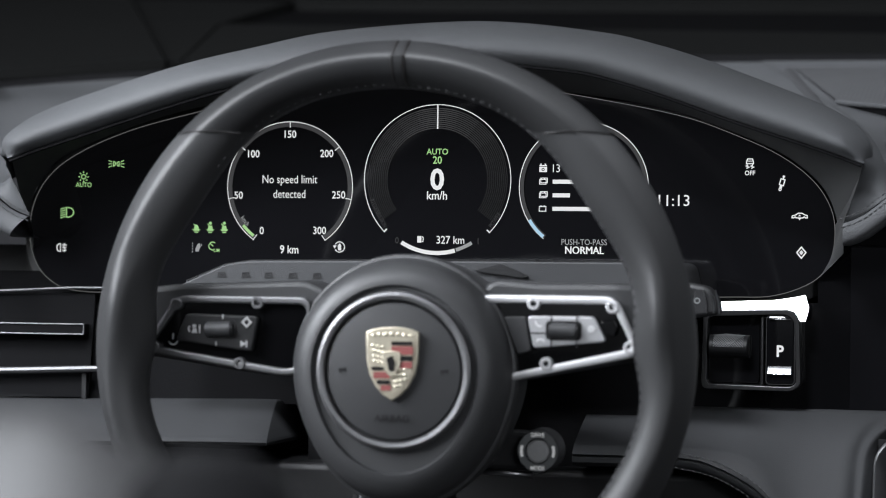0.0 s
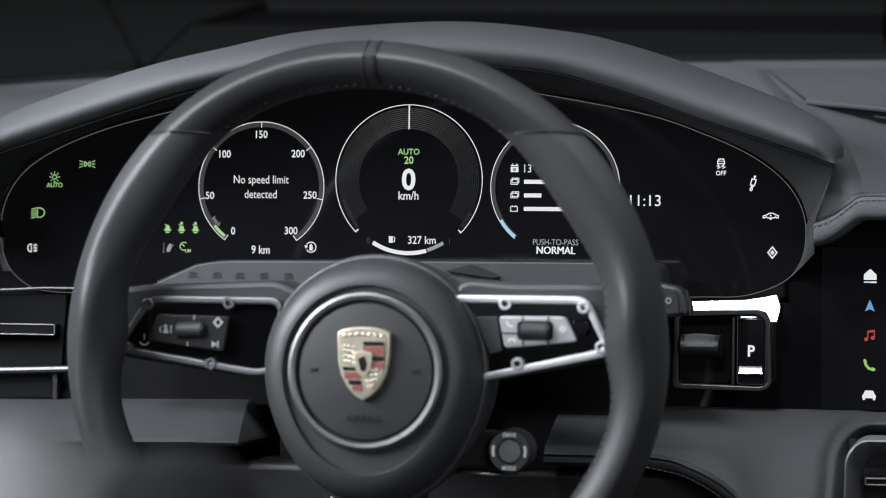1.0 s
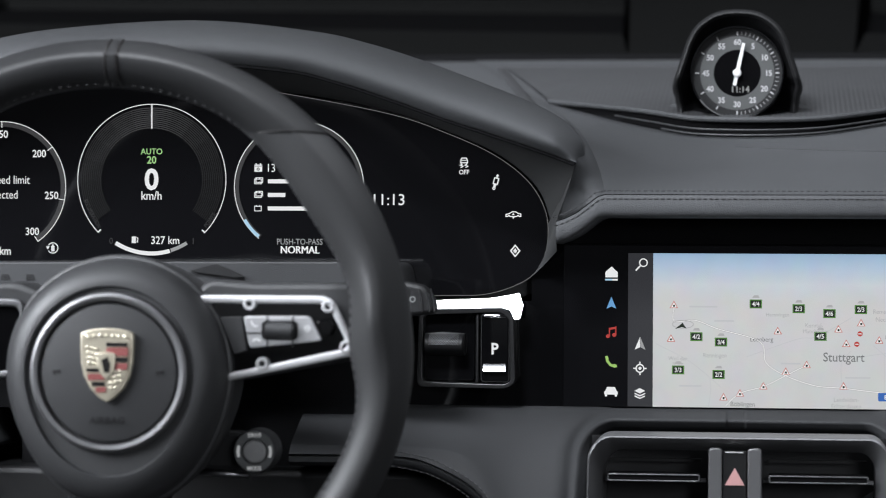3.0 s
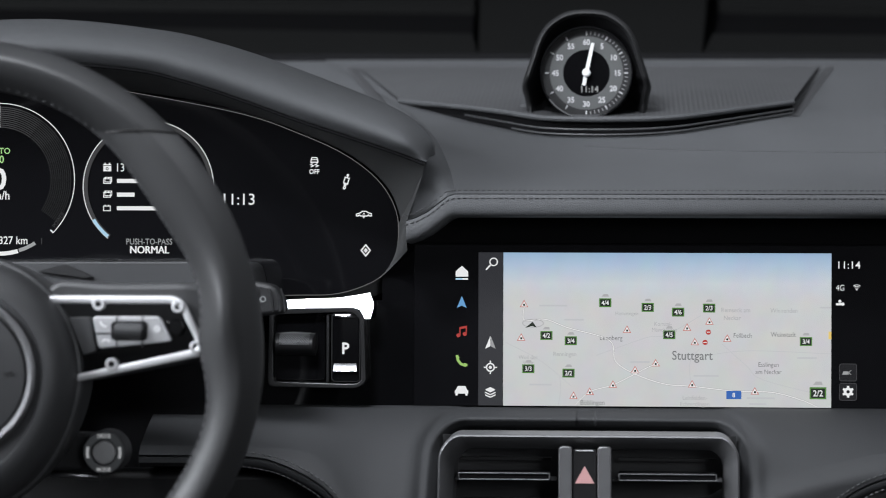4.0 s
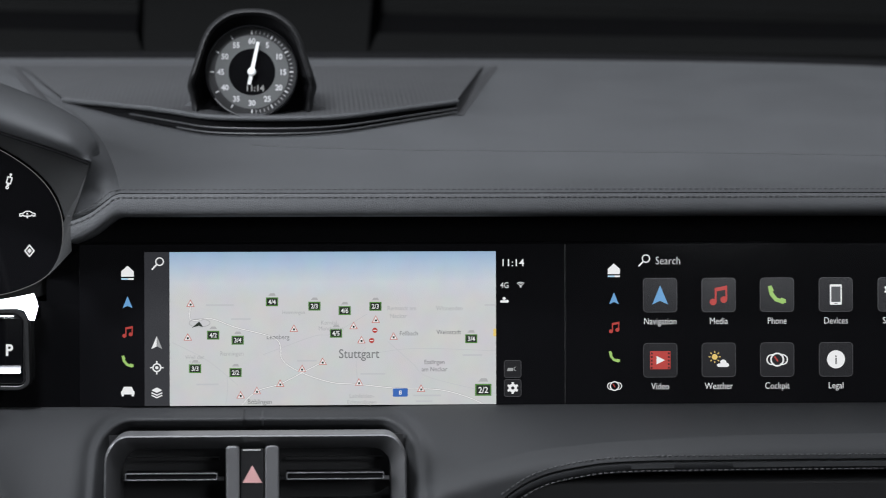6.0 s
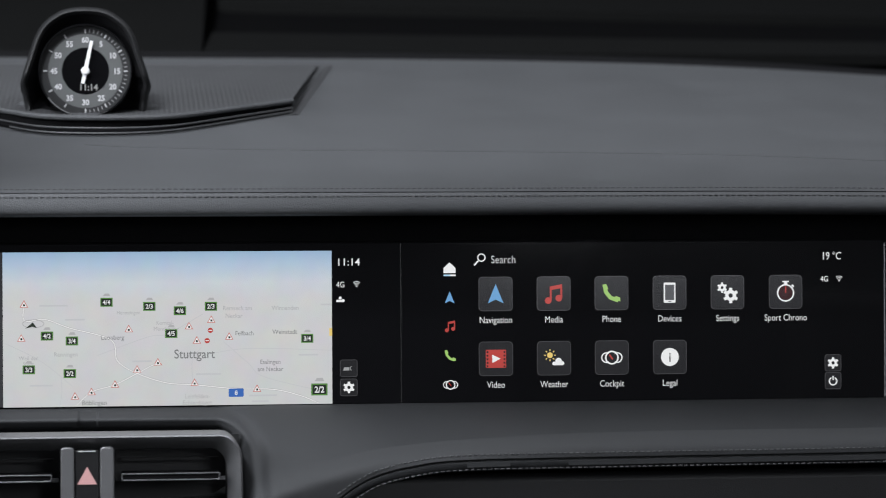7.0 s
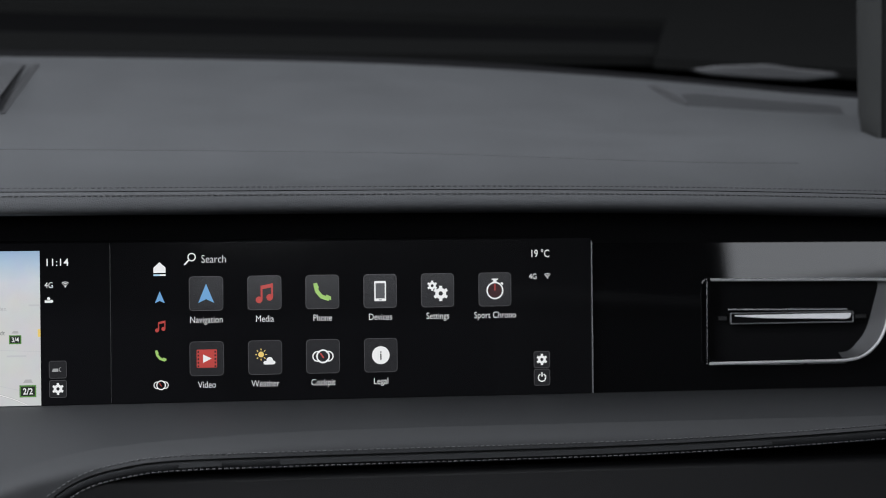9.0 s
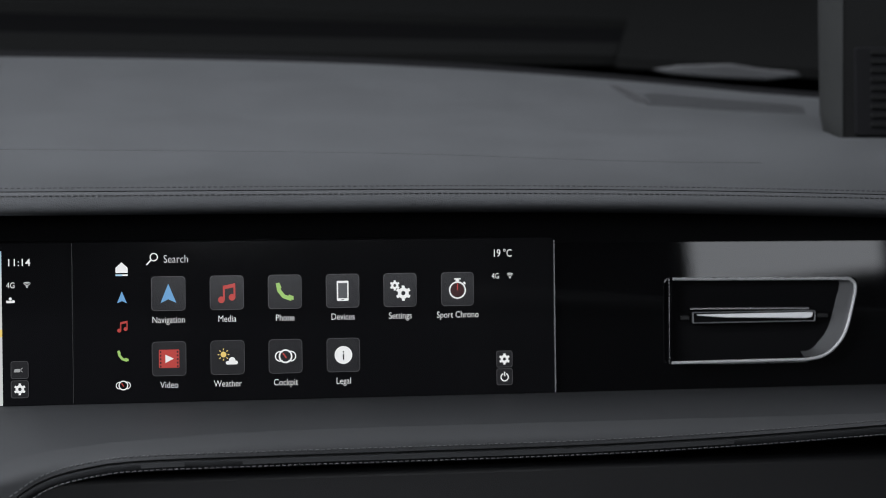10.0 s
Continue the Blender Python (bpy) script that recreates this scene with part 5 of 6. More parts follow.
# ---- gear selector beside the wheel ----
def gear_selector():
    g = thing("gear_selector", "gloss black gear selector with a knurled rocker and park key", "gear selector", (-0.222, 0.0, -0.07))
    out = soften([(-0.2545, -0.0420), (-0.193, -0.0405), (-0.1862, -0.047), (-0.1847, -0.0945), (-0.191, -0.0988), (-0.2555, -0.0980)], 0.005)
    inn = soften([(-0.2512, -0.0462), (-0.1950, -0.0440), (-0.1893, -0.0485), (-0.1880, -0.0935), (-0.1925, -0.0957), (-0.2518, -0.0945)], 0.004)
    part("bezel", frame_plate(out, inn, -0.022, 0.0, 0.0006), BEZEL_DARK, g)
    part("well", plate(inn, -0.0135, 0.0), PIANO, g)
    bm = plate(rounded(-0.2515, -0.0935, -0.2145, -0.0465, 0.003), -0.0150, -0.0136, 0.0006)
    part("rocker_field", bm, PIANO, g)
    part("divider", block(-0.2135, -0.2112, -0.0200, -0.0136, -0.0950, -0.0455, 0.0012), BEZEL_DARK, g)
    rows = []
    for x in (-0.2500, -0.2490, -0.2465, -0.2245, -0.2225, -0.2215):
        e = 0.0 if x in (-0.2500, -0.2215) else 1.0
        rows.append([(x, -0.016 - (0.012 + 0.002 * e) * math.sin(t), -0.0675 + 0.0082 * math.cos(t)) for t in (math.pi * k / 10 for k in range(11))])
    rocker = part("rocker", loft(rows, False, False, True), SOFT_BLACK, g)
    for k in range(-6, 15):
        for lean in (-1, 1):
            path = []
            for j in range(7):
                t = math.pi * (0.08 + 0.42 * j / 6)
                x = -0.2500 + 0.0018 * k + lean * 0.0018 * j
                if -0.2465 <= x <= -0.2245:
                    path.append((x, -0.0164 - 0.014 * math.sin(t), -0.0675 + 0.0084 * math.cos(t)))
            if len(path) > 2:
                part("knurl", tube(path, 0.00024, 4), SATIN_DIM, rocker)
    part("rocker_edge", tube([(-0.2480, -0.0195, -0.0600), (-0.2380, -0.0205, -0.0592), (-0.2245, -0.0195, -0.0600)], 0.0006, 6), ALLOY, rocker)
    key = part("park_key", plate(rounded(-0.2090, -0.0935, -0.1895, -0.0455, 0.0022), -0.0215, -0.0136, 0.0010), PIANO, g)
    part("key_edge", frame_plate(rounded(-0.2096, -0.0942, -0.1889, -0.0449, 0.0026), rounded(-0.2090, -0.0936, -0.1895, -0.0455, 0.0022), -0.0206, -0.0140), DARK_ALLOY, key)
    words("P", -0.1995, -0.0700, 0.0112, WHITE, key, y=-0.0218, bold=0.03)
    # Tilted bright strips stand in for the glints on the gloss key.
    part("key_glint", loft([[(x, -0.0214, -0.0808), (x, -0.0217, -0.0810), (x, -0.0242, -0.0863), (x, -0.0214, -0.0866)] for x in (-0.2078, -0.1913)], True, False, True), BRIGHT, key, "bright strip tilted to make the glint on the key")
    part("key_glint", loft([[(x, -0.0205, -0.0466), (x, -0.0212, -0.0466), (x, -0.0226, -0.0480), (x, -0.0205, -0.0482)] for x in (-0.2072, -0.1918)], True, False, True), BRIGHT, key)
    strip = thing("fascia_strip", "bright tilted strip for the reflection under the instrument display", "trim", (-0.22, -0.01, -0.038))
    # Bright metal tilted towards the lamps, in place of a gloss reflection.
    shape = [(-0.305, -0.0385)] + [(-0.2531, -0.0365), (-0.2328, -0.0352), (-0.204, -0.0341), (-0.1911, -0.032), (-0.1828, -0.0302), (-0.1795, -0.0388), (-0.1816, -0.0488), (-0.1852, -0.0489), (-0.189, -0.0424), (-0.1953, -0.0404), (-0.2183, -0.0422), (-0.253, -0.045)] + [(-0.305, -0.0435)]
    bm = bmesh.new()
    face = bm.faces.new([bm.verts.new((x, -0.0135 - 0.47 * (-0.032 - z), z)) for x, z in shape])
    face.normal_update()
    if face.normal.y > 0:
        face.normal_flip()
    back = bmesh.ops.extrude_face_region(bm, geom=[face])
    bmesh.ops.translate(bm, vec=(0, 0.004, 0), verts=[v for v in back["geom"] if isinstance(v, bmesh.types.BMVert)])
    bmesh.ops.recalc_face_normals(bm, faces=bm.faces)
    part("strip", bm, BRIGHT, strip)


gear_selector()


# ---- air vents ----
def vane(parent, x0, x1, z, y, h=0.0055, metal=None):
    v = part("vane", plate(rounded(x0, z - h / 2, x1, z + h / 2, 0.0012), y, y + 0.02, 0.0006), BLACKOUT, parent)
    part("vane_edge", frame_plate(rounded(x0, z - h / 2, x1, z + h / 2, 0.0012), rounded(x0 + 0.0009, z - h / 2 + 0.0009, x1 - 0.0009, z + h / 2 - 0.0009, 0.0006), y - 0.0012, y + 0.001, 0.0004), metal or SATIN, v)
    return v


def centre_vents():
    v = thing("centre_vent", "pair of centre air vents in a satin metal surround", "air vent", (-0.026, -0.09, -0.15), "dashboard air vents")
    y = -0.094
    out = soften([(-0.1305, -0.30), (-0.1275, -0.138), (-0.1185, -0.1262), (0.0705, -0.1262), (0.0790, -0.137), (0.0815, -0.30)], 0.010, 6)
    inn = soften([(-0.1195, -0.297), (-0.1168, -0.147), (-0.1085, -0.1368), (0.0620, -0.1368), (0.0690, -0.1455), (0.0712, -0.297)], 0.008, 6)
    rings = []
    for k, yy in ((0.0, -0.05), (0.0, y + 0.0005), (0.05, y - 0.0014), (0.12, y - 0.0020), (0.22, y - 0.0008), (0.60, y + 0.0060), (0.92, y + 0.0118), (1.0, y + 0.0140), (1.0, -0.05)):
        rings.append([(a[0] + (b[0] - a[0]) * k, yy, a[1] + (b[1] - a[1]) * k) for a, b in zip(out, inn)])
    part("surround", loft(rings, True), SURROUND, v, "satin metal surround", 60)
    part("duct", block(-0.128, 0.079, -0.040, -0.036, -0.30, -0.130), SOFT_BLACK, v)
    for x0, x1 in ((-0.0447, -0.0353), (-0.0180, -0.0083)):
        part("upright", plate(soften([(x0, -0.30), (x0, -0.1355), (x0 + 0.002, -0.1340), (x1 - 0.002, -0.1340), (x1, -0.1355), (x1, -0.30)], 0.0015), y + 0.002, -0.05, 0.0020), SURROUND, v, "brushed dark metal upright")
    for x0, x1 in ((-0.1140, -0.0505), (-0.0035, 0.0640)):
        b = vane(v, x0, x1, -0.1553, y + 0.005, 0.0052, HUB_METAL)
        part("vane_pin", block(x0 - 0.004, x0, y + 0.016, y + 0.02, -0.1590, -0.1565), DARK_ALLOY, b)
        part("vane_pin", block(x1, x1 + 0.004, y + 0.016, y + 0.02, -0.1590, -0.1565), DARK_ALLOY, b)
        for z in (-0.146, -0.175, -0.195):
            part("rear_vane", block(x0, x1, -0.052, -0.045, z - 0.001, z + 0.001), SOFT_BLACK, v)
    h = thing("hazard_switch", "black hazard switch with a red triangle between the vents", "switch", (-0.0267, -0.085, -0.15))
    part("switch_body", plate(rounded(-0.0347, -0.20, -0.0187, -0.1362, 0.001), y + 0.004, -0.05, 0.0005), SOFT_BLACK, h)
    tri = Flat(-0.0267, -0.1540, 0.0067, y + 0.0032)
    tri.poly((-1, -0.85), (1, -0.85), (0, 0.95))
    part("triangle", tri.bm, HAZARD_RED, h, "red hazard triangle")
    part("light_strip", block(-0.0330, -0.0210, y + 0.0030, y + 0.0040, -0.1374, -0.1368), PRINT, h)


def passenger_vent():
    v = thing("passenger_vent", "passenger air vent with a chrome-edged surround and vane", "air vent", (0.72, 0.0, -0.06), "dashboard air vents")
    out = soften([(0.6475, -0.0268), (0.7985, -0.0288), (0.8000, -0.0385), (0.7910, -0.0725), (0.7790, -0.0858), (0.7610, -0.0925), (0.6470, -0.0925)], 0.005, 4)
    inn = soften([(0.6493, -0.0292), (0.7955, -0.0312), (0.7965, -0.0390), (0.7882, -0.0712), (0.7790, -0.0834), (0.7640, -0.0893), (0.6488, -0.0893)], 0.004, 4)
    part("surround", frame_plate(out, inn, -0.007, 0.0, 0.0010), PIANO, v)
    # Flat black plate imitates the unlit depth of the vent.
    part("duct", plate(inn, -0.0012, 0.0), BLACKOUT, v)
    right = spline([(0.720, -0.0290), (0.785, -0.0297), (0.7942, -0.0312), (0.7972, -0.0362), (0.7952, -0.0480), (0.7888, -0.0700), (0.7800, -0.0822), (0.7690, -0.0890), (0.7560, -0.0912)], 5)
    path = [(0.6500, -0.0282)] + [(p.x, p.y) for p in right] + [(0.6485, -0.0915)]
    part("chrome_edge", tube([(x, -0.0072, z) for x, z in path], 0.0012, 8), EDGE_METAL, v)
    rows = []
    for k, p in enumerate(right[8:]):
        e = k / (len(right) - 9)
        reach = 0.0090 + 0.0030 * math.sin(math.pi * e) - 0.007 * max(0.0, e - 0.7) / 0.3
        rows.append([(p.x, -0.0068, p.y), (p.x - 0.25 * reach, -0.0060, p.y + 0.0015 * e), (p.x - 0.7 * reach, -0.0032, p.y + 0.004 * e), (p.x - reach, -0.0014, p.y + 0.006 * e)])
    part("end_cheek", loft(rows), CHEEK_METAL, v, "dark satin metal end cheek", 60)
    part("outline", tube([(0.6472, -0.0066, -0.0275), (0.6468, -0.0066, -0.0920), (0.700, -0.0066, -0.0932), (0.758, -0.0066, -0.0930)], 0.0004, 6), DARK_ALLOY, v)
    b = vane(v, 0.6655, 0.7645, -0.0578, -0.006, 0.0088, SATIN_DIM)
    part("vane_top", plate([(0.6640, -0.0500), (0.7600, -0.0512), (0.7600, -0.0530), (0.6640, -0.0518)], -0.0055, 0.0, 0.0004), DARK_ALLOY, b)
    # Pale tapering plate painted as the highlight streak on the gloss vane.
    part("vane_face", plate(soften([(0.6690, -0.0552), (0.7625, -0.0548), (0.7615, -0.0585), (0.7580, -0.0596), (0.6920, -0.0580), (0.6690, -0.0562)], 0.0006), -0.0078, -0.0066, 0.0005), EDGE_METAL, b)
    for x0, x1 in ((0.6570, 0.6640), (0.7665, 0.7760)):
        part("vane_pin", block(x0, x1, -0.0040, -0.0010, -0.0595, -0.0560, 0.0005), SOFT_BLACK, b)


def driver_vent():
    v = thing("driver_vent", "driver side air vent with chrome-edged vanes", "air vent", (-0.80, 0.0, -0.07), "dashboard air vents")
    # Black plate in place of the vent's dark interior.
    part("duct", plate([(-0.90, -0.118), (-0.7285, -0.116), (-0.7240, -0.037), (-0.90, -0.039)], 0.0, 0.004), BLACKOUT, v)
    part("chrome_edge", tube([(-0.90, -0.004, -0.0375), (-0.80, -0.004, -0.0358), (-0.74, -0.004, -0.0326), (-0.705, -0.004, -0.0325)], 0.0012, 8), SATIN_DARK, v)
    part("chrome_edge", tube([(-0.90, -0.006, -0.0985), (-0.80, -0.006, -0.0968), (-0.70, -0.006, -0.0930)], 0.0026, 8), SATIN_DARK, v)
    vane(v, -0.88, -0.7285, -0.0640, -0.010, 0.0085, HUB_METAL)
    part("upright", block(-0.7330, -0.7290, -0.003, 0.0, -0.118, -0.0965, 0.0008), SOFT_BLACK, v)


centre_vents()
passenger_vent()
driver_vent()


# ---- signs shared by the two displays ----
def home(x, z, s, parent, y):
    part("home_symbol", Flat(x, z, s, y).poly((-1, -0.75), (1, -0.75), (1, 0.1), (0, 1.0), (-1, 0.1)).bm, WHITE, parent)
    part("home_bar", Flat(x, z, s, y).bar(-1, -1.25, 0.1, -0.98).bm, PALE_BLUE, parent)
    part("home_bar", Flat(x, z, s, y).bar(0.1, -1.25, 1, -0.98).bm, WHITE, parent)


def arrow(x, z, s, parent, y, m=None, name="navigation_symbol"):
    part(name, Flat(x, z, s, y).poly((0, 1.05), (0.85, -1.0), (0, -0.6)).poly((0, 1.05), (0, -0.6), (-0.85, -1.0)).bm, m or BLUE, parent)


def note(x, z, s, parent, y):
    f = Flat(x, z, s, y).dot(-0.6, -0.75, 0.36, 14).dot(0.55, -0.5, 0.36, 14).bar(-0.42, -0.75, -0.22, 0.75).bar(0.72, -0.5, 0.92, 1.0).poly((-0.42, 0.35), (0.92, 0.6), (0.92, 1.0), (-0.42, 0.75))
    part("music_symbol", f.bm, RED, parent)


def phone(x, z, s, parent, y):
    f = Flat(x, z, s, y).line(0.42, (-0.75, 0.75), (-0.6, 0.1), (-0.1, -0.5), (0.75, -0.8)).poly((-1.0, 0.9), (-0.6, 1.0), (-0.35, 0.45), (-0.7, 0.2)).poly((0.95, -0.9), (0.95, -0.5), (0.45, -0.3), (0.2, -0.7))
    part("phone_symbol", f.bm, LEAF, parent)


def rings(x, z, s, parent, y):
    part("rings_symbol", Flat(x, z, s, y).ring(0, 0, 0.62, 0.8, n=24).ring(-0.62, 0, 0.48, 0.62, 60, 300, 16).ring(0.62, 0, 0.48, 0.62, -120, 120, 16).bm, WHITE, parent)
    part("needle", Flat(x, z, s, y).line(0.16, (0.1, -0.2), (-0.3, 0.35)).bm, RED, parent)


def cog(x, z, s, parent, y, m=None):
    f = Flat(x, z, s, y).ring(0, 0, 0.30, 0.76, n=24)
    for k in range(6):
        a = math.tau * (k + 0.5) / 6
        f.line(0.42, (0.6 * math.cos(a), 0.6 * math.sin(a)), (1.04 * math.cos(a), 1.04 * math.sin(a)))
    part("cog_symbol", f.bm, m or WHITE, parent)


def radio(x, z, s, parent, y):
    f = Flat(x, z - 0.7 * s, s, y).dot(0, 0.1, 0.2, 10)
    for r in (0.55, 0.95, 1.35):
        f.ring(0, 0, r - 0.10, r + 0.06, 48, 132, 10)
    part("radio_symbol", f.bm, WHITE, parent)


def lens(x, z, s, parent, y):
    part("search_symbol", Flat(x, z, s, y).ring(0.25, 0.3, 0.5, 0.68, n=24).line(0.24, (-0.25, -0.2), (-0.95, -0.95)).bm, WHITE, parent)


def tile(x, z, half, parent, y, r=0.0028):
    t = part("tile", Flat(0, 0, 1, y).poly(*rounded(x - half, z - half, x + half, z + half, r)).bm, TILE, parent)
    f = Flat(0, 0, 1, y - 0.00015)
    p = rounded(x - half, z - half, x + half, z + half, r)
    f.line(0.0004, *p, p[0])
    part("tile_edge", f.bm, TILE_EDGE, t)
    return t


# ---- centre display ----
def centre_display():
    d = thing("centre_display", "black centre touchscreen showing a pale road map", "touchscreen", (0.023, 0.0, -0.054), "dashboard touchscreens")
    part("glass", plate(rounded(-0.1515, -0.1118, 0.1980, 0.0045, 0.001), -0.0016, 0.0, 0.0003), GLASS_BLACK, d)
    Y = -0.0019
    part("sidebar", Flat(0, 0, 1, Y).bar(-0.1050, -0.1115, -0.0872, -0.0010).bm, SIDEBAR, d)
    m = part("map", Flat(0, 0, 1, Y).bar(-0.0870, -0.1116, 0.1482, -0.0010).bm, MAP, d, "pale grey map under a blue sky")
    Y2, Y3, Y4 = Y - 0.0002, Y - 0.0004, Y - 0.0006
    home(-0.1170, -0.0152, 0.0045, d, Y2)
    arrow(-0.1170, -0.0370, 0.0042, d, Y2)
    note(-0.1170, -0.0580, 0.0040, d, Y2)
    phone(-0.1170, -0.0795, 0.0044, d, Y2)
    part("car_symbol", Flat(-0.1170, -0.1008, 0.0046, Y2).poly((-0.95, -0.05), (0.95, -0.05), (0.6, 0.7), (-0.6, 0.7)).bar(-1.05, -0.5, 1.05, 0.0).bar(-0.95, -0.8, -0.6, -0.5).bar(0.6, -0.8, 0.95, -0.5).bm, WHITE, d)
    lens(-0.0952, -0.0092, 0.0046, d, Y2)
    part("heading_symbol", Flat(-0.0962, -0.0660, 0.0046, Y2).poly((0, 1.05), (0, -0.6), (-0.85, -1.0)).bm, WHITE, d)
    part("heading_symbol", Flat(-0.0962, -0.0660, 0.0046, Y2).poly((0.06, 0.95), (0.85, -1.0), (0.06, -0.6)).bm, DIM, d)
    f = Flat(-0.0962, -0.0840, 0.0042, Y2).ring(0, 0, 0.55, 0.78, n=24).dot(0, 0, 0.28, 12)
    for a in range(4):
        f.line(0.22, (0.78 * math.cos(a * math.pi / 2), 0.78 * math.sin(a * math.pi / 2)), (1.15 * math.cos(a * math.pi / 2), 1.15 * math.sin(a * math.pi / 2)))
    part("target_symbol", f.bm, WHITE, d)
    f = Flat(-0.0962, -0.1022, 0.0040, Y2).poly((0, 1.0), (0.95, 0.5), (0, 0.0), (-0.95, 0.5)).line(0.22, (-0.95, 0.05), (0, -0.4), (0.95, 0.05)).line(0.22, (-0.95, -0.4), (0, -0.85), (0.95, -0.4))
    part("layers_symbol", f.bm, WHITE, d)
    words("11:14", 0.1602, -0.0092, 0.0075, WHITE, d, y=Y2, squeeze=1.05, bold=0.004)
    words("4G", 0.1545, -0.0255, 0.0060, WHITE, d, y=Y2, squeeze=0.85)
    radio(0.1662, -0.0252, 0.0028, d, Y2)
    part("guest_symbol", Flat(0.1545, -0.0365, 0.0028, Y2).dot(-0.1, 0.45, 0.4, 12).dot(0.65, -0.25, 0.42, 12).bar(-1.1, -0.6, 0.4, 0.0).bm, WHITE, d)
    for z in (-0.0862, -0.1000):
        t = tile(0.1602, z, 0.0061, d, Y2, 0.0015)
        if z < -0.09:
            cog(0.1602, z, 0.0040, t, Y3)
        else:
            part("charge_symbol", Flat(0.1602, z, 0.0038, Y3).poly((-1.1, -0.4), (0.1, -0.4), (0.1, 0.2), (-0.9, 0.2)).ring(0.6, 0, 0.3, 0.42, 90, 270, 10).bm, DIM, t)
    # the map's roads
    main = spline([(-0.0720, -0.040), (-0.0715, -0.050), (-0.0570, -0.0490), (-0.0400, -0.0552), (-0.0105, -0.0640), (-0.0060, -0.0790), (0.0080, -0.0882), (0.0290, -0.0952), (0.0490, -0.0968), (0.0790, -0.1000), (0.1060, -0.1008), (0.1260, -0.1058), (0.1385, -0.1112)], 6)
    fork = spline([(-0.0355, -0.1112), (-0.0245, -0.1012), (-0.0080, -0.0962), (0.0080, -0.0882), (0.0180, -0.0830), (0.0250, -0.0802)], 6)
    for road in (main, fork):
        part("road_edge", Flat(0, 0, 1, Y2).line(0.00120, *road).bm, MAP_EDGE, m)
        part("road", Flat(0, 0, 1, Y3).line(0.00062, *road).bm, MAP_ROAD, m)
    for pts in ([(-0.046, -0.0905), (-0.0455, -0.10), (-0.047, -0.111)], [(0.054, -0.070), (0.0475, -0.079), (0.0478, -0.094)], [(0.070, -0.066), (0.088, -0.082), (0.100, -0.092), (0.1482, -0.104)], [(-0.020, -0.075), (0.016, -0.062), (0.030, -0.060), (0.055, -0.046)], [(-0.085, -0.066), (-0.06, -0.079), (-0.038, -0.097)], [(0.06, -0.0745), (0.09, -0.071), (0.1482, -0.073)]):
        part("stream", Flat(0, 0, 1, Y2).line(0.00040, *spline([(*p, ) for p in pts], 5)).bm, MAP_STREAM, m)
    for s, x, z, size, mm in (("Stuttgart", 0.0490, -0.0745, 0.0092, MAP_TEXT), ("Remseck am", 0.0800, -0.0418, 0.0046, MAP_PALE), ("Neckar", 0.0775, -0.0474, 0.0046, MAP_PALE), ("Winnenden", 0.1145, -0.0420, 0.0046, MAP_PALE), ("Weinstadt", 0.1140, -0.0592, 0.0047, MAP_TEXT), ("Esslingen", 0.1035, -0.0808, 0.0046, MAP_TEXT), ("am Neckar", 0.1035, -0.0860, 0.0046, MAP_TEXT), ("Fellbach", 0.0850, -0.0600, 0.0046, MAP_TEXT), ("Leonberg", -0.0093, -0.0622, 0.0048, MAP_TEXT), ("Korntal-", 0.0280, -0.0520, 0.0042, MAP_PALE), ("Münchingen", 0.0290, -0.0562, 0.0042, MAP_PALE), ("Renningen", -0.0425, -0.0740, 0.0045, MAP_PALE), ("Böblingen", -0.0225, -0.1088, 0.0050, MAP_TEXT), ("Leinfelden-", 0.0510, -0.1050, 0.0045, MAP_PALE), ("Echterdingen", 0.0510, -0.1095, 0.0045, MAP_PALE), ("Hemmingen", 0.0020, -0.0445, 0.0038, MAP_PALE), ("Weil der", -0.0690, -0.0765, 0.0042, MAP_PALE), ("Stadt", -0.0690, -0.0805, 0.0042, MAP_PALE)):
        words(s, x, z, size, mm, m, name="place_name", y=Y3, squeeze=0.9, bold=0.008 if size > 0.008 else 0.0)
    for x, z, w in ((-0.0510, -0.0392, 0.010), (-0.0360, -0.0493, 0.007), (0.0115, -0.0795, 0.007), (0.0590, -0.0892, 0.009), (0.1310, -0.0760, 0.007), (-0.0600, -0.0962, 0.008), (0.0980, -0.1050, 0.010), (0.0960, -0.1092, 0.006), (0.1440, -0.0398, 0.004)):
        part("bars", Flat(0, 0, 1, Y3).bar(x - w, z - 0.0006, x + w, z + 0.0006).bm, MAP_STREAM, m)
    for s, x, z in (("4/4", -0.0135, -0.0370), ("2/3", 0.0170, -0.0402), ("4/6", 0.0388, -0.0435), ("2/3", 0.0610, -0.0405), ("4/2", -0.0558, -0.0608), ("3/4", -0.0382, -0.0645), ("4/5", 0.0325, -0.0598), ("3/3", -0.0688, -0.0848), ("2/2", -0.0398, -0.0878), ("3/4", 0.1302, -0.0642), ("2/2", 0.1388, -0.1012)):
        k = 1.35 if x > 0.138 else 1.0
        sign = part("charge_sign", Flat(x, z, k, Y3).bar(-0.0044, -0.0032, 0.0044, 0.0032).bm, MAP_GREEN, m)
        part("sign_face", Flat(x, z, k, Y4).bar(-0.0037, -0.0025, 0.0037, 0.0025).bm, MAP_BLACK, sign)
        words(s, x, z, 0.0046 * k, WHITE, sign, y=Y4 - 0.0002, bold=0.015, squeeze=0.9)
        part("sign_car", Flat(x, z + 0.0052 * k, k, Y3).poly((-0.0026, -0.0008), (0.0026, -0.0008), (0.0018, 0.0010), (-0.0012, 0.0010)).bm, MAP_EDGE, sign)
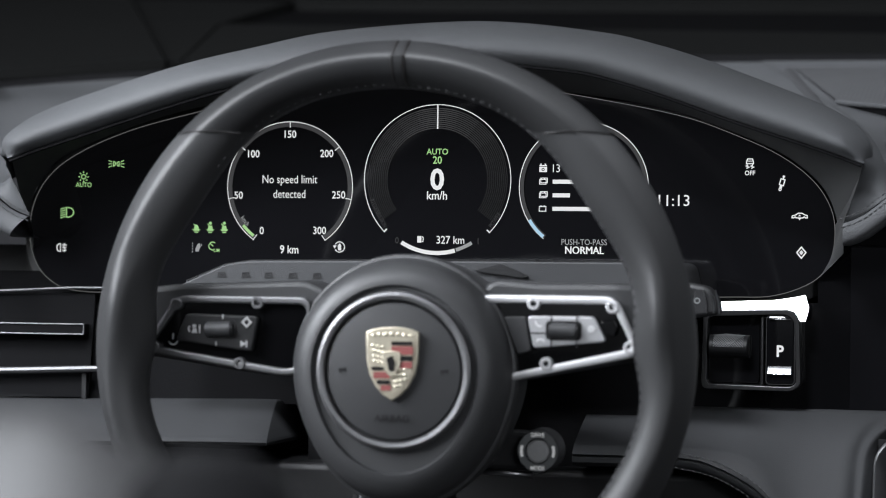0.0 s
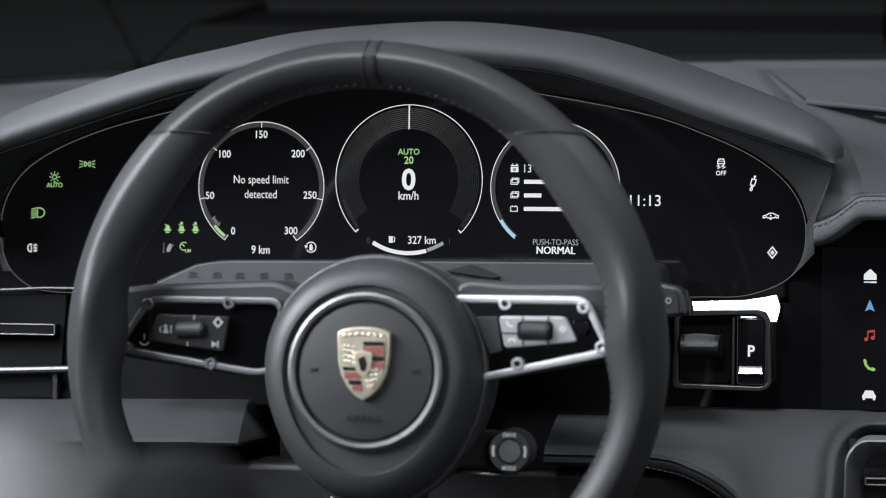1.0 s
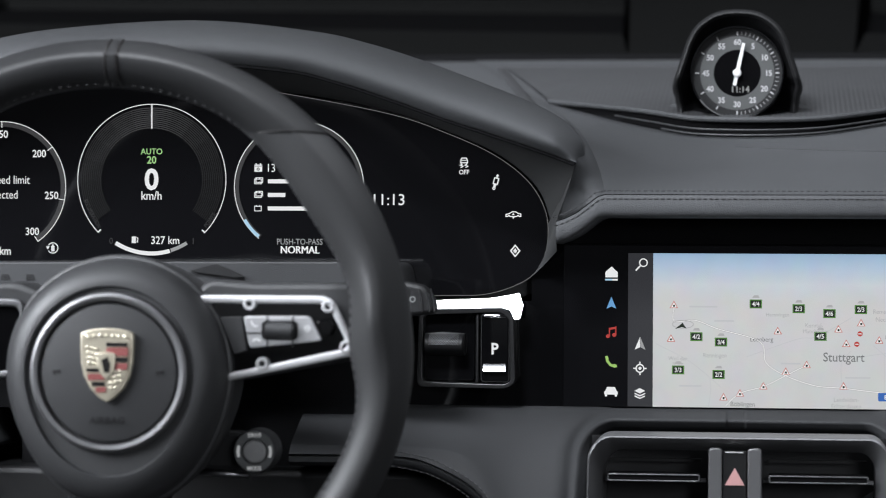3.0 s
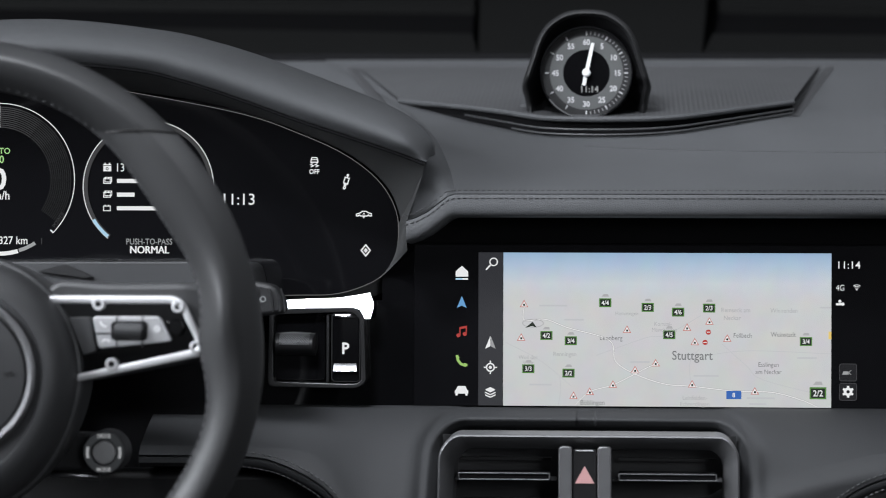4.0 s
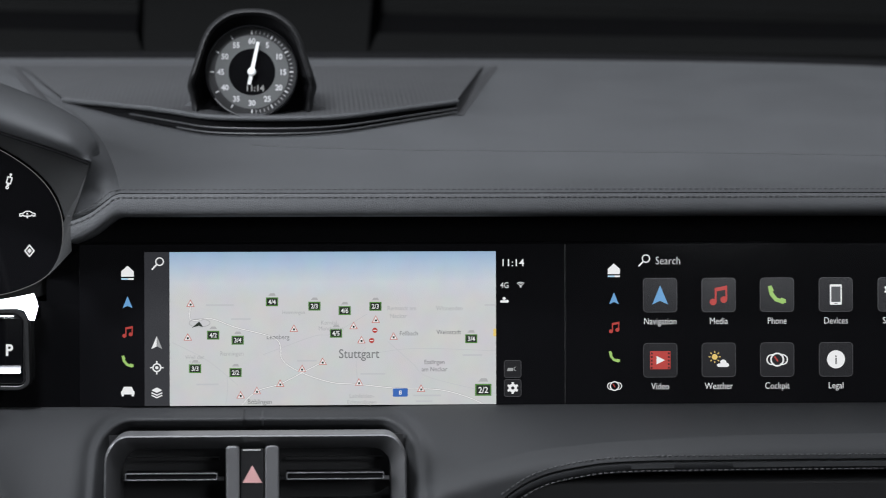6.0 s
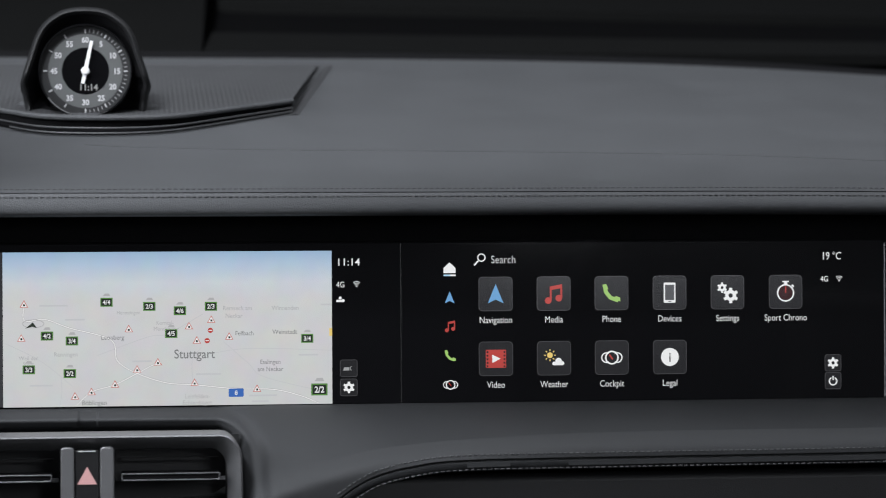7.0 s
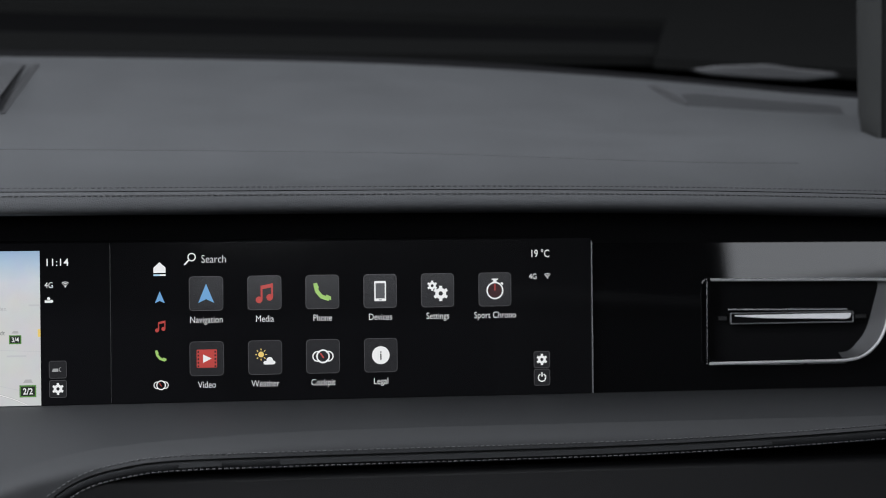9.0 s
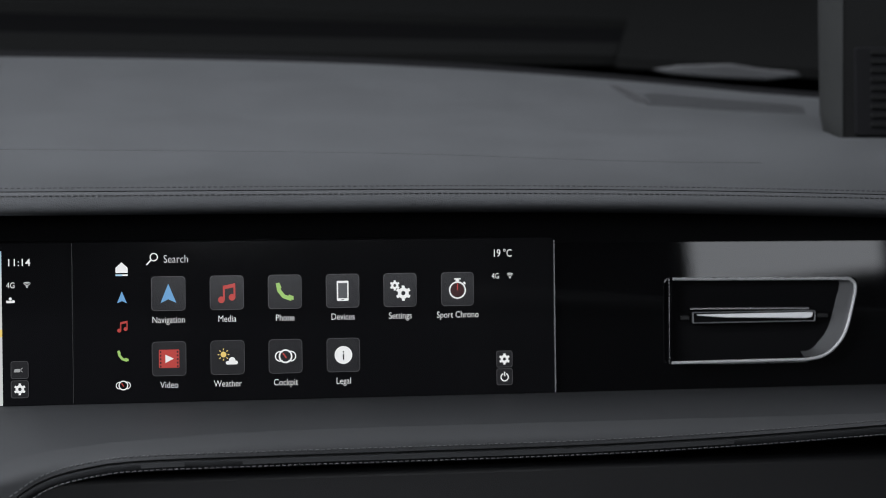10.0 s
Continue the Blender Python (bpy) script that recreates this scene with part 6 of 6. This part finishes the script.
    for x, z in ((-0.0720, -0.0380), (-0.0740, -0.0622), (0.0022, -0.0562), (0.0452, -0.0545), (0.0508, -0.0648), (0.0612, -0.0500), (0.0228, -0.0802), (0.0080, -0.0852), (-0.0078, -0.0958), (-0.0245, -0.1010), (-0.0362, -0.1040), (0.0490, -0.0952), (0.0938, -0.1000), (0.0740, -0.0622)):
        t = part("warning_sign", Flat(x, z, 0.0032, Y3).poly((-0.95, -0.75), (0.95, -0.75), (0, 0.95)).bm, MAP_RED, m)
        part("sign_face", Flat(x, z, 0.0032, Y4).poly((-0.66, -0.6), (0.66, -0.6), (0, 0.62)).bm, WHITE, t)
        part("sign_mark", Flat(x, z, 0.0032, Y4 - 0.0001).bar(-0.2, -0.45, 0.25, 0.0).bm, MAP_BLACK, t)
    for x, z in ((0.0605, -0.0578), (0.0582, -0.0652)):
        t = part("closed_sign", Flat(x, z, 1, Y3).dot(0, 0, 0.0019, 16).bm, RED, m)
        part("sign_mark", Flat(x, z, 1, Y4).bar(-0.0012, -0.0003, 0.0012, 0.0003).bm, WHITE, t)
    t = part("motorway_sign", Flat(0.0788, -0.1028, 1, Y4).poly(*rounded(-0.0054, -0.0030, 0.0054, 0.0030, 0.0008)).bm, MAP_BLUE, m)
    words("8", 0.0788, -0.1028, 0.0046, WHITE, t, y=Y4 - 0.0002, bold=0.01)
    own = part("own_position", Flat(-0.0655, -0.0538, 0.0052, Y4).line(0.1, *[(1.45 * math.cos(math.tau * k / 24), 0.55 * math.sin(math.tau * k / 24) + 0.35) for k in range(25)]).bm, MAP_EDGE, m)
    part("own_arrow", Flat(-0.0670, -0.0540, 0.0042, Y4 - 0.0002).poly((-1.0, -0.35), (0.3, 0.75), (1.0, -0.25), (0.2, 0.0)).bm, MAP_BLACK, own)
    part("edge_sign", Flat(0, 0, 1, Y3).bar(0.1462, -0.0625, 0.1482, -0.0570).bm, YELLOW, m)


def passenger_display():
    d = thing("passenger_display", "black passenger touchscreen with two rows of app tiles", "touchscreen", (0.378, 0.0, -0.054), "dashboard touchscreens")
    part("glass", plate(rounded(0.1992, -0.1118, 0.5578, 0.0045, 0.001), -0.0016, 0.0, 0.0003), GLASS_BLACK, d)
    part("edge_line", block(0.5580, 0.5588, -0.0022, 0.0, -0.1118, 0.0025), SURROUND, d, "thin dull metal edge line")
    Y, Y2 = -0.0019, -0.0021
    home(0.2340, -0.0145, 0.0044, d, Y2)
    arrow(0.2340, -0.0355, 0.0042, d, Y2)
    note(0.2342, -0.0563, 0.0040, d, Y2)
    phone(0.2343, -0.0778, 0.0042, d, Y2)
    rings(0.2343, -0.0990, 0.0044, d, Y2)
    lens(0.2563, -0.0080, 0.0045, d, Y2)
    words("Search", 0.2735, -0.0080, 0.0082, WHITE, d, y=Y2, squeeze=0.84, bold=-0.012)
    words("19 °C", 0.5182, -0.0068, 0.0080, WHITE, d, y=Y2, squeeze=0.80)
    words("4G", 0.5128, -0.0238, 0.0058, WHITE, d, y=Y2, squeeze=0.85)
    radio(0.5240, -0.0236, 0.0027, d, Y2)
    t = tile(0.5190, -0.0860, 0.0060, d, Y, 0.0015)
    cog(0.5190, -0.0860, 0.0040, t, Y2)
    t = tile(0.5190, -0.0992, 0.0060, d, Y, 0.0015)
    part("power_symbol", Flat(0.5190, -0.0995, 0.0036, Y2).ring(0, 0, 0.66, 0.9, 115, 425, 24).bar(-0.13, 0.2, 0.13, 1.1).bm, WHITE, t)
    X = (0.2677, 0.3105, 0.3533, 0.3965, 0.4398, 0.4835)
    for k, s in enumerate(("Navigation", "Media", "Phone", "Devices", "Settings", "Sport Chrono", "Video", "Weather", "Cockpit", "Legal")):
        x, z = X[k % 6] if k < 6 else X[k - 6], -0.0332 if k < 6 else -0.0804
        t = tile(x, z, 0.0123, d, Y)
        words(s, x, z - 0.0188, 0.0068, WHITE, t, y=Y2, squeeze=0.83, bold=-0.006)
        if k == 0:
            arrow(x, z, 0.0068, t, Y2)
        elif k == 1:
            note(x, z, 0.0068, t, Y2)
        elif k == 2:
            phone(x, z, 0.0068, t, Y2)
        elif k == 3:
            q = part("device_symbol", Flat(0, 0, 1, Y2).poly(*rounded(x - 0.0044, z - 0.0074, x + 0.0044, z + 0.0074, 0.0008)).bm, WHITE, t)
            part("device_screen", Flat(x, z, 1, Y2 - 0.0002).bar(-0.0034, -0.0054, 0.0034, 0.0058).bm, SCREEN_GREY, q)
            part("device_key", Flat(x, z, 1, Y2 - 0.0002).bar(-0.0010, -0.0068, 0.0010, -0.0062).bm, SIDEBAR, q)
        elif k == 4:
            cog(x - 0.0040, z + 0.0034, 0.0036, t, Y2)
            cog(x + 0.0024, z - 0.0024, 0.0054, t, Y2)
        elif k == 5:
            part("stopwatch_symbol", Flat(x, z - 0.0008, 0.0065, Y2).ring(0, 0, 0.84, 1.0, n=32).bar(-0.2, 1.0, 0.2, 1.3).bar(-0.38, 1.22, 0.38, 1.36).line(0.2, (0.72, 0.9), (0.95, 0.68)).bm, WHITE, t)
            part("stopwatch_sector", Flat(x, z - 0.0008, 0.0065, Y2).dot(0, 0, 0.80, 28).bm, DEEP_RED, t)
            part("stopwatch_hand", Flat(x, z - 0.0008, 0.0065, Y2 - 0.0002).bar(-0.06, 0.0, 0.06, 0.75).bm, RED, t)
        elif k == 6:
            q = part("film_symbol", Flat(0, 0, 1, Y2).poly(*rounded(x - 0.0074, z - 0.0066, x + 0.0074, z + 0.0066, 0.0006)).bm, RED, t)
            f = Flat(x, z, 1, Y2 - 0.0002)
            for s2 in (-1, 1):
                for j in range(5):
                    f.bar(s2 * 0.0062 - 0.0006, -0.0056 + 0.0026 * j - 0.0006, s2 * 0.0062 + 0.0006, -0.0056 + 0.0026 * j + 0.0008)
            part("film_holes", f.bm, TILE, q)
            part("play_mark", Flat(x, z, 0.0034, Y2 - 0.0002).poly((-0.8, -0.9), (1.0, 0), (-0.8, 0.9)).bm, WHITE, q)
        elif k == 7:
            f = Flat(x - 0.0030, z + 0.0022, 0.0028, Y2).dot(0, 0, 0.75, 18)
            for j in range(8):
                a = math.tau * j / 8
                f.line(0.26, (1.1 * math.cos(a), 1.1 * math.sin(a)), (1.55 * math.cos(a), 1.55 * math.sin(a)))
            part("sun_symbol", f.bm, YELLOW, t)
            part("cloud_symbol", Flat(x + 0.0028, z - 0.0026, 0.0032, Y2 - 0.0002).bar(-0.9, -0.8, 1.0, 0.0).dot(-0.9, -0.4, 0.4, 14).dot(1.0, -0.35, 0.45, 14).dot(0.15, 0.15, 0.75, 18).bm, WHITE, t)
        elif k == 8:
            rings(x, z, 0.0064, t, Y2)
        else:
            q = part("info_symbol", Flat(x, z, 1, Y2).dot(0, 0, 0.0066, 32).bm, WHITE, t)
            words("i", x, z, 0.0098, TILE, q, y=Y2 - 0.0002, bold=0.01)


centre_display()
passenger_display()


# ---- stopwatch and speaker tray on the dash ----
def speaker_tray():
    t = thing("speaker_tray", "raised perforated speaker tray with ribbed front edge", "speaker", (CENTRE, 0.25, 0.12))
    arc = spline([(-0.1850, 0.2690), (-0.1655, 0.2408), (-0.1506, 0.2225), (-0.1264, 0.1933), (-0.0939, 0.1605), (-0.0640, 0.1365), (CENTRE, 0.1300), (0.0080, 0.1320), (0.0379, 0.1425), (0.0640, 0.1610), (0.0937, 0.1850), (0.1200, 0.2060), (0.1340, 0.2180)], 5)
    rows = []
    rise = [0.04 + 0.96 * math.sin(math.pi / 2 * min(1.0, (p.x + 0.190) / 0.115)) - 0.28 * max(0.0, p.x / 0.134) for p in arc]
    for p, e in zip(arc, rise):
        k = (p.x + 0.185) / 0.319
        bx, by = -0.235 + 0.405 * k, 0.424
        rows.append([(p.x + (bx - p.x) * j / 8, p.y + (by - p.y) * j / 8, top_z(0, p.y + (by - p.y) * j / 8) + 0.0140 * e * (1 - j / 8) ** 0.7 + 0.0012) for j in range(9)])
    part("perforated_top", loft(rows), GRILLE, t)
    part("tray_front", loft([[(p.x, p.y + 0.004, top_z(0, p.y) - 0.002), (p.x, p.y + 0.004, top_z(0, p.y) + 0.0135 * e)] for p, e in zip(arc, rise)]), BLACKOUT, t)
    for dz, dy, r, cut in ((0.0140, -0.001, 0.0021, 0), (0.0062, -0.0020, 0.0007, 15), (0.0022, -0.0026, 0.0007, 21)):
        part("rib", tube([(q.x, q.y + dy, top_z(0, q.y) + dz * e) for q, e in list(zip(arc, rise))[cut:]], r, 8), LEATHER if cut == 0 else HUB_SKIN, t)
    for sx, sy, bx in ((-0.199, 0.262, -0.241), (0.1345, 0.210, 0.1785)):
        rows = []
        for j in range(9):
            y = sy + (0.424 - sy) * j / 8
            rows.append([(sx + (bx - sx) * j / 8 + w, y, top_z(0, y) + h) for w, h in ((-0.0050, -0.0006), (-0.0030, 0.0009), (0.0030, 0.0009), (0.0050, -0.0006))])
        part("end_strip", loft(rows), HUB_SKIN, t, "", 80)


def stopwatch():
    cx, cz, near = -0.0296, 0.1382, 0.1335
    s = thing("dash_stopwatch", "round black dashboard stopwatch with a white hand", "stopwatch", (cx, 0.19, 0.105))
    half = spline([(0.0, 0.0492), (0.0110, 0.0484), (0.0211, 0.0450), (0.0321, 0.0365), (0.0387, 0.0255), (0.0431, 0.0123), (0.0475, -0.0009), (0.0501, -0.0097), (0.0497, -0.0141), (0.0484, -0.0185), (0.0468, -0.0300), (0.0466, -0.0380)], 4)
    half += [Vector(p) for p in ((0.036, -0.0390), (0.024, -0.0392), (0.012, -0.0393), (0.0, -0.0393))]
    outline = [(p.x, p.y) for p in half] + [(-p.x, p.y) for p in half[-2:0:-1]]

    def ring(y, k, lift=0.0):
        return [(cx + x * k, y + 0.8 * max(0.0, abs(x) - 0.022) * max(0.0, min(1.0, (-0.004 - z) / 0.022)), cz + z * k + lift) for x, z in outline]

    shell = [ring(near + a, k, b) for a, k, b in ((0.006, 0.880, 0), (0.0015, 0.898, 0), (0.0, 0.922, 0), (0.0008, 0.950, 0), (0.0034, 0.975, 0), (0.008, 0.995, 0), (0.016, 1.0, 0), (0.035, 1.0, 0.0005), (0.055, 0.96, -0.001), (0.075, 0.84, -0.006), (0.090, 0.64, -0.015))]
    part("housing", loft(shell, True), WATCH_SKIN, s, "", 75)
    part("housing_back", plate([(x, z) for x, _, z in shell[-1]], near + 0.0895, near + 0.0915), HUB_SKIN, s)
    lip = shell[0]
    inside = []
    for k in range(6):
        e = k / 5
        row = []
        for x, y, z in lip:
            d = Vector((x - cx, z - cz)).normalized() * 0.0358
            row.append((x + (cx + d.x - x) * e, y + 0.0115 * e, z + (cz + d.y - z) * e))
        inside.append(row)
    part("housing_throat", loft(inside, True), BLACKOUT, s, "matt black throat round the dial", 75)
    f = near + 0.0110
    part("bezel", turned([(0.0362, f + 0.004), (0.0362, f - 0.0045), (0.0355, f - 0.0056), (0.0346, f - 0.0048), (0.0342, f + 0.002)], (cx, cz), 64), PIANO, s)
    face = part("dial_face", disc((cx, cz), 0.0352, f + 0.0012, 64), SOFT_BLACK, s)
    part("dial_ring", turned([(0.0285, f + 0.0008), (0.0180, f + 0.0008)], (cx, cz), 64), RING_GREY, face)
    for k in range(60):
        big = k % 5 == 0
        if 15 < k < 45 and not big:
            continue
        g = Flat(cx, cz, 1, f + 0.0004, 360 * k / 60).bar(0.0292 if big else 0.0298, -0.0005 if big else -0.0003, 0.0322, 0.0005 if big else 0.0003)
        part("mark", g.bm, DIM_PRINT if big else RING_PALE, face)
    for k in range(12):
        a = math.pi / 2 - math.tau * k / 12
        words(str(60 if k == 0 else 5 * k), cx + 0.0240 * math.cos(a), cz + 0.0240 * math.sin(a), 0.0060, DIM_PRINT, face, y=f + 0.0005, bold=0.03)
    part("inner_disc", disc((cx, cz), 0.0180, f + 0.0005, 48), PIANO, face)
    words("11:14", cx + 0.0022, cz - 0.0125, 0.0066, DIM, face, y=f + 0.0002, bold=0.02, squeeze=1.0)
    a = math.radians(90 - 12)
    u, v = Vector((math.cos(a), math.sin(a))), Vector((-math.sin(a), math.cos(a)))
    q = [u * -0.010 + v * 0.0013, u * -0.010 - v * 0.0013, u * 0.0 - v * 0.0015, u * 0.0235 - v * 0.0012, u * 0.0235 + v * 0.0012, v * 0.0015]
    part("hand", plate([(cx + w.x, cz + w.y) for w in q], f - 0.0028, f - 0.0021), HAND_WHITE, face, "white stopwatch hand")
    part("hand_cap", turned([(0.0032, f), (0.0032, f - 0.0040), (0.0024, f - 0.0047), (0.0001, f - 0.0049)], (cx, cz), 24), HAND_WHITE, face)
    for side in (-1, 1):  # leather flares from the tray up to the housing
        rows = []
        for k in range(7):
            e = k / 6
            reach = 0.0225 * (1 - e) ** 1.3
            rows.append([(cx + side * (0.0440 + reach), near + 0.034 + 0.03 * e, cz - 0.0315 + 0.016 * e), (cx + side * (0.0450 + reach * 0.4), near + 0.038 + 0.03 * e, cz - 0.0305 + 0.020 * e), (cx + side * 0.0452, near + 0.042 + 0.03 * e, cz - 0.0270 + 0.022 * e)])
        part("flare", loft(rows), LEATHER, s, "", 75)


speaker_tray()
stopwatch()


# ---- windscreen pillar and front seat ----
def pillar():
    p = thing("windscreen_pillar", "dark suede-covered windscreen pillar with a slotted vent", "windscreen pillar", (0.90, 0.2, 0.1))
    rows = []
    for x0, x1, z in ((0.8312, 0.8540, 0.42), (0.8312, 0.8535, 0.20), (0.8314, 0.8520, 0.1053), (0.8342, 0.8518, 0.0903), (0.8430, 0.8516, 0.0820), (0.8500, 0.8514, 0.0760)):
        rows.append([(x0 * 1.0473, 0.240, z * 1.04), (x0 * 1.0172, 0.186, z * 1.017), (x0 * 1.0135, 0.178, z * 1.013), (x0 * 1.012 + 0.002, 0.170, z * 1.009), (x1 - 0.002, 0.1515, z), (x1, 0.150, z)])
    part("side_cover", loft(rows), SUEDE, p, "grey-green suede flank of the pillar", 60)
    part("cover", plate(soften([(0.8522, 0.42), (0.8516, 0.0765), (0.860, 0.0748), (1.02, 0.0700), (1.02, 0.42)], 0.003), 0.151, 0.170, 0.003, 3), DARK_SUEDE, p)
    v = part("vent_plate", plate(rounded(0.8625, 0.086, 0.96, 0.160, 0.004), 0.1480, 0.153, 0.0015), BLACKOUT, p)
    for k in range(9):
        part("slot", block(0.8760, 0.95, 0.1460, 0.1485, 0.0935 + 0.0075 * k, 0.0970 + 0.0075 * k, 0.0006), DARK_SUEDE, v)
    d = thing("dash_corner_vent", "flush dark shapes for the shaded demister recess in the dashboard corner", "air vent", (0.80, 0.27, 0.11))
    # Flush darker shapes stand in for the recess and its shade.
    for name, a, m in (("slot", [(0.7139, 0.3592), (0.7136, 0.3198), (0.7145, 0.2868), (0.7193, 0.2700), (0.7270, 0.2811), (0.7269, 0.3063), (0.7253, 0.3371), (0.7213, 0.3576)], HUB_SKIN),
                       ("grille_strip", [(0.7195, 0.2676), (0.7469, 0.2641), (0.7948, 0.2543), (0.8457, 0.2523), (0.8568, 0.2473), (0.8667, 0.2796), (0.8601, 0.2896), (0.8131, 0.3050), (0.7751, 0.3164), (0.7464, 0.3247), (0.7326, 0.3174), (0.7289, 0.2838)], LEATHER_LOW)):
        bm = bmesh.new()
        lo = [bm.verts.new((x, y, top_z(x, y) - 0.002)) for x, y in a]
        hi = [bm.verts.new((x, y, top_z(x, y) + 0.0004)) for x, y in a]
        bm.faces.new(hi)
        for i in range(len(a)):
            bm.faces.new((lo[i - 1], lo[i], hi[i], hi[i - 1]))
        bmesh.ops.recalc_face_normals(bm, faces=bm.faces)
        part(name, bm, m, d)


def front_seat():
    s = thing("driver_chair", "grey leather front seat backrest in soft focus", "car seat", (-0.45, -1.0, -0.78))
    prof = [(-1.130, -0.62), (-1.135, -0.10), (-1.150, -0.052), (-1.165, -0.044), (-1.185, -0.050), (-1.215, -0.085), (-1.250, -0.145), (-1.285, -0.230), (-1.300, -0.62)]
    back = [[(x, y, z + dz) for y, z in prof] for x, dz in ((-0.74, -0.012), (-0.66, -0.004), (-0.52, 0.0), (-0.40, -0.002), (-0.305, -0.008), (-0.275, -0.022), (-0.256, -0.050))]
    part("backrest", loft(back, True, False, False), SEAT_HIDE, s, "", 80)
    # The bolster's shadowed side, made as a separate black skin.
    shell = [[(x, y, z + dz) for y, z in prof] for x, dz in ((-0.285, -0.030), (-0.265, -0.018), (-0.245, -0.018), (-0.232, -0.028), (-0.222, -0.060))]
    part("side_shell", loft(shell, True, False, False), BLACKOUT, s, "shaded side of the backrest, painted black", 80)
    part("cushion", block(-0.68, -0.24, -1.16, -0.70, -0.66, -0.52, 0.05), SEAT_HIDE, s)
    part("plinth", block(-0.62, -0.30, -1.15, -0.75, -0.86, -0.64, 0.01), SOFT_BLACK, s)


pillar()
front_seat()
